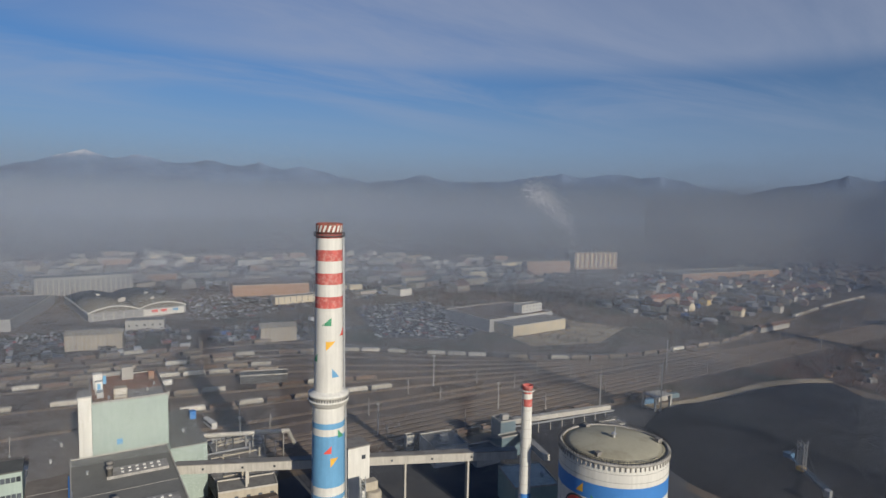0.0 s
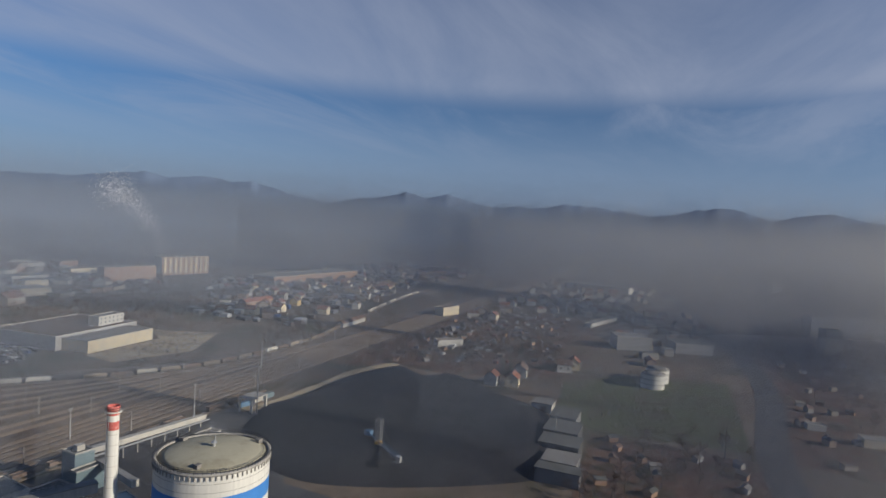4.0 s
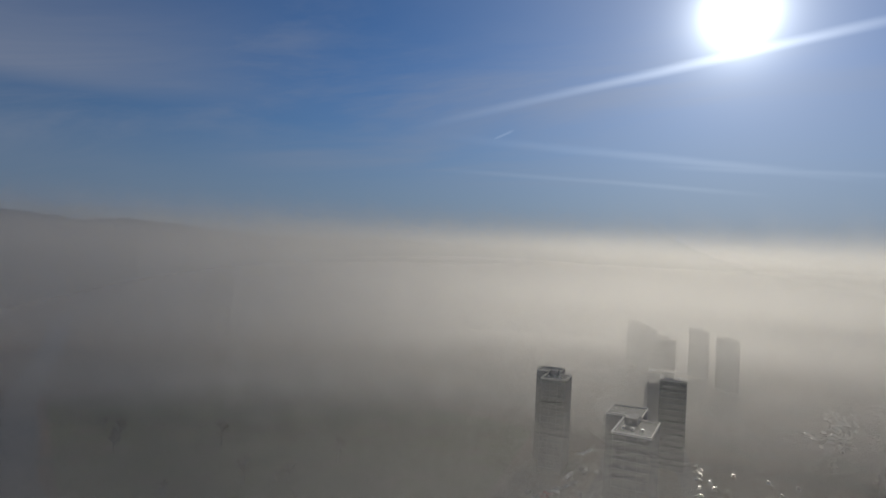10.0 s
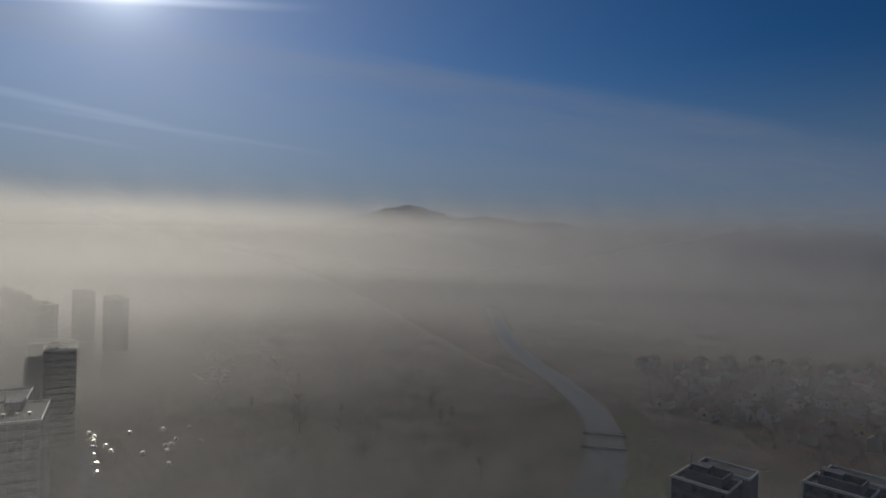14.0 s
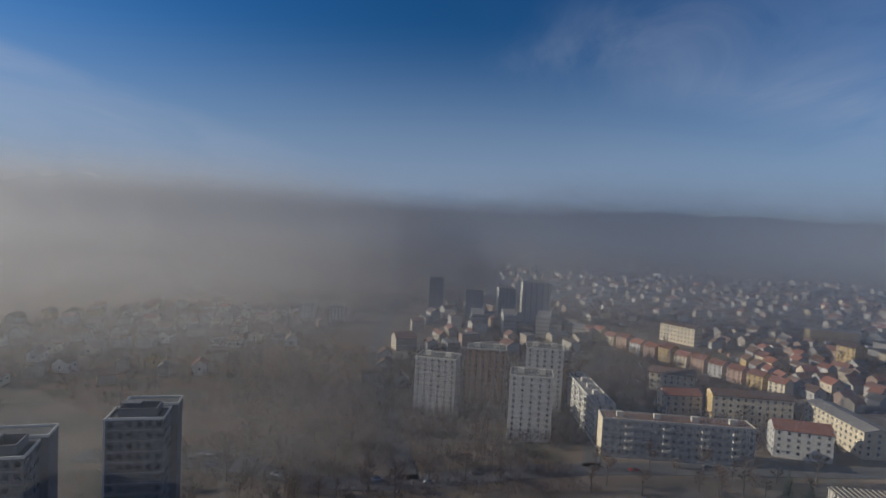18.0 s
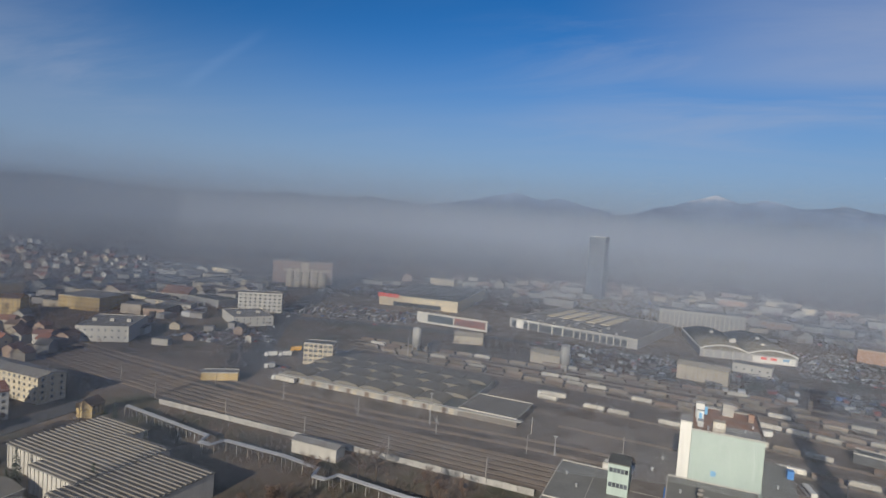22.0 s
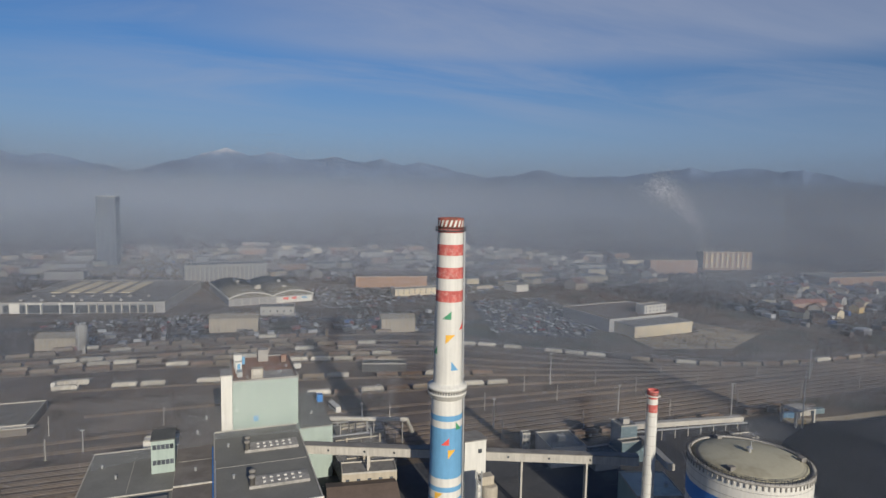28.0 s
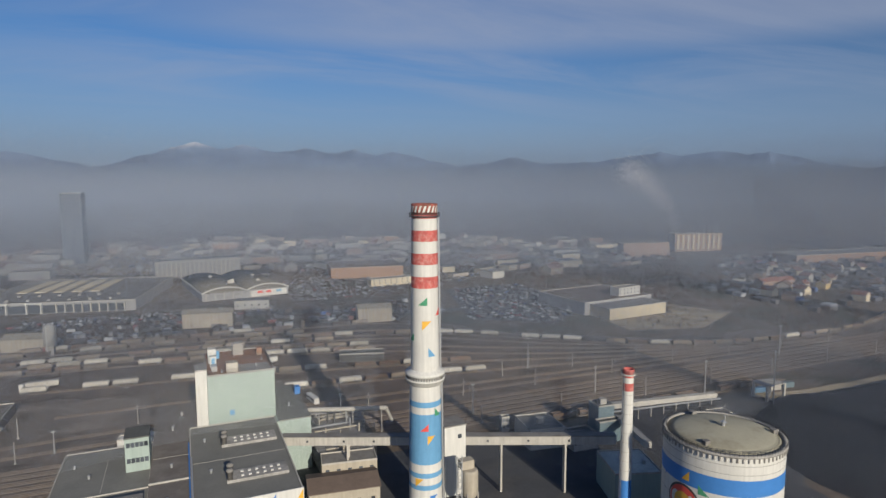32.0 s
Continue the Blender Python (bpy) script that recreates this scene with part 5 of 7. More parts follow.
for k in range(14):
    part("roof_unit", Shape().box(12 + (k % 7) * 16, 8 + (k // 7) * 22, 9.16, 14.5 + (k % 7) * 16, 11 + (k // 7) * 22, 10.6), CONCRETE, sh)
rh = thing("round_hall", "low round-roofed market hall", "hall", 12, 590, 0, 9)
part("wall", Shape().box(0, 0, 0, 80, 110, 7), P["grey"], rh)
for x0 in (0, 40):
    v = part("roof", Shape().vault(40, 110, 7.02, 4.6), VAULT, rh, smooth=True, at=(x0, 0, 0))
    rim = Shape()
    arc = [(40 * i / 14, 7.3 + 4.6 * (math.sin(math.pi * i / 14) ** 0.8 if 0 < i < 14 else 0)) for i in range(15)]
    for (xa, za), (xb, zb) in zip(arc, arc[1:]):
        rim.bar((x0 + xa, -0.5, za), (x0 + xb, -0.5, zb), 1.0, 0.9)
    part("roof_rim", rim, WHITE, rh, "white arched roof edge")
part("side_rim", Shape().box(-0.8, -1, 6.6, -0.02, 110, 8.0), WHITE, rh)
for x, y in ((30, 30), (34, 36), (56, 24), (60, 60), (20, 70)):
    part("roof_box", Shape().box(x, y, 9.5, x + 3, y + 3, 13.2), PALE, rh)
part("shop_front", Shape().box(44, -0.5, 0.3, 78, -0.1, 6), WHITE, rh)
for x, mat in ((50, SCARLET), (58, SCARLET), (68, BLUE)):
    part("shop_sign", Shape().box(x, -0.7, 3.2, x + 5, -0.52, 5.4), mat, rh)
for k in range(8):
    part("rib", Shape().box(3 + k * 8, -0.4, 0, 3.8 + k * 8, -0.004, 7), PALE, rh)
ch = block("colonnade_hall", "long hall with a row of tall pale columns", (-32, 752), (60, 762), 30, 19, P["grey"], BITUMEN, category="hall")
for k in range(19):
    part("column", Shape().box(1.5 + k * 4.9, -1.6, 0, 2.7 + k * 4.9, -0.4, 17), PALE, ch)
part("cornice", Shape().box(-0.5, -2, 17.02, 93, -0.06, 18.8), PALE, ch)
block("shop_hall", "small hall with a red fascia", (36, 541), (64, 536), 18, 7, P["white"], GREY_ROOF, 1, 5, category="shop")
block("low_hall", "broad flat-roofed hall in the haze", (149, 672), (230, 660), 60, 12, P["tan"], BROWN_ROOF, category="hall")
block("low_office", "small cream office with a grey roof", (176, 606), (240, 612), 12, 7, P["cream"], GREY_ROOF, 2, 10, category="office")
for l, r, d, h, lab in (((-112, 462), (-85, 456), 14, 8, "pale ribbed shed beside a silo"), ((-5, 486), (30, 480), 12, 10.5, "pale ribbed shed beside the sidings"), ((120, 452), (146, 448), 15, 10.5, "pale ribbed shed with a grey roof"),
                        ((-185, 484), (-162, 492), 14, 6.5, "brown-roofed shed behind the wagons")):
    b = block("shed", lab, l, r, d, h, BEIGE, PALE_SHEET, category="shed", pitched=2.5)
    for i in range(9):
        part("rib", Shape().box(2 + i * 2.8, -0.25, 0, 2.4 + i * 2.8, -0.02, h), PALE, b)
b = block("distribution_hall", "long white flat hall with a bare forecourt", (303, 381), (364, 386), 26, 8.5, P["cream"], GREY_ROOF, category="hall")
b = block("distribution_hall", "wide grey-roofed hall behind the white one", (296, 404), (372, 412), 60, 10, P["grey"], BROWN_ROOF, category="hall", huts=0)
block("office_block", "small white office on the hall", (340, 416), (366, 420), 10, 17, P["white"], GREY_ROOF, 5, 6, category="office")
fl = block("apartment_block", "large salmon housing block with white balconies in haze", (696, 721), (776, 705), 20, 27, P["salmon"], BITUMEN, 9, 16, 3, category=T, end=P["white"])
for k in range(9):
    part("balcony_column", Shape().box(3 + k * 8.8, -1.2, 3, 6.4 + k * 8.8, -0.004, 26), P["cream"], fl, "pale column of balconies")
block("apartment_block", "lower salmon housing block in haze", (580, 700), (652, 686), 18, 19, P["salmon"], BITUMEN, 5, 14, 3, category=T)
block("long_shed", "very long pale platform shed", (734, 546), (939, 524), 40, 11, P["tan"], GREY_ROOF, 0, 0, category="shed")
block("row_house", "salmon terrace beside the railway line", (522, 424), (566, 422), 10, 9, P["salmon"], TILE_RED, 2, 9, category="house", pitched=3)
block("row_house", "white low row by the line", (507, 296), (555, 298), 7, 4, P["white"], TILE_BROWN, 1, 9, category="house", pitched=2)
block("glass_tower", "tall dark glass tower fading in haze", (-149, 940), (-124.6, 937.6), 24, 94, DARK_CLAD, BITUMEN, 20, 5, 4, category="tower", mesh=WIDE_WINDOW)
b = thing("grain_silos", "row of cream round silos under a flat bridge", "silo", -498, 662, 0, 31)
for i in range(5):
    part("silo", Shape().lathe([(5.4, 0), (5.4, 21)], 6 + i * 10.6, 6, 20), P["cream"], b, smooth=True)
part("bridge", Shape().box(-3, 2, 21, 60, 10, 24.5), P["cream"], b)
part("head_house", Shape().box(20, 3, 24.5, 30, 10, 33), P["cream"], b)
block("mill", "salmon mill building behind the silos", (-540, 690), (-470, 732), 20, 30, P["salmon"], BROWN_ROOF, 6, 10, category="mill", huts=2)
for x, y in ((-82, 446), (-197, 432)):
    b = thing("cement_silo", "slim pale round silo on a concrete foot", "silo", x, y, group="slim silos")
    part("shell", Shape().lathe([(3.5, 6), (3.5, 18.6), (0.6, 20)], sides=20), P["white"], b, smooth=True)
    part("foot", Shape().box(-2.2, -2.2, 0, 2.2, 2.2, 6), CONCRETE, b)
    part("ladder", Shape().bar((-1.2, -3.5, 0), (-1.2, -3.5, 19), 0.4), GALV, b)

# the vaulted freight shed
fs = thing("freight_shed", "wide freight shed under rows of grey barrel vaults", "warehouse", -230, 306)
part("wall", Shape().box(0, 0, 0, 117.5, 66.5, 4.4), CONCRETE, fs)
part("deck", Shape().box(0.3, 0.3, 4.404, 117.2, 66.2, 4.47), BITUMEN, fs)
part("canopy", Shape().box(-1, -3.2, 4.1, 154, -0.02, 4.5), PALE, fs)
for i in range(28):
    part("gate", Shape().box(1.5 + i * 4.1, -0.12, 0.2, 4.2 + i * 4.1, -0.02, 3.6), (BEIGE, CONCRETE, BROWN_ROOF)[i % 3], fs)
VAULT_MESH = Shape()
for i in range(11):
    q = math.pi * i / 10
    VAULT_MESH.v += [(8.9 - 8.9 * math.cos(q), y, 4.5 + 2.2 * math.sin(q)) for y in (0, 16.2)]
VAULT_MESH.f += [(2 * i, 2 * i + 2, 2 * i + 3, 2 * i + 1) for i in range(10)] + [tuple(range(0, 22, 2))[::-1], tuple(range(1, 22, 2))]
VAULT_MESH = VAULT_MESH.mesh("vault", VAULT)
for j in range(4):
    for i in range(6):
        part("vault", VAULT_MESH, None, fs, at=(0.3 + i * 18.0 + (9.0 if j % 2 else 0), 0.3 + j * 16.6, 0.2 * j))
# walls coloured dark brown for the shade under the open shed roof
block("loading_shed", "low flat dark-roofed loading shed", (-112.4, 306.2), (-79, 305.4), 32, 4.6, BROWN_FELT, RIB_ROOF, category="shed")

# halls with ribbed roofs in front of the pipeline
def ribbed_hall(x, y, turn, w, d, h, label, mat=RIB_ROOF):
    b = thing("factory_hall", label, "hall", x, y, 0, turn, "ribbed halls")
    part("wall", Shape().box(0, 0, 0, w, d, h), PALE, b)
    part("roof", Shape().box(-0.4, -0.4, h, w + 0.4, d + 0.4, h + 0.4), mat, b)
    n = int(d / 2.2)
    rib = Shape().box(0, -0.25, 0, w + 0.6, 0.25, 0.45).mesh("roof_rib", TAN_RIB)
    for i in range(n):
        part("roof_rib", rib, None, b, at=(-0.3, 1.0 + i * 2.2, h + 0.4))
    col = Shape().box(-0.2, -0.35, 0, 0.2, 0.0, h).mesh("pilaster", PALE)
    for i in range(int(w / 2.5)):
        part("pilaster", col, None, b, at=(1.2 + i * 2.5, 0, 0))
    for i in range(int(d / 2.5)):
        part("pilaster", col, None, b, at=(0, 1.2 + i * 2.5, 0), turn=-90)
    return b


ribbed_hall(-238, 147, -4, 28, 40, 9, "factory hall with a brown ribbed sheet roof")
ribbed_hall(-212, 138, -4, 26, 38, 9.6, "factory hall with a brown ribbed sheet roof")
ribbed_hall(-188, 128, -4, 30, 42, 9, "factory hall with a brown ribbed sheet roof")
def vault_hall(x0, y0, w, l):
    b = thing("arched_hall", "long low hall with a smooth grey arched roof", "hall", x0, y0, 0, 2, "arched halls")
    part("wall", Shape().box(0, 0, 0, w, l, 6), PALE, b)
    s = Shape()
    for i in range(9):
        q = i / 8
        s.v += [(w * q, y, 6 + 2.2 * math.sin(math.pi * q)) for y in (-0.4, l + 0.4)]
    s.f += [(2 * i, 2 * i + 2, 2 * i + 3, 2 * i + 1) for i in range(8)] + [tuple(range(0, 18, 2))[::-1], tuple(range(1, 18, 2))]
    part("roof", s, VAULT, b)
    part("gutter", Shape().box(w - 0.05, -0.4, 5.7, w + 0.35, l + 0.4, 6.1), PALE, b)
    part("end_frame", Shape().box(-0.2, -0.55, 0, w + 0.2, -0.42, 1.0), PALE, b)


vault_hall(-219, 64, 18, 66)
vault_hall(-200, 62, 18, 62)
vault_hall(-181, 60, 18, 60)
block("container_shed", "corrugated shed with a blue end and pale roof", (-157, 217), (-134, 217), 7, 5.6, PALE, GREY_ROOF, category="shed", pitched=1.0)

# ---- fog-bound towers near the river ----
def fog_tower(x, y, turn, w, d, h, label, rows=14, shift=-0.5, lived_in=False):
    """Two slabs set side by side, one pushed back, under flat roofs with pale edges."""
    b = thing("tower_block", label, "tower block", x, y, 0, turn, "riverside towers")
    for nm, x0, y0, y1, top in (("front", 0.0, 0.0, d * 0.58, h), ("rear", w * shift, d * 0.58 + 0.02, d, h + 0.9)):
        part(nm + "_wall", Shape().box(x0, y0, 0, x0 + w, y1, top), CONCRETE_DARK, b)
        part(nm + "_roof", Shape().box(x0 + 0.4, y0 + 0.4, top, x0 + w - 0.4, y1 - 0.4, top + 0.15), BITUMEN, b)
        part(nm + "_parapet", parapet(Shape(), x0 - 0.1, y0 - 0.1, x0 + w + 0.1, y1 + 0.1, top + 0.01, 0.3, 0.7), WHITE, b, "white roof edge")
    part("lift_house", Shape().box(w * 0.15, d * 0.34, h + 0.15, w * 0.5, d * 0.54, h + 3.0), CONCRETE_DARK, b)
    part("aerial", Shape().bar((w * 0.1, d * 0.5, h), (w * 0.1, d * 0.5, h + 5), 0.12), DARK_STEEL, b)
    for k in range(3):
        part("roof_vent", Shape().lathe([(0.5, h), (0.5, h + 1.1)], w * (0.2 + 0.25 * k), d * 0.2, 8), GALV, b)
    rise = (h - 1.5) / max(rows, 1)
    if lived_in:
        face_windows(b, 0, 0, 0, w, h, 6, rows, foot=1.5, skip=lambda i, j: (i * 7 + j * 5) % 9 == 0)
        face_windows(b, w, 0, 90, d * 0.58, h, 4, rows, foot=1.5, skip=lambda i, j: (i * 5 + j * 3) % 7 == 0)
        for k in range(rows):
            part("floor_edge", Shape().box(-0.12, -0.16, 1.5 + k * rise, w + 0.12, -0.004, 1.75 + k * rise), P["grey"], b)
        # white strip paints the sunlit edge of the facade
        part("edge_pier", Shape().box(-0.5, -0.3, 0, -0.004, 0.8, h + 0.5), WHITE, b, "sunlit edge of the facade, painted white")
        part("roof_frame", parapet(Shape(), w * 0.18, d * 0.1, w * 0.86, d * 0.5, h + 0.2, 0.3, 2.6), CONCRETE_DARK, b, "open frame on the roof")
        return b
    band = Shape().box(0.6, -0.1, 0, w - 0.6, -0.004, 1.3).mesh("window_band", GLASS)
    # bands coloured dark because this face lies in shade
    sill = Shape().box(0.3, -0.45, 0, w - 0.3, -0.004, 0.95).mesh("balcony_band", CONCRETE_DARK)
    pier = Shape().box(-0.25, -0.55, 0, 0.25, -0.004, h).mesh("pier", CONCRETE_DARK)
    for j in range(rows):
        part("window_band", band, None, b, at=(0, 0, 2.5 + j * rise))
        part("balcony_band", sill, None, b, at=(0, 0, 1.5 + j * rise))
    for i in range(4 if rows > 5 else 0):
        part("pier", pier, None, b, at=(0.4 + i * (w - 0.8) / 3, 0, 0))
    return b


STEEL_BLUE = surface("dull_blue_steel", (0.09, 0.17, 0.27), 0.7, size=3, fine=0.4, vary=0.2)
CONCRETE_DARK = surface("dark_concrete", (0.17, 0.17, 0.175), 0.85, size=5, fine=0.5, vary=0.15, streaks=0.2)
fog_tower(43, -226, 180, 14, 43, 48, "dark tower block with white roof edges rising from fog")
fog_tower(95, -308, 184, 13, 30, 48, "dark tower block standing in thick fog")
fog_tower(41, -349, 184, 14, 30, 48, "dark tower block fading into fog")
for x, y in ((92, -640), (66, -560), (44, -660), (16, -600), (112, -700)):
    fog_tower(x, y, 182, 13, 24, 46, "faint tower block far off in fog", 0)
fog_tower(-131, -118.5, 109, 15, 20, 45.6, "grey tower block with long balcony bands", shift=0.12, lived_in=True)
fog_tower(-163.7, -101.2, 105, 15.5, 18, 45.6, "grey tower block with balcony bands, sunlit edge painted white", shift=0.12, lived_in=True)

# across the gardens
for l, r, d, h, m, lab in (((705, -143), (711, -159), 14, 24, "cream", "small tower block with white balconies"), ((681, -333), (686, -347), 16, 36, "white", "slim tower block with a lit edge in haze"),
                           ((739, -251), (743, -261), 12, 16, "cream", "narrow pale house front in haze"), ((1242, -344), (1250, -357), 14, 45, "grey", "faint tall block far off in haze"),
                           ((1454, -191), (1471, -210), 14, 18, "grey", "faint pale block far off in haze"), ((853, -393), (886, -471), 20, 33, "grey", "broad dark slab block in haze"), ((820, -150), (850, -230), 20, 24, "grey", "dark slab block in haze")):
    block("apartment_block", lab, l, r, d, h, P[m], BITUMEN, int(h / 3.2), 5, 2, "eastern blocks", T)
for l, r, d, h, m, roof, lab in (((581, 48), (592, 18), 25, 12, P["grey"], GREY_ROOF, "large grey-roofed barn-like hall"), ((600, -3), (611, -35), 30, 9, P["grey"], BITUMEN, "dark flat-roofed hall with a white front"),
                                 ((1116, 189), (1097, 78), 40, 11, P["white"], GREY_ROOF, "long pale hall fading in haze"), ((689, 86), (769, 66), 8, 4, P["white"], GREY_ROOF, "long low white shed"),
                                 ((484, 189), (502, 172), 8, 5.5, P["white"], TILE_BROWN, "low white house with a row of windows"), ((389, -101), (392, -117), 8, 4.5, P["cream"], GREY_ROOF, "low pale garden building"),
                                 ((406, -123), (414, -141), 8, 4, P["cream"], GREY_ROOF, "low pale garden building"), ((407, -77), (409, -87), 6, 3.2, P["white"], GREY_ROOF, "low white shed by the road"),
                                 ((644, 246), (674, 238), 12, 9.5, P["cream"], TILE_BROWN, "cream house beside the railway")):
    block("hall" if d > 15 else "low_building", lab, l, r, d, h, m, roof, category="hall" if d > 15 else "building")
for x, y in ((455, 11.8), (475, 9.5)):
    b = thing("oil_tank", "round white storage tank with a ringed wall", "storage tank", x, y, group="white tanks")
    part("shell", Shape().lathe([(8.3, 0), (8.3, 10.2)], sides=32, caps=False), WHITE, b, smooth=True)
    part("roof", Shape().lathe([(8.3, 10.2), (4, 11.0), (0.1, 11.3)], sides=32), GREY_ROOF, b, smooth=True)
    for z in (3.2, 6.6, 9.8):
        part("hoop", Shape().lathe([(8.3, z), (8.55, z), (8.55, z + 0.5), (8.3, z + 0.5)], sides=32, caps=False), CONCRETE, b)
# works beside the coal store
for x0, y0, x1, y1, h, m, roof, lab in ((254, 33, 262, 52, 6, CONCRETE_DARK, BITUMEN, "flat dark-roofed works building"), (262.5, 36, 277, 51, 6.5, CONCRETE_DARK, GREY_ROOF, "flat works building with a pale roof"),
                                        (283, 38, 298, 57, 7, DARK_STEEL, BITUMEN, "dark flat works shed"), (299, 41, 318, 58, 8, DARK_STEEL, BITUMEN, "dark long works shed with a steel frame"), (326, 46, 346, 60, 7, CONCRETE_DARK, BITUMEN, "grey works shed with a dark roof"),
                                        (352, 64, 364, 76, 5, PALE, GREY_ROOF, "small grey shed at the coal edge")):
    b = thing("works_shed", lab, "shed", x0, y0)
    part("wall", Shape().box(0, 0, 0, x1 - x0, y1 - y0, h), m, b)
    part("roof", Shape().box(-0.4, -0.4, h, x1 - x0 + 0.4, y1 - y0 + 0.4, h + 0.35), roof, b)
    part("door", Shape().box(-0.1, 3, 0, -0.004, 7, 3.8), BROWN_ROOF, b)

# ---- coal store with its crane ----
PILE = [(273, 209), (300, 203), (358, 202), (398, 188), (384, 160), (402, 142), (372, 100), (350, 66), (296, 46), (254, 52), (206, 130), (225, 185)]
s = Shape()
cx, cy = 305, 128
rings = 14
line = [p for p in bend([Vector(p) for p in PILE + PILE[:1]], 8)][:-1]
for j in range(rings + 1):
    q = 1 - j / rings
    for p in line:
        x, y = cx + (p.x - cx) * q, cy + (p.y - cy) * q
        up = 7.0 * min(1, (1 - q) * 4.5) ** 0.8 + 2.5 * noise.noise((x * 0.03, y * 0.03, 2)) * min(1, (1 - q) * 4) + 0.6 * noise.noise((x * 0.2, y * 0.2, 5)) * min(1, (1 - q) * 6)
        s.v.append((x, y, max(up, 0.0) - 0.1 * (j == 0)))
n = len(line)
for j in range(rings):
    s.f += [(j * n + i, j * n + (i + 1) % n, (j + 1) * n + (i + 1) % n, (j + 1) * n + i) for i in range(n)]
solo("coal", s, COAL, "vast low heap of black coal", "coal", kind="stuff", smooth=True)
shore = ribbon(bend([(262, 215), (286, 208), (330, 206), (372, 205), (408, 192)]), 7, -0.2, 0.3)
solo("haul_road", shore, FIELD, "pale dusty haul road round the coal", "road", kind="structure")

cr = thing("coal_stacker", "pale lattice coal stacker with an orange cab and blue boom", "crane", 238, 119.5, 6.6, 0)
s = Shape()
for dx in (-1.1, 1.1):
    for dy in (-1.1, 1.1):
        s.bar((dx, dy, 2.2), (dx * 1.15, dy * 1.15, 13), 0.17)
for k in range(5):
    z = 3.0 + k * 2
    for ax, ay, bx, by in ((-1, -1, 1, -1), (1, -1, 1, 1), (1, 1, -1, 1), (-1, 1, -1, -1)):
        s.bar((ax * 1.15, ay * 1.15, z), (bx * 1.15, by * 1.15, z + 2), 0.1).bar((ax * 1.15, ay * 1.15, z), (bx * 1.15, by * 1.15, z), 0.1)
part("tower", s, GALV, cr, "pale lattice tower")
part("cab", Shape().box(-1.3, -1.3, 1.0, 1.3, 1.3, 3.0), ORANGE, cr, "orange machine cab")
part("cab_window", Shape().box(-1.0, -1.36, 1.9, 1.0, -1.304, 2.7), GLASS, cr)
part("turntable", Shape().lathe([(1.9, 0.3), (1.9, 1.0)], sides=16), DARK_STEEL, cr)
FAR_END = Vector((-13.0, -16.0, 2.2))
for sgn in (-1, 1):
    s = Shape()
    side = Vector((0.77, -0.63, 0)) * 0.8 * sgn
    for k in range(10):
        p, q = FAR_END * (k / 10) + side, FAR_END * ((k + 1) / 10) + side
        p.z, q.z = 2.4, 2.4
        tall = Vector((0, 0, 1.3))
        s.bar(p, q, 0.13).bar(p + tall, q + tall, 0.13).bar(p, q + tall, 0.09).bar(p, p + tall, 0.09)
    part("boom_side", s, STEEL_BLUE, cr, "dull blue lattice boom")
part("belt", Shape().bar((0, 0, 2.6), (-13, -16, 2.6), 1.1, 0.15), DARK_STEEL, cr)
part("boom_head", Shape().box(-14.6, -17.4, 1.4, -12.6, -15.4, 3.9), GALV, cr)
part("counter_arm", Shape().bar((0, 0, 2.6), (7, 8.6, 2.9), 0.5), STEEL_BLUE, cr)
part("counterweight", Shape().box(6, 7.4, 1.9, 9, 10.4, 3.8), STEEL_BLUE, cr)
s = Shape()
for dx in (-0.9, 0.9):
    s.bar((dx, dx, 12.9), (-9, -11 + dx * 0.3, 3.7), 0.08).bar((dx, dx, 12.9), (7, 8.6 + dx * 0.3, 3.2), 0.08)
part("stay_cables", s, DARK_STEEL, cr)
for dx, dy in ((-2, -2), (2, -2), (-2, 2), (2, 2)):
    part("crawler", Shape().box(dx - 1.2, dy - 0.45, -0.6, dx + 1.2, dy + 0.45, 0.6), DARK_STEEL, cr)

# ---- plant yard behind the chimneys ----
def pipework(x0, y0, x1, y1, h, seed, label):
    r = random.Random(seed)
    b = thing("pipe_rack", label, "pipework")
    for x in (x0, (x0 + x1) / 2, x1):
        for y in (y0, y1):
            part("post", Shape().bar((x, y, 0), (x, y, h), 0.35), CONCRETE, b)
    for z in (h * 0.35, h * 0.68, h):
        part("deck", Shape().box(x0 - 0.3, y0 - 0.3, z - 0.2, x1 + 0.3, y1 + 0.3, z), CONCRETE if z < h else GREY_ROOF, b)
    for k in range(14):
        y = r.uniform(y0, y1)
        z = r.uniform(1, h + 2)
        part("pipe", Shape().bar((x0 + r.uniform(-1, 4), y, z), (x1 - r.uniform(-1, 4), y, z), r.uniform(0.3, 0.8), sides=8), r.choice((GALV, BEIGE, CONCRETE)), b)
    for k in range(8):
        x, y = r.uniform(x0, x1), r.uniform(y0, y1)
        part("riser", Shape().bar((x, y, 0), (x, y, h + r.uniform(1, 5)), r.uniform(0.3, 0.9), sides=8), r.choice((GALV, BEIGE, DARK_STEEL)), b)
    return b


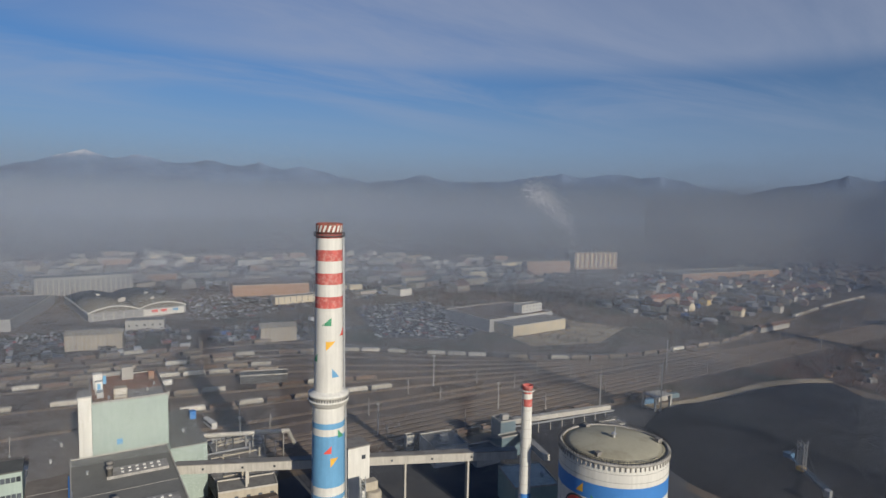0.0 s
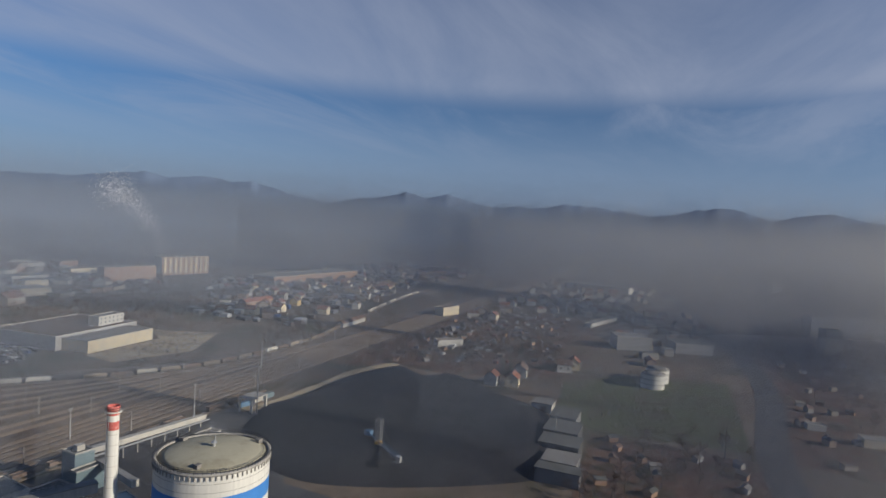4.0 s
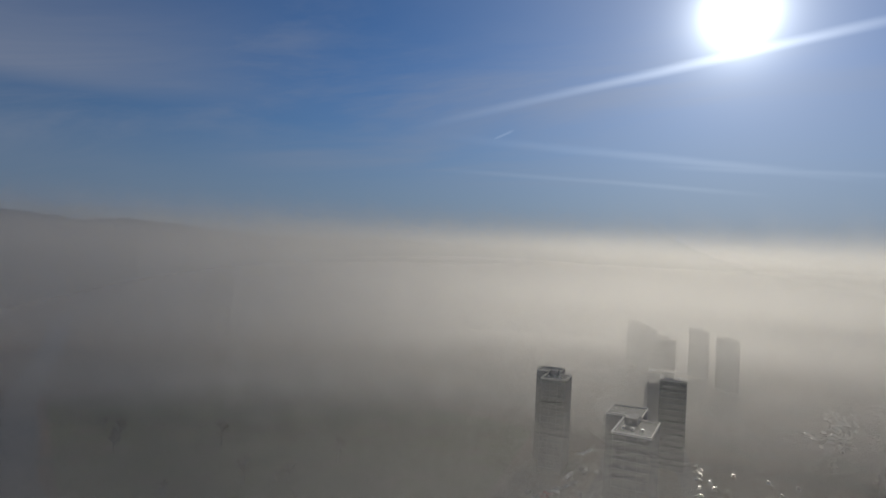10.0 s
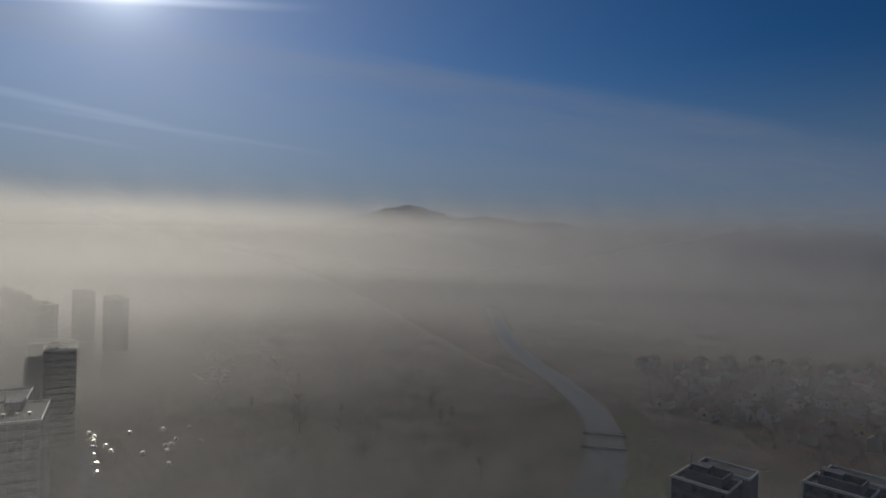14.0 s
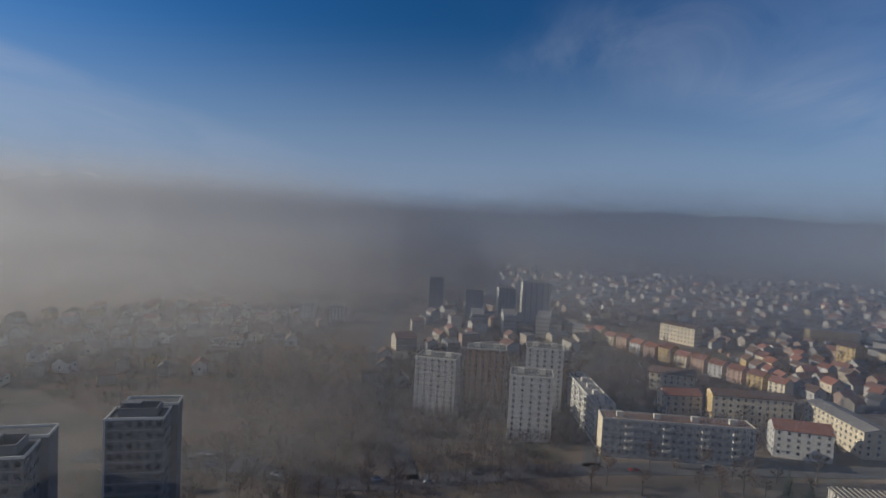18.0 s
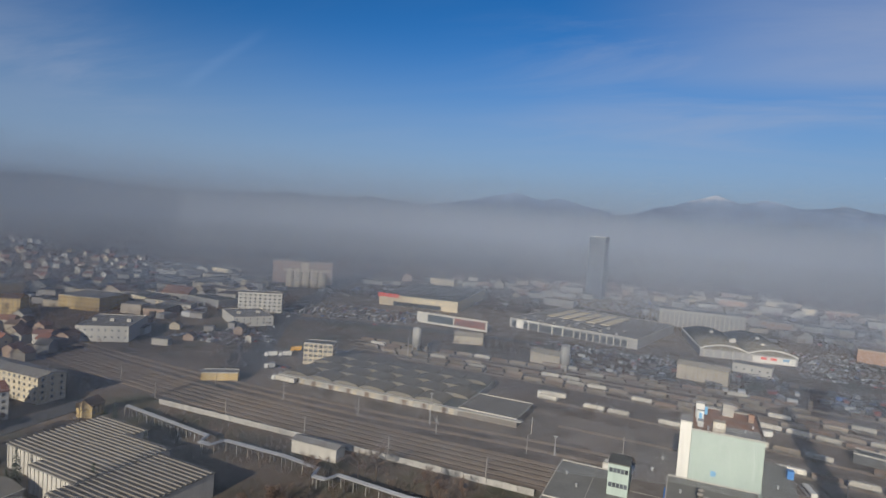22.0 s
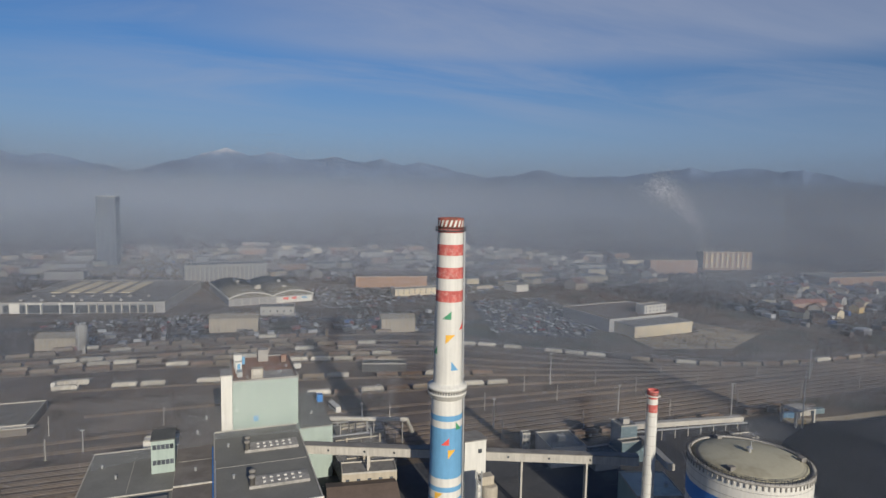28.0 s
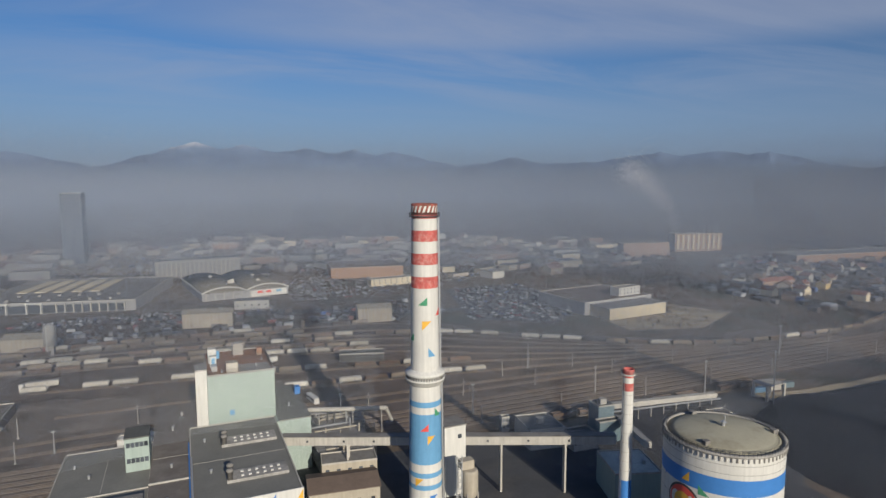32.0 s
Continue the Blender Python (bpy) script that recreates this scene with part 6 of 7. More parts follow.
pipework(41, 215, 62, 240, 9, 1, "dense beige pipe rack beside the boiler house")
pipework(46, 245, 66, 256, 8, 2, "open pipe rack with tanks and risers")
d = thing("flue_duct", "pale beige round duct slanting down over the yard", "duct")
part("duct", Shape().bar((40, 246, 15.5), (74, 240, 13.5), 1.9, sides=14), PALE, d)
part("elbow", Shape().bar((74, 240, 13.8), (78, 244, 6), 1.7, sides=14), PALE, d)
for q in (0.2, 0.6, 0.95):
    part("support", Shape().bar((40 + 34 * q, 246 - 6 * q, 0), (40 + 34 * q, 246 - 6 * q, 14.5 - 2 * q), 0.4), CONCRETE, d)
block("ash_house", "beige building with a brown pitched sheet roof", (32, 190), (55, 187), 14, 8, BEIGE, BROWN_ROOF, category="building", pitched=2.0, rows=1, cols=5)
block("pump_house", "beige low house below the conveyor", (39, 203), (58, 200), 9, 11, BEIGE, GREY_ROOF, category="building", rows=2, cols=5)
b = thing("ash_silo", "beige round silo on a steel frame beside the chimney", "silo", 80.5, 171)
part("shell", Shape().lathe([(0.6, 5), (2.6, 8), (2.6, 15.5), (2.2, 16.2)], sides=24), BEIGE, b, smooth=True)
s = Shape()
for dx in (-1.9, 1.9):
    for dy in (-1.9, 1.9):
        part("leg", Shape().bar((dx, dy, 0), (dx, dy, 9), 0.35), CONCRETE, b)
s.bar((-3.6, -1.5, 0), (-3.6, -1.5, 22), 0.3).bar((-5.4, -1.5, 0), (-5.4, -1.5, 22), 0.3)
for k in range(10):
    s.bar((-3.6, -1.5, k * 2.2), (-5.4, -1.5, k * 2.2 + 2.2), 0.2).bar((-3.6, -1.5, k * 2.2), (-5.4, -1.5, k * 2.2), 0.2)
part("lattice", s, GALV, b)
part("top_house", Shape().box(-3, 0, 16.2, 1.5, 3, 19), BEIGE, b)
block("coal_bunker", "grey hall with a pale sage roof beside the tank", (127.5, 157), (143, 152), 18, 11, MINT, SAGE_ROOF, category="hall", huts=0)
for x, y in ((137, 166), (142, 160), (134, 160)):
    solo("roof_vent", Shape().lathe([(0.7, 11.1), (0.7, 12.6), (1.0, 12.6), (0.2, 13.2)], sides=12), GALV, "small round roof ventilator on the hall", "vent", x, y, group="roof ventilators")
block("switch_house", "low white house with a row of windows", (139.6, 197), (151, 196.5), 9, 6, P["white"], BITUMEN, category="building", rows=1, cols=7, huts=0)
block("control_house", "pale house with a dark flat roof and a white roof cabin", (124, 205), (139, 203), 17, 8, P["white"], PLANT_ROOF, category="building", rows=1, cols=5, huts=1)
block("signal_cabin", "narrow white cabin with blue windows on a post", (122, 225.5), (125.5, 225), 3, 6.5, P["white"], BITUMEN, category="building", rows=2, cols=2)
block("crusher_tower", "blue-grey sheet-clad crusher tower", (156, 203.2), (163.5, 202.4), 8, 14, TEAL, BITUMEN, category="tower", huts=1)
block("crusher_house", "lower blue-grey house before the tower", (153.5, 199), (165, 198.4), 3.6, 9, TEAL, BITUMEN, category="building")
cv = thing("coal_conveyor", "inclined coal conveyor gallery on concrete legs", "conveyor")
part("gallery", Shape().bar((165.5, 201.5, 8.5), (152, 169, 12.5), 2.6, 2.4), PALE, cv)
part("gallery_low", Shape().bar((168, 214, 9), (236, 216, 4), 3.0, 2.2), PALE, cv, "pale roofed gallery")
for k in range(9):
    part("leg", Shape().bar((172 + k * 7.5, 214.4, 0), (172 + k * 7.5, 214.4, 8 - k * 0.55), 0.5), CONCRETE, cv)
part("side_pipe", Shape().bar((168, 210.5, 7.5), (236, 212.5, 3.2), 0.8, sides=8), GALV, cv)
b = thing("unloading_shelter", "concrete portal shelter over the coal siding", "shelter", 260, 206)
part("roof", Shape().box(0, 0, 7.4, 13, 9, 8.0), CONCRETE, b)
for x, y in ((0.5, 0.5), (12.4, 0.5), (0.5, 8.4), (12.4, 8.4)):
    part("column", Shape().box(x - 0.5, y - 0.5, 0, x + 0.5, y + 0.5, 7.4), PALE, b)
block("kiosk", "small pale-roofed hut at the coal edge", (214, 196), (224, 195), 6, 4, CONCRETE, GREY_ROOF, category="hut")
for x, m in ((265, STEEL_BLUE), (275, PALE), (285, TEAL)):
    b = thing("container", "steel container on the haul road", "container", x, 217, 0, -6, "containers")
    part("body", Shape().box(0, 0, 0, 8, 2.6, 2.6), m, b)
    for i in range(12):
        part("rib", Shape().box(0.4 + i * 0.62, -0.07, 0.1, 0.6 + i * 0.62, -0.004, 2.5), m, b)
# long white roofs and stores by the sidings
block("platform_roof", "long white platform roof behind the boiler house", (-30, 272), (2, 270), 5, 4, WHITE, WHITE, category="platform")
block("platform_roof", "short white platform roof beside the tower", (29, 268), (46, 266), 4, 6, WHITE, WHITE, category="platform")
# solid box: dark walls stand in for the shade under the roof
b = block("wagon_shelter", "wagon shelter, solid box coloured dark for its shaded inside", (82, 356), (108, 348.5), 10, 4.6, DARK_STEEL, BITUMEN, category="shelter")

# ---- lorries, bus, cars ----
def lorry(x, y, turn, cab, box, label, length=11.0):
    b = thing("lorry", label, "lorry", x, y, 0.1, turn, "lorries")
    part("cab", Shape().box(0, -1.2, 0.6, 2.2, 1.2, 3.3), cab, b)
    part("windscreen", Shape().box(-0.06, -1.0, 1.9, -0.004, 1.0, 2.9), GLASS, b)
    part("trailer", Shape().box(2.8, -1.25, 1.1, 2.8 + length, 1.25, 3.9), box, b)
    for wx in (1.1, 4.5, length, length + 1.4):
        for wy in (-1.1, 1.1):
            w = part("wheel", Shape().lathe([(0.5, -0.15), (0.5, 0.15)], sides=12), TYRE, b)
            w.matrix_basis = pose(wx, wy, 0.5, 90, 0, 0)
    return b


lorry(-84, 373, 2, WHITE, WAGON_WHITE, "white articulated lorry parked by the sidings", 15)
lorry(34, 368, 15, WHITE, WHITE, "white lorry parked beside the tower")
lorry(-234, 302, 0, WHITE, WAGON_WHITE, "white articulated lorry at the freight shed", 14)
lorry(-275, 345, 46, WHITE, WHITE, "white van lorry on the forecourt", 6)
lorry(-268, 352, 46, WHITE, WHITE, "white van lorry on the forecourt", 6)
lorry(-271, 370, 46, ORANGE, ORANGE, "yellow tipper lorry on the forecourt", 5)
lorry(-255, 320, 40, WHITE, GALV, "small pale lorry on the yard", 4)
b = thing("bus", "white coach parked in the chimney's shadow", "bus", 54, 296, 0.1, 100)
part("body", Shape().box(-5.5, -1.25, 0.5, 5.5, 1.25, 3.1), WHITE, b)
part("window_band", Shape().box(-5.3, -1.28, 1.6, 5.3, 1.28, 2.6), GLASS, b)
part("roof", Shape().box(-5.4, -1.1, 3.1, 5.4, 1.1, 3.3), WHITE, b)
for wx in (-3.4, 3.2):
    for wy in (-1.15, 1.15):
        part("wheel", Shape().lathe([(0.5, -0.14), (0.5, 0.14)], sides=12), TYRE, b).matrix_basis = pose(wx, wy, 0.5, 90, 0, 0)


def car(colour):
    c = thing("car", colour + " car parked on asphalt", "car", group="parked cars")
    s = Shape()
    prof = [(-2.1, 0.35), (2.1, 0.35), (2.15, 0.8), (1.1, 0.95), (-1.9, 0.98), (-2.15, 0.75)]
    s.v = [(x, y, z) for y in (-0.85, 0.85) for x, z in prof]
    s.f = [(0, 1, 2, 3, 4, 5), (11, 10, 9, 8, 7, 6)] + [((i + 1) % 6, i, 6 + i, 6 + (i + 1) % 6) for i in range(6)]
    part("body", s, CAR[colour], c)
    s = Shape()
    lo = [(-1.75, -0.78), (1.05, -0.78), (1.05, 0.78), (-1.75, 0.78)]
    hi = [(-1.35, -0.62), (0.35, -0.62), (0.35, 0.62), (-1.35, 0.62)]
    s.v = [(x, y, 0.96) for x, y in lo] + [(x, y, 1.42) for x, y in hi]
    s.f = [(4, 5, 6, 7)] + [(i, (i + 1) % 4, 4 + (i + 1) % 4, 4 + i) for i in range(4)]
    part("cabin", s, GLASS, c)
    return c


CARS = [car(k) for k in CAR]
for i, c in enumerate(CARS):
    c.matrix_basis = pose(-258 + i * 3, 330, 0.1, 0, 0, 90)
rng = random.Random(21)


SPARE = 290


def park(x, y, turn, z=0.12):
    global SPARE
    SPARE -= 1
    if SPARE < 0:
        return
    copy_thing(rng.choice(CARS), pose(x + rng.uniform(-0.2, 0.2), y + rng.uniform(-0.2, 0.2), z, 0, 0, turn + rng.choice((0, 180)) + rng.uniform(-2, 2)))


def inside(p, poly):
    hit = False
    for (x0, y0), (x1, y1) in zip(poly, poly[1:] + poly[:1]):
        if (y0 > p[1]) != (y1 > p[1]) and p[0] < (x1 - x0) * (p[1] - y0) / (y1 - y0) + x0:
            hit = not hit
    return hit


for x0, y0, n, step, turn in ((-110, 545, 26, 4.2, 0), (-300, 560, 16, 4.0, 20), (-330, 585, 18, 3.6, 12), (90, 560, 14, 4, 0), (95, 585, 14, 4, 0), (90, 610, 10, 4, 0), (110, 640, 10, 4, 0), (-335, 380, 9, 3.4, 50), (-330, 372, 9, 3.4, 50), (-322, 366, 8, 3.4, 50), (-352, 360, 9, 3.2, 40)):
    for i in range(n):
        if rng.random() < 0.75:
            park(x0 + i * step * math.cos(radians(turn)), y0 + i * step * math.sin(radians(turn)), turn + 90)
for line, n in ((ROADS[0][1], 9), (ROADS[1][1], 24), (ROADS[2][1], 8), (ROADS[3][1], 16), (ROADS[5][1], 8)):
    total = sum((a - b).length for a, b in zip(line, line[1:]))
    for i in range(n):
        p, a = along(line, rng.uniform(0.03, 0.75) * total)
        off = rng.choice((-2.4, 2.4))
        park(p.x - math.sin(radians(a)) * off, p.y + math.cos(radians(a)) * off, a, 0.16)
# cars along the streets below the fog towers
for x0, y0, x1, y1, n in ((84, -268, 73, -300, 7), (82, -345, 78, -360, 4), (22, -372, 15, -300, 6), (-51, -464, -72, -566, 9), (-102, -441, -112, -630, 20), (154, -642, 152, -751, 5), (-252, -113, -250, -85, 7), (-44, -470, -40, -490, 4)):
    for i in range(n):
        q = (i + 0.5) / n
        park(x0 + (x1 - x0) * q, y0 + (y1 - y0) * q, 90 + rng.choice((0, 90)), 0.13)
LOT = [(210, 430), (262, 396), (326, 442), (318, 556), (244, 556)]
for row in range(18):
    for i in range(34):
        x, y = 208 + i * 3.6, 398 + row * 9.2
        if inside((x, y), LOT) and rng.random() < 0.3:
            park(x, y, 90)

# ---- houses ----
def house(wall, roof, w, d, h, rise, label, panes=True):
    b = thing("house", label, "house", group="small houses")
    part("wall", Shape().barn(-w / 2, -d / 2, w / 2, d / 2, h, rise), wall, b)
    part("roof", Shape().gable(-w / 2, -d / 2, w / 2, d / 2, h + 0.02, h + rise + 0.04), roof, b)
    if not panes and h < 4:
        return b
    part("chimney", Shape().box(w * 0.2, -0.4, h + rise * 0.5, w * 0.2 + 0.7, 0.4, h + rise + 1.0), TILE_BROWN, b)
    for x in (-w * 0.25, w * 0.25) if panes else ():
        part("window", WINDOW, None, b, at=(x, -d / 2, h * 0.45))
        part("window", WINDOW, None, b, at=(x, d / 2, h * 0.45), turn=180)
    if panes:
        part("window", WINDOW, None, b, at=(w / 2, 0, h * 0.5), turn=90)
        part("window", WINDOW, None, b, at=(-w / 2, 0, h * 0.5), turn=-90)
    return b


HOUSES = [house(P["white"], TILE_BROWN, 11, 9, 5.8, 3.4, "white two-storey house with a brown tiled roof"), house(P["cream"], TILE_RED, 12, 9, 5.6, 3.6, "cream house with a red tiled roof"),
          house(P["white"], TILE_RED, 10, 8.5, 6.2, 3.2, "white house with a red tiled roof"), house(P["grey"], TILE_BROWN, 12, 10, 5.4, 3.6, "grey house with a dark roof"),
          house(P["gold"], TILE_BROWN, 11, 9, 6.0, 3.4, "yellow house with a brown roof")]
FAR = [house(P["white"], TILE_BROWN, 11, 9, 5.8, 3.4, "white house with a brown roof in haze", False), house(P["cream"], TILE_RED, 12, 9, 5.6, 3.6, "cream house with a red roof in haze", False),
       house(P["white"], TILE_RED, 10, 8.5, 6.2, 3.2, "white house with a red roof in haze", False), house(P["grey"], TILE_BROWN, 12, 10, 5.4, 3.6, "grey house with a dark roof in haze", False),
       house(P["gold"], TILE_BROWN, 11, 9, 6.0, 3.4, "yellow house with a brown roof in haze", False)]
SHEDS = [house(P["grey"], GREY_ROOF, 4.5, 3.2, 2.2, 0.9, "small grey garden shed", False), house(P["tan"], TILE_BROWN, 4, 3.2, 2.2, 1.0, "small brown garden shed", False), house(P["tan"], BITUMEN, 5, 3.4, 2.3, 0.8, "low brown garden hut with a dark roof", False)]
for i, h in enumerate(HOUSES + SHEDS + FAR):
    h.matrix_basis = pose(-420 - i * 17, 230, 0)
TAKEN = [(-420 - i * 17, 230) for i in range(13)]
rng = random.Random(33)


def scatter(poly, count, gap, put):
    xs, ys = [p[0] for p in poly], [p[1] for p in poly]
    tries = made = 0
    while made < count and tries < count * 40:
        tries += 1
        p = (rng.uniform(min(xs), max(xs)), rng.uniform(min(ys), max(ys)))
        if inside(p, poly) and all((p[0] - q[0]) ** 2 + (p[1] - q[1]) ** 2 > gap * gap for q in TAKEN):
            TAKEN.append(p)
            put(*p)
            made += 1


def set_house(x, y):
    near = x * x + y * y < 520 ** 2
    copy_thing(rng.choices(HOUSES if near else FAR, (5, 3, 4, 2, 1))[0], pose(x, y, 0, 0, 0, rng.choice((5, 95, 10, 100, 185)) + rng.uniform(-6, 6)))


def set_shed(x, y):
    copy_thing(rng.choice(SHEDS), pose(x, y, 0, 0, 0, rng.uniform(0, 180)))


scatter([(-285, -285), (-355, -175), (-455, -125), (-560, -170), (-640, -180), (-640, -300), (-430, -420)], 54, 17, set_house)
scatter([(-660, 115), (-640, 345), (-570, 430), (-800, 720), (-1250, 780), (-1250, 100), (-800, 85)], 80, 22, set_house)
scatter([(-540, 222), (-430, 214), (-390, 235), (-400, 275), (-540, 300)], 14, 15, set_house)
scatter([(-480, -60), (-360, -62), (-330, -40), (-360, -10), (-480, -20)], 6, 18, set_house)
scatter([(410, 200), (640, 228), (740, 120), (500, 100), (425, 150)], 30, 15, set_shed)
scatter([(392, 118), (470, 95), (478, 70), (400, 82)], 5, 14, set_house)
scatter([(196, -40), (328, -40), (328, 30), (196, 26)], 26, 9, set_shed)
scatter([(345, -66), (530, -80), (560, -240), (420, -210), (330, -120)], 18, 16, set_shed)
scatter([(480, 430), (700, 560), (900, 500), (900, 400), (560, 335), (480, 340)], 26, 18, set_house)
scatter([(620, 228), (1100, 228), (1100, 60), (800, 60), (700, 150)], 14, 24, set_house)


def set_hall(x, y):
    w, d, h = rng.uniform(14, 46), rng.uniform(12, 34), rng.uniform(4.5, 9)
    block("industrial_hall", "flat-roofed industrial hall in haze", (x - w / 2, y), (x + w / 2, y - 0.08 * w), d, h, P[rng.choice(("cream", "grey", "tan", "grey"))], rng.choice((GREY_ROOF, BITUMEN, BROWN_ROOF, BITUMEN)), group="industrial halls", category="hall")


scatter([(-480, 800), (-380, 1000), (100, 1200), (700, 900), (560, 580), (290, 620), (140, 760), (-100, 820), (-220, 760)], 42, 48, set_hall)
scatter([(-440, 420), (-700, 480), (-640, 720), (-500, 640)], 12, 40, set_hall)


# ---- trees ----
def bare_tree(seed, h):
    r = random.Random(seed)
    b = thing("bare_tree", "leafless winter tree with a fine brown crown", "tree", group="bare trees")
    s, tips = Shape(), []
    s.lathe([(h * 0.022, 0), (h * 0.016, h * 0.3), (h * 0.008, h * 0.7)], sides=6)
    for k in range(11):
        z = h * r.uniform(0.22, 0.7)
        a = r.uniform(0, 6.28)
        l = h * r.uniform(0.22, 0.36) * (1.1 - z / h * 0.5)
        tip = Vector((math.cos(a) * l * 0.85, math.sin(a) * l * 0.85, z + l * r.uniform(0.45, 0.9)))
        s.bar((0, 0, z), tip, h * 0.012, sides=3)
        tips.append((Vector((0, 0, z)), tip))
    part("trunk", s, BARK, b)
    c = Shape()
    for a, tip in tips + [(Vector((0, 0, h * 0.55)), Vector((0, 0, h * 0.86)))]:
        for k in range(26):
            p = a.lerp(tip, r.uniform(0.35, 1.05))
            w = Vector((r.gauss(0, 1), r.gauss(0, 1), r.gauss(0.55, 0.7))).normalized() * h * r.uniform(0.08, 0.17)
            side = w.cross(Vector((r.gauss(0, 1), r.gauss(0, 1), r.gauss(0, 1)))).normalized() * h * 0.0065
            n = len(c.v)
            c.v += [tuple(p - side), tuple(p + side), tuple(p + w)]
            c.f.append((n, n + 1, n + 2))
    part("crown", c, TWIG, b)
    return b


def conifer(seed, h):
    r = random.Random(seed)
    b = thing("conifer", "dark green pointed conifer", "tree", group="conifers")
    part("trunk", Shape().lathe([(h * 0.02, 0), (h * 0.004, h * 0.95)], sides=6), BARK, b)
    c = Shape()
    for k in range(420):
        z = h * (0.06 + 0.92 * r.random() ** 1.3)
        a = r.uniform(0, 6.28)
        reach = (h - z) * 0.24 + 0.25
        p = Vector((0, 0, z)) + Vector((math.cos(a), math.sin(a), -0.15)) * reach * r.uniform(0.1, 0.6)
        w = Vector((math.cos(a + r.gauss(0, 0.4)), math.sin(a + r.gauss(0, 0.4)), r.gauss(-0.25, 0.2))) * reach * 0.5
        side = Vector((-math.sin(a), math.cos(a), r.gauss(0, 0.3))) * h * 0.022
        n = len(c.v)
        c.v += [tuple(p - side), tuple(p + side), tuple(p + w)]
        c.f.append((n, n + 1, n + 2))
    part("crown", c, NEEDLE, b)
    return b


TREES = [bare_tree(k, h) for k, h in ((1, 11), (2, 13), (3, 15), (4, 9))]
FIRS = [conifer(k, h) for k, h in ((11, 14), (12, 10))]
for i, tr in enumerate(TREES + FIRS):
    tr.matrix_basis = pose(-246, 100 + i * 9, 0)


def set_tree(x, y):
    copy_thing(rng.choice(TREES), pose(x, y, 0, 0, 0, rng.uniform(0, 360)))


def set_fir(x, y):
    copy_thing(rng.choice(FIRS), pose(x, y, 0, 0, 0, rng.uniform(0, 360)))


scatter([(-285, 20), (-245, -60), (-232, 60), (-250, 190), (-268, 190), (-272, 60)], 22, 7, set_tree)
scatter([(-315, -70), (-250, -70), (-252, 20), (-285, 22)], 26, 7, set_tree)
scatter([(-420, 60), (-300, 90), (-300, 200), (-420, 200)], 24, 9, set_tree)
scatter([(-280, -130), (-200, -130), (-200, -20), (-240, -20)], 24, 8, set_tree)
scatter([(-460, -120), (-340, -160), (-320, -90), (-440, -70)], 22, 9, set_tree)
scatter([(195, 32), (335, -44), (336, 30), (200, 34)], 26, 7, set_tree)
scatter([(402, 190), (470, 220), (600, 120), (480, 80), (405, 140)], 24, 10, set_tree)
scatter([(300, -60), (560, -90), (560, -250), (400, -215), (290, -130)], 16, 12, set_tree)
scatter([(130, -125), (260, -160), (330, -220), (280, -300), (120, -240)], 12, 8, set_tree)
scatter([(-60, -200), (-150, -230), (-200, -330), (-40, -420)], 20, 10, set_tree)
scatter([(-130, 120), (-60, 180), (-60, 222), (-120, 215), (-150, 190)], 14, 7, set_tree)
scatter([(380, 300), (480, 330), (480, 290), (400, 270)], 14, 8, set_tree)
scatter([(-700, 90), (-450, 100), (-450, 320), (-700, 330)], 24, 13, set_tree)
scatter([(-190, 122), (-240, 190), (-230, 205), (-180, 180)], 5, 5, set_fir)
for x, y in ((-222, 140), (-218, 134), (-214, 132), (-240, 190), (-246, 196), (-250, 204), (430, 110), (440, 118), (436, 104), (505, 120)):
    set_fir(x, y)

# thickets and far woods
def thicket(poly, count, h, label, twig=0.014):
    s, r = Shape(), random.Random(int(poly[0][0]))
    xs, ys = [p[0] for p in poly], [p[1] for p in poly]
    while count:
        x, y = r.uniform(min(xs), max(xs)), r.uniform(min(ys), max(ys))
        if not inside((x, y), poly):
            continue
        count -= 1
        top = h * r.uniform(0.6, 1.2)
        for k in range(26):
            base = Vector((x + r.gauss(0, top * 0.13), y + r.gauss(0, top * 0.13), top * r.uniform(0.0, 0.6)))
            w = Vector((r.gauss(0, 0.4), r.gauss(0, 0.4), 1)).normalized() * top * r.uniform(0.25, 0.5)
            side = Vector((r.gauss(0, 1), r.gauss(0, 1), 0)).normalized() * top * twig
            n = len(s.v)
            s.v += [tuple(base - side), tuple(base + side), tuple(base + w)]
            s.f.append((n, n + 1, n + 2))
    solo("thicket", s, TWIG, label, "shrubs", kind="stuff")


thicket([(-180, 196), (-60, 196), (-60, 228), (-240, 228), (-245, 216)], 500, 3.0, "brown winter scrub beside the pipeline")
thicket([(-130, 60), (-170, 125), (-140, 190), (-70, 190), (-60, 90)], 700, 4.0, "reddish brown bare scrub")
thicket([(200, -42), (330, -44), (332, 30), (200, 28)], 700, 2.2, "brown hedges between allotments")
thicket([(402, 150), (405, 225), (700, 232), (760, 110), (480, 80)], 900, 4.0, "brown bushes among the gardens")
thicket([(-460, -120), (-300, -150), (-300, -60), (-460, -60)], 500, 6.0, "dark winter woods beside the houses")
thicket([(-300, -70), (-236, -160), (-205, -60), (-240, 60), (-290, 30)], 900, 6.0, "brown bushes below the towers")
thicket([(-420, -60), (-296, -60), (-280, 66), (-300, 190), (-420, 200)], 1300, 9.0, "reddish bare trees between the blocks", 0.018)
thicket([(-560, -20), (-400, -50), (-400, 180), (-540, 180)], 900, 8.0, "reddish bare trees of the estate", 0.02)
thicket([(392, 385), (425, 300), (520, 320), (700, 420), (480, 440)], 500, 4.0, "brown trackside bushes")
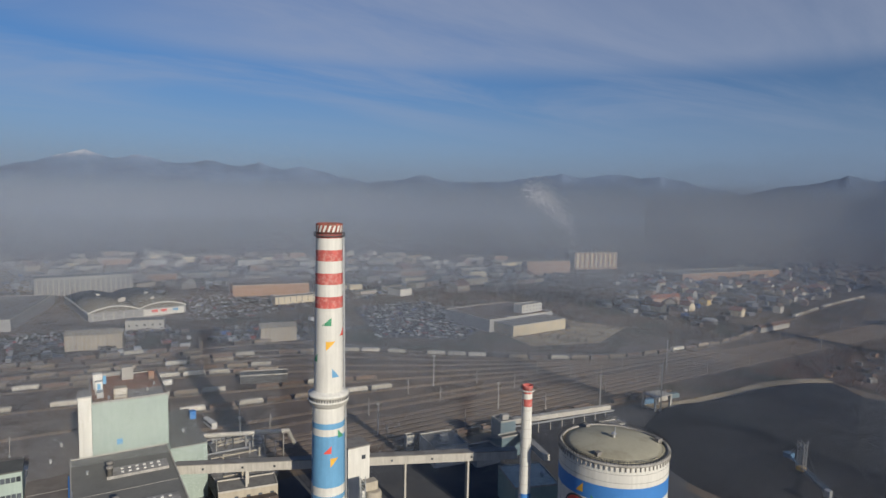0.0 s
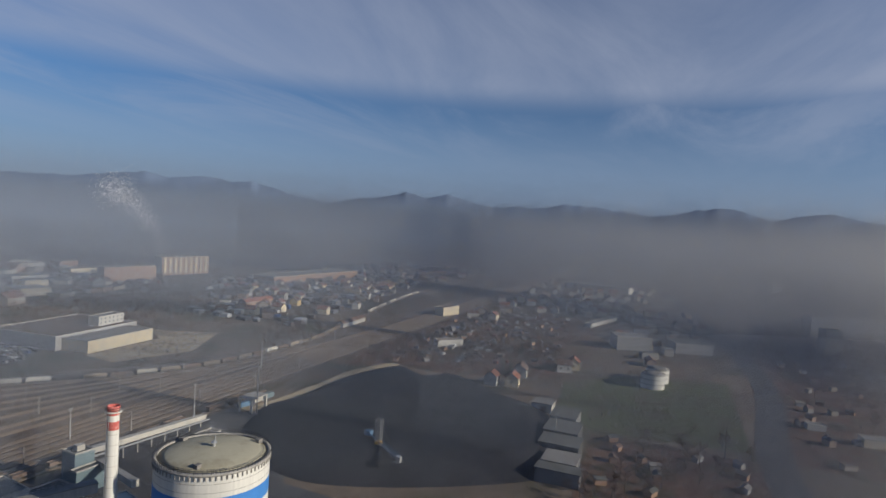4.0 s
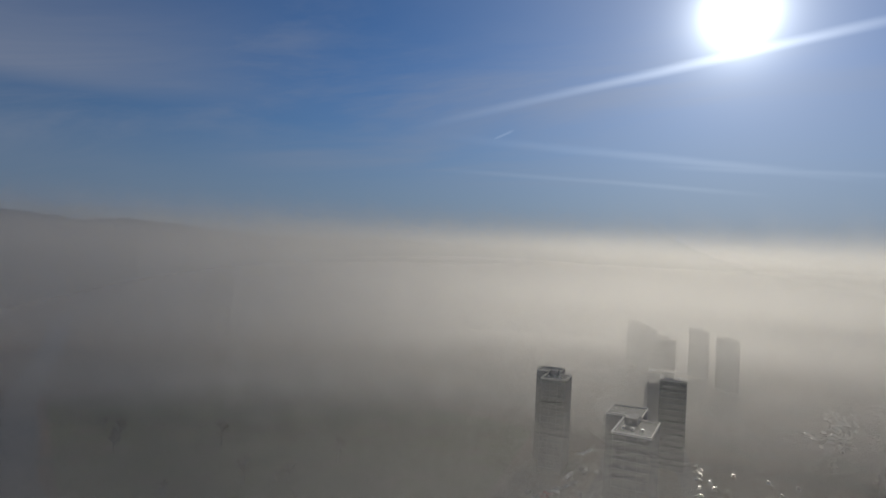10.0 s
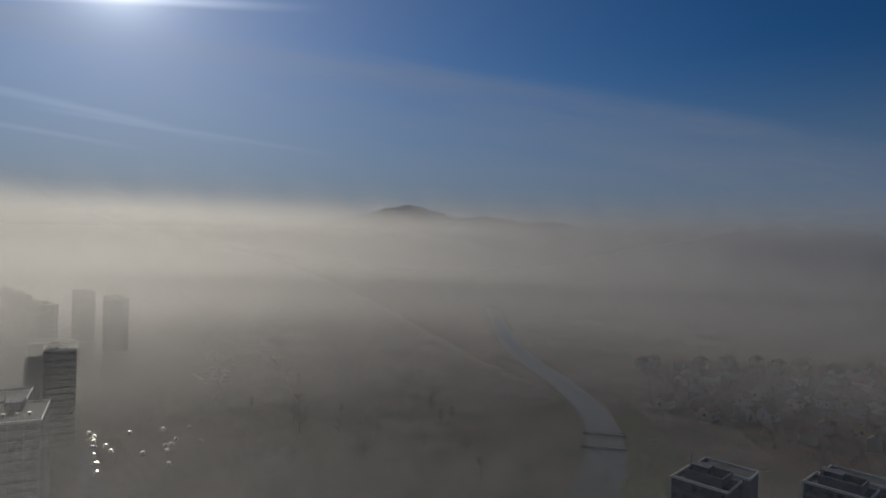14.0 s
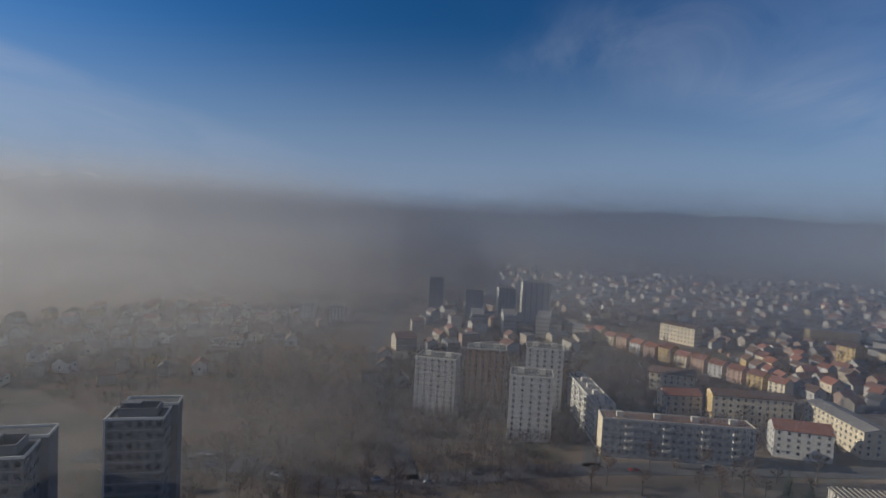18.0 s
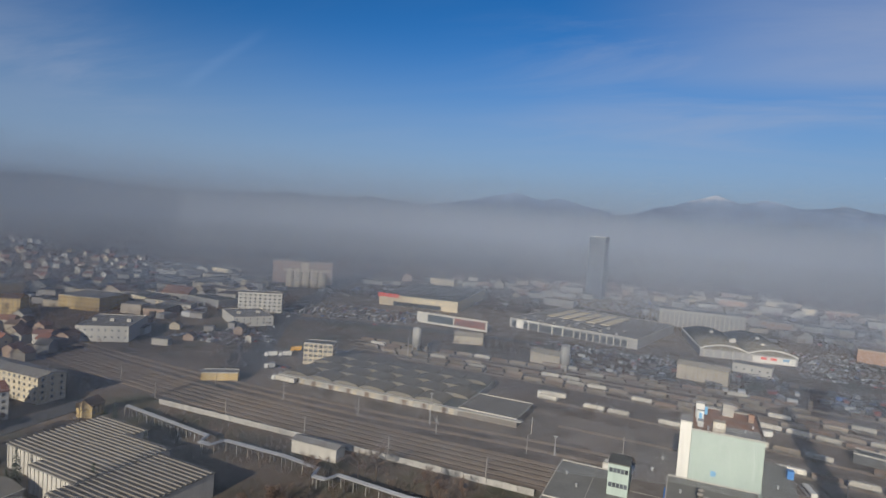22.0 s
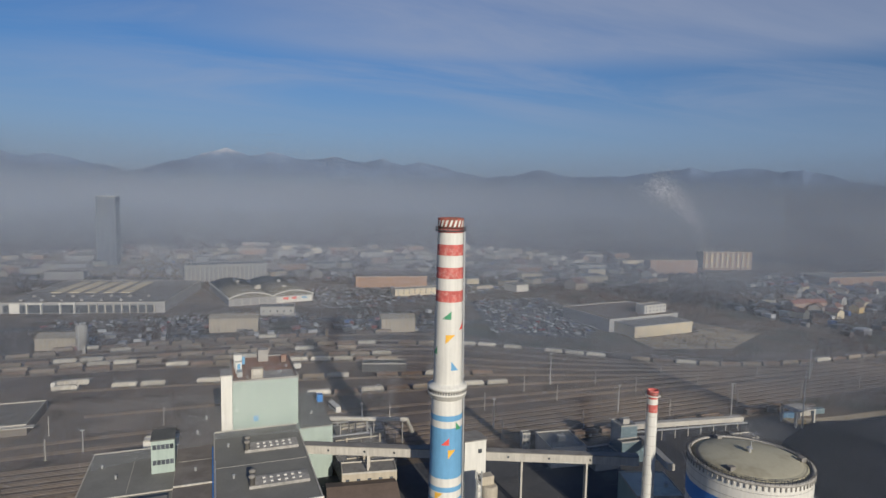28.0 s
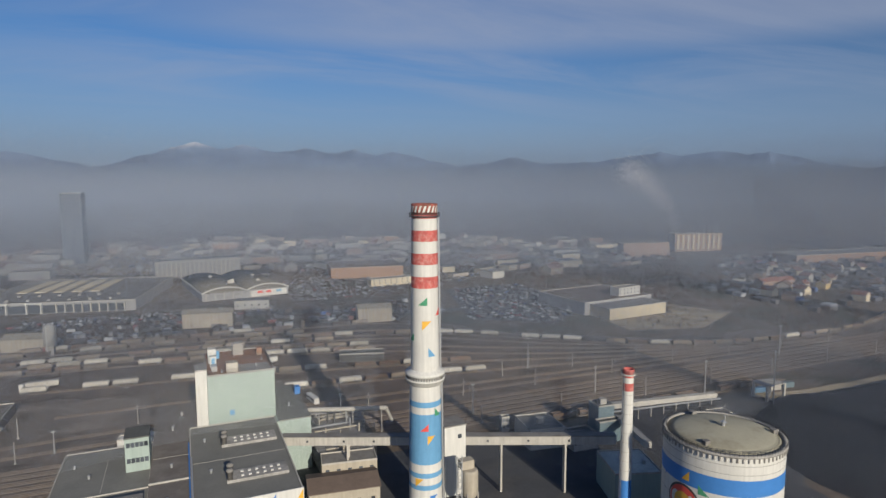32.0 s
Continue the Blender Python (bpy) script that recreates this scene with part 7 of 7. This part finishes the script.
thicket([(640, -60), (900, -100), (900, -420), (640, -300)], 900, 12.0, "dark distant woods in haze")

# countless small things of the far districts: cars in lots, stacked goods, small sheds
m = bpy.data.materials.new("mixed_paint")
m.use_nodes = True
mt = m.node_tree
own = mt.nodes.new("ShaderNodeNewGeometry")
tone = mt.nodes.new("ShaderNodeValToRGB")
tone.color_ramp.interpolation = "CONSTANT"
for pos, col in ((0.0, (0.03, 0.03, 0.035, 1)), (0.3, (0.12, 0.12, 0.13, 1)), (0.5, (0.2, 0.2, 0.2, 1)), (0.66, (0.08, 0.06, 0.05, 1)), (0.8, (0.42, 0.42, 0.42, 1)), (0.93, (0.2, 0.06, 0.05, 1)), (0.97, (0.05, 0.1, 0.25, 1))):
    e = tone.color_ramp.elements.new(pos) if pos else tone.color_ramp.elements[0]
    e.color = col
link(mt, own.outputs["Random Per Island"], tone.inputs[0])
link(mt, tone.outputs[0], mt.nodes["Principled BSDF"].inputs["Base Color"])
mt.nodes["Principled BSDF"].inputs["Roughness"].default_value = 0.35
MIXED = m


def clutter(name, poly, count, low, high, tall, label, category, rows=0.0, seed=1):
    """Rows or heaps of small things too far off to pick apart."""
    s, r = Shape(), random.Random(seed)
    xs, ys = [p[0] for p in poly], [p[1] for p in poly]
    done, taken = 0, set()
    for k in range(count * 30):
        x, y = r.uniform(min(xs), max(xs)), r.uniform(min(ys), max(ys))
        if rows:
            x, y = round(x / 2.7) * 2.7, round(y / rows) * rows + r.uniform(-0.3, 0.3)
        if not inside((x, y), poly):
            continue
        if rows:
            bay = (round(x / 2.7), round(y / rows))
            if bay in taken:
                continue
            taken.add(bay)
        w, d, h = r.uniform(low, high) / 2, r.uniform(low, high) / 2, r.uniform(0.6, 1) * tall
        if rows:
            w, d, h = 0.9, 2.1, 1.0
            s.box(x - w * 0.85, y - 1.0, 1.0, x + w * 0.85, y + 0.9, 1.45)
        s.box(x - w, y - d, 0, x + w, y + d, h)
        done += 1
        if done >= count:
            break
    solo(name, s, MIXED, label, category, kind="stuff")


clutter("parked_cars", [(206, 430), (262, 392), (330, 440), (322, 560), (240, 560)], 270, 1, 1, 1, "dense rows of parked cars in a car park", "cars", 7.4, 1)
clutter("parked_cars", [(90, 555), (240, 580), (330, 640), (200, 700), (80, 680)], 420, 1, 1, 1, "rows of parked cars before the halls", "cars", 8.0, 2)
clutter("parked_cars", [(-380, 500), (-250, 530), (-240, 590), (-330, 600), (-420, 560)], 260, 1, 1, 1, "rows of parked cars before the store", "cars", 8.0, 3)
clutter("parked_cars", [(-120, 530), (70, 520), (70, 550), (-120, 560)], 150, 1, 1, 1, "rows of parked cars along the shops", "cars", 8.0, 4)
clutter("parked_cars", [(-375, 355), (-320, 350), (-300, 390), (-350, 420)], 130, 1, 1, 1, "rows of parked cars beside the workshop", "cars", 7.0, 5)
clutter("stacked_goods", [(-450, 640), (-120, 720), (140, 720), (600, 600), (760, 800), (300, 1150), (-300, 1150)], 600, 2, 8, 3.5, "sheds, stacks and lorries of distant works", "clutter", 0, 6)
clutter("stacked_goods", [(480, 330), (900, 400), (1300, 420), (1300, 640), (700, 640), (480, 460)], 420, 3, 12, 5, "sheds and small houses of a distant quarter", "clutter", 0, 7)
clutter("stacked_goods", [(-620, 430), (-420, 400), (-460, 640), (-640, 720), (-900, 760)], 340, 3, 14, 5, "sheds and stacks between distant works", "clutter", 0, 8)
clutter("stacked_goods", [(-100, 455), (120, 460), (180, 430), (200, 520), (-130, 520)], 160, 2, 7, 3, "goods and small sheds beside the sidings", "clutter", 0, 9)
clutter("stacked_goods", [(410, 200), (700, 232), (760, 110), (480, 90)], 160, 2, 5, 2.5, "huts and stacked things in gardens", "clutter", 0, 10)
clutter("stacked_goods", [(-640, 110), (-900, 120), (-1200, 400), (-1100, 760), (-800, 700), (-600, 400)], 300, 2, 6, 3, "small huts and cars of the far town", "clutter", 0, 11)
thicket([(-640, 110), (-900, 120), (-1200, 400), (-1100, 760), (-800, 700), (-600, 400)], 2400, 8.0, "bare trees among far houses", 0.022)
thicket([(-450, 640), (-120, 720), (140, 720), (600, 600), (760, 800), (300, 1150), (-300, 1150)], 2300, 7.0, "bare trees between distant works", 0.022)
thicket([(480, 330), (900, 400), (1300, 420), (1300, 640), (700, 640), (480, 460)], 1600, 6.0, "bare trees of a distant quarter", 0.022)
thicket([(-300, -290), (-360, -170), (-460, -120), (-640, -150), (-640, -300), (-430, -420)], 900, 6.0, "bare trees among the houses")
thicket([(-620, 430), (-420, 400), (-380, 520), (-460, 640), (-640, 720)], 700, 7.0, "bare trees between distant workshops", 0.02)
thicket([(-470, 215), (-400, 205), (-300, 225), (-300, 236), (-400, 240), (-480, 260)], 260, 4.5, "brown scrub beside the railway line", 0.02)

def palette(name, colours, rough=0.85):
    """One paint in several shades, each piece taking one of them."""
    m = bpy.data.materials.new(name)
    m.use_nodes = True
    t = m.node_tree
    piece = t.nodes.new("ShaderNodeNewGeometry")
    tone = t.nodes.new("ShaderNodeValToRGB")
    tone.color_ramp.interpolation = "CONSTANT"
    for i, c in enumerate(colours):
        e = tone.color_ramp.elements.new(i / len(colours)) if i else tone.color_ramp.elements[0]
        e.color = (*c, 1)
    link(t, piece.outputs["Random Per Island"], tone.inputs[0])
    grain = node(t, "ShaderNodeTexNoise", Scale=0.7, Detail=4.0)
    link(t, piece.outputs["Position"], grain.inputs["Vector"])
    link(t, mix_colour(t, span(t, grain.outputs[0], 0.3, 0.7, 0.0, 0.3), tone.outputs[0], (0.12, 0.1, 0.09)), t.nodes["Principled BSDF"].inputs["Base Color"])
    t.nodes["Principled BSDF"].inputs["Roughness"].default_value = rough
    return m


TOWN_WALL = palette("town_plaster", ((0.4, 0.38, 0.34), (0.38, 0.33, 0.25), (0.46, 0.44, 0.4), (0.3, 0.22, 0.17), (0.34, 0.3, 0.25), (0.23, 0.22, 0.21)))
TOWN_ROOF = palette("town_tiles", ((0.17, 0.085, 0.062), (0.11, 0.075, 0.058), (0.2, 0.1, 0.072), (0.1, 0.095, 0.09), (0.14, 0.085, 0.065)))
TOWN_FLAT = palette("town_flat_roofs", ((0.12, 0.115, 0.108), (0.08, 0.08, 0.078), (0.19, 0.18, 0.165), (0.12, 0.09, 0.075)))


def town(poly, count, gap, label, seed, wide=(8, 14), tall=(5, 7), flat=0.0):
    """Gabled and flat-roofed houses of a far quarter, in one mesh."""
    walls, roofs, tops, r = Shape(), Shape(), Shape(), random.Random(seed)
    xs, ys = [p[0] for p in poly], [p[1] for p in poly]
    spots, tries = [], 0
    while len(spots) < count and tries < count * 40:
        tries += 1
        x, y = r.uniform(min(xs), max(xs)), r.uniform(min(ys), max(ys))
        if not inside((x, y), poly) or any((x - p) ** 2 + (y - q) ** 2 < gap * gap for p, q in spots + TAKEN):
            continue
        spots.append((x, y))
        w, d, h = r.uniform(*wide), r.uniform(wide[0], wide[1]) * 0.75, r.uniform(*tall)
        a = radians(r.choice((20, 110, 24, 116)) + r.uniform(-8, 8))
        one, two = Shape(), Shape()
        level = r.random() < flat
        if level:
            one.box(-w / 2, -d / 2, 0, w / 2, d / 2, h)
            two.box(-w / 2 - 0.2, -d / 2 - 0.2, h, w / 2 + 0.2, d / 2 + 0.2, h + 0.5)
        else:
            one.barn(-w / 2, -d / 2, w / 2, d / 2, h, d * 0.32)
            two.gable(-w / 2, -d / 2, w / 2, d / 2, h + 0.02, h + d * 0.32 + 0.04)
            two.box(w * 0.2, -0.4, h + d * 0.2, w * 0.2 + 0.8, 0.4, h + d * 0.32 + 1.1)
        for src, dst in ((one, walls), (two, tops if level else roofs)):
            n = len(dst.v)
            dst.v += [(x + p * math.cos(a) - q * math.sin(a), y + p * math.sin(a) + q * math.cos(a), z) for p, q, z in src.v]
            dst.f += [tuple(n + i for i in f) for f in src.f]
    TAKEN.extend(spots)
    me = bpy.data.meshes.new("far_houses")
    n, k = len(walls.v), len(walls.v) + len(roofs.v)
    me.from_pydata(walls.v + roofs.v + tops.v, [], walls.f + [tuple(n + i for i in f) for f in roofs.f] + [tuple(k + i for i in f) for f in tops.f])
    me.polygons.foreach_set("material_index", [0] * len(walls.f) + [1] * len(roofs.f) + [2] * len(tops.f))
    for mat in (TOWN_WALL, TOWN_ROOF, TOWN_FLAT):
        me.materials.append(mat)
    me.update()
    tagged(new("far_houses", me), label, "houses", kind="stuff")


town([(-660, 100), (-700, 260), (-620, 430), (-820, 740), (-1300, 820), (-1350, 60), (-800, 70)], 215, 17, "white and red-roofed houses of the far town", 41)
town([(-540, 230), (-420, 216), (-360, 240), (-400, 290), (-520, 330), (-640, 340), (-640, 250)], 36, 13, "houses with tiled roofs beside the line", 42)
town([(-290, -220), (-350, -170), (-455, -115), (-560, -130), (-640, -180), (-620, -330), (-400, -400)], 26, 17, "white houses of a suburb thinning into fog", 43)
town([(-700, -20), (-480, -60), (-460, 100), (-560, 110), (-700, 110)], 40, 16, "pale houses between the tower blocks", 44, (9, 18), (6, 11), 0.4)
town([(-420, 420), (-560, 360), (-700, 480), (-640, 720), (-500, 640)], 44, 19, "workshops and stores beside the wide road", 45, (12, 30), (5, 9), 0.85)
town([(-480, 780), (-380, 1000), (100, 1250), (700, 950), (620, 600), (290, 600), (140, 740), (-100, 840)], 140, 22, "low works and stores fading in haze", 46, (10, 30), (4, 8), 0.75)
town([(470, 430), (700, 560), (950, 520), (1300, 600), (1300, 390), (900, 390), (560, 332), (480, 336)], 80, 16, "low houses of a quarter beyond the line", 47, (8, 16), (4, 6.5), 0.3)
town([(640, 228), (1200, 228), (1200, 40), (800, 50), (700, 150)], 60, 20, "scattered houses beyond the gardens", 48)
town([(345, -70), (640, -84), (700, -300), (560, -290), (430, -220), (340, -130)], 46, 13, "garden huts on brown plots", 49, (3.5, 7), (2.2, 3.2), 0.4)
town([(880, -30), (640, -50), (520, 20), (640, 60), (860, 50)], 26, 18, "sheds and houses along the road", 50, (7, 16), (3.5, 6), 0.4)
thicket([(345, -64), (700, -78), (780, -320), (610, -340), (440, -232), (332, -140)], 800, 4.0, "brown hedges and bushes of the gardens", 0.016)
thicket([(-300, -180), (-350, -150), (-455, -100), (-640, -120), (-640, -330), (-400, -410)], 1500, 6.0, "dark bare trees between suburban houses", 0.022)
thicket([(420, 235), (900, 235), (1100, 120), (800, 60), (520, 90), (410, 150)], 1500, 4.0, "brown scrub beyond the coal store", 0.022)
town([(-400, 320), (-335, 330), (-300, 400), (-385, 470), (-440, 400)], 14, 17, "small stores and sheds beside the junction", 52, (6, 14), (3, 6), 0.7)
thicket([(-290, 300), (-262, 300), (-330, 420), (-390, 520), (-470, 720), (-500, 720), (-410, 500), (-350, 400)], 260, 6.0, "bare trees along the wide road", 0.02)
thicket([(-560, 250), (-420, 240), (-380, 300), (-420, 440), (-560, 420)], 500, 6.0, "bare trees between works and houses", 0.02)
thicket([(-200, 470), (40, 470), (130, 470), (200, 500), (200, 530), (-200, 530)], 260, 5.0, "bare trees behind the sidings", 0.02)
thicket([(330, 430), (520, 440), (600, 620), (330, 620)], 700, 7.0, "dark bare trees beyond the halls", 0.022)
thicket([(290, 340), (300, 420), (420, 430), (500, 340), (430, 300), (420, 380), (350, 326)], 300, 3.0, "dark bushes round the bare field", 0.022)
thicket([(500, -40), (345, -44), (335, 0), (340, 60), (430, 72), (560, 40), (700, 40), (700, -40)], 260, 4.0, "scattered bushes on the meadow", 0.022)
clutter("parked_cars", [(60, -262), (92, -256), (98, -330), (66, -334)], 16, 1, 1, 1, "cars glinting beside a misty street", "cars", 6.0, 61)
clutter("parked_cars", [(-34, -380), (20, -372), (22, -300), (0, -290), (-36, -300)], 14, 1, 1, 1, "cars glinting on a foggy car park", "cars", 9.0, 62)
clutter("parked_cars", [(-40, -440), (-60, -440), (-84, -580), (-60, -580)], 30, 1, 1, 1, "line of cars along a foggy avenue", "cars", 6.0, 63)
clutter("parked_cars", [(-96, -430), (-112, -430), (-122, -640), (-104, -640)], 40, 1, 1, 1, "line of cars along a foggy avenue", "cars", 6.0, 64)
# low weirs across the river
for x, y in ((-240, -263), (-224, -246)):
    w = thing("river_weir", "low dark concrete weir across the river", "weir", x, y, 0, -39, "river weirs", "structure")
    part("sill", Shape().box(-12, -0.8, -0.2, 12, 0.8, 1.0), CONCRETE_DARK, w)
    part("rail", Shape().box(-12, -0.1, 1.9, 12, 0.1, 2.1), DARK_STEEL, w)
    for k in range(7):
        part("post", Shape().box(-11.5 + k * 3.8, -0.1, 1.0, -11.3 + k * 3.8, 0.1, 1.9), DARK_STEEL, w)

# ---- steam ----
STEAM = bpy.data.materials.new("steam")
STEAM.use_nodes = True
nt = STEAM.node_tree
nt.nodes.clear()
lit_side, far_side = node(nt, "ShaderNodeBsdfDiffuse", Color=(0.92, 0.9, 0.88, 1)), node(nt, "ShaderNodeBsdfTranslucent", Color=(0.92, 0.9, 0.88, 1))
both = node(nt, "ShaderNodeMixShader", Fac=0.5)
link(nt, lit_side.outputs[0], both.inputs[1])
link(nt, far_side.outputs[0], both.inputs[2])
link(nt, both.outputs[0], nt.nodes.new("ShaderNodeOutputMaterial").inputs[0])

def plume(line, r0, r1, count, label, seed):
    """A drifting cloud of steam made of countless fine shreds."""
    s, r = Shape(), random.Random(seed)
    pts = bend([Vector(p) for p in line], 8)
    for k in range(count):
        q = r.random() ** 0.8
        p = pts[min(int(q * (len(pts) - 1)), len(pts) - 2)]
        p = p.lerp(pts[min(int(q * (len(pts) - 1)) + 1, len(pts) - 1)], r.random())
        w = r0 + (r1 - r0) * q
        c = p + Vector((r.gauss(0, 0.42), r.gauss(0, 0.42), r.gauss(0, 0.42))) * w
        a = Vector((r.gauss(0, 1), r.gauss(0, 1), r.gauss(0, 1))).normalized()
        b = a.cross(Vector((r.gauss(0, 1), r.gauss(0, 1), r.gauss(0, 1)))).normalized()
        u, v = a * w * 0.016, b * w * 0.016
        n = len(s.v)
        s.v += [tuple(c - u - v), tuple(c + u - v), tuple(c + u + v), tuple(c - u + v)]
        s.f.append((n, n + 1, n + 2, n + 3))
    solo("steam", s, STEAM, label, "steam", kind="stuff")


plume([(700, 724, 30), (690, 732, 70), (668, 748, 100), (640, 768, 128)], 7, 30, 5200, "pale steam drifting from a factory in haze", 3)
plume([(1412, -480, 146), (1420, -476, 158), (1430, -470, 163)], 9, 22, 7000, "white puff of steam above the fog", 4)
plume([(-15, 230, 24.5), (-16, 231, 28), (-19, 233, 33), (-24, 235, 41)], 0.8, 4.0, 700, "thin steam rising from the plant roof", 5)
plume([(149, 128, 37.6), (148, 129, 39.5), (144, 131, 42)], 0.5, 2.6, 900, "thin steam over the tank roof", 6)
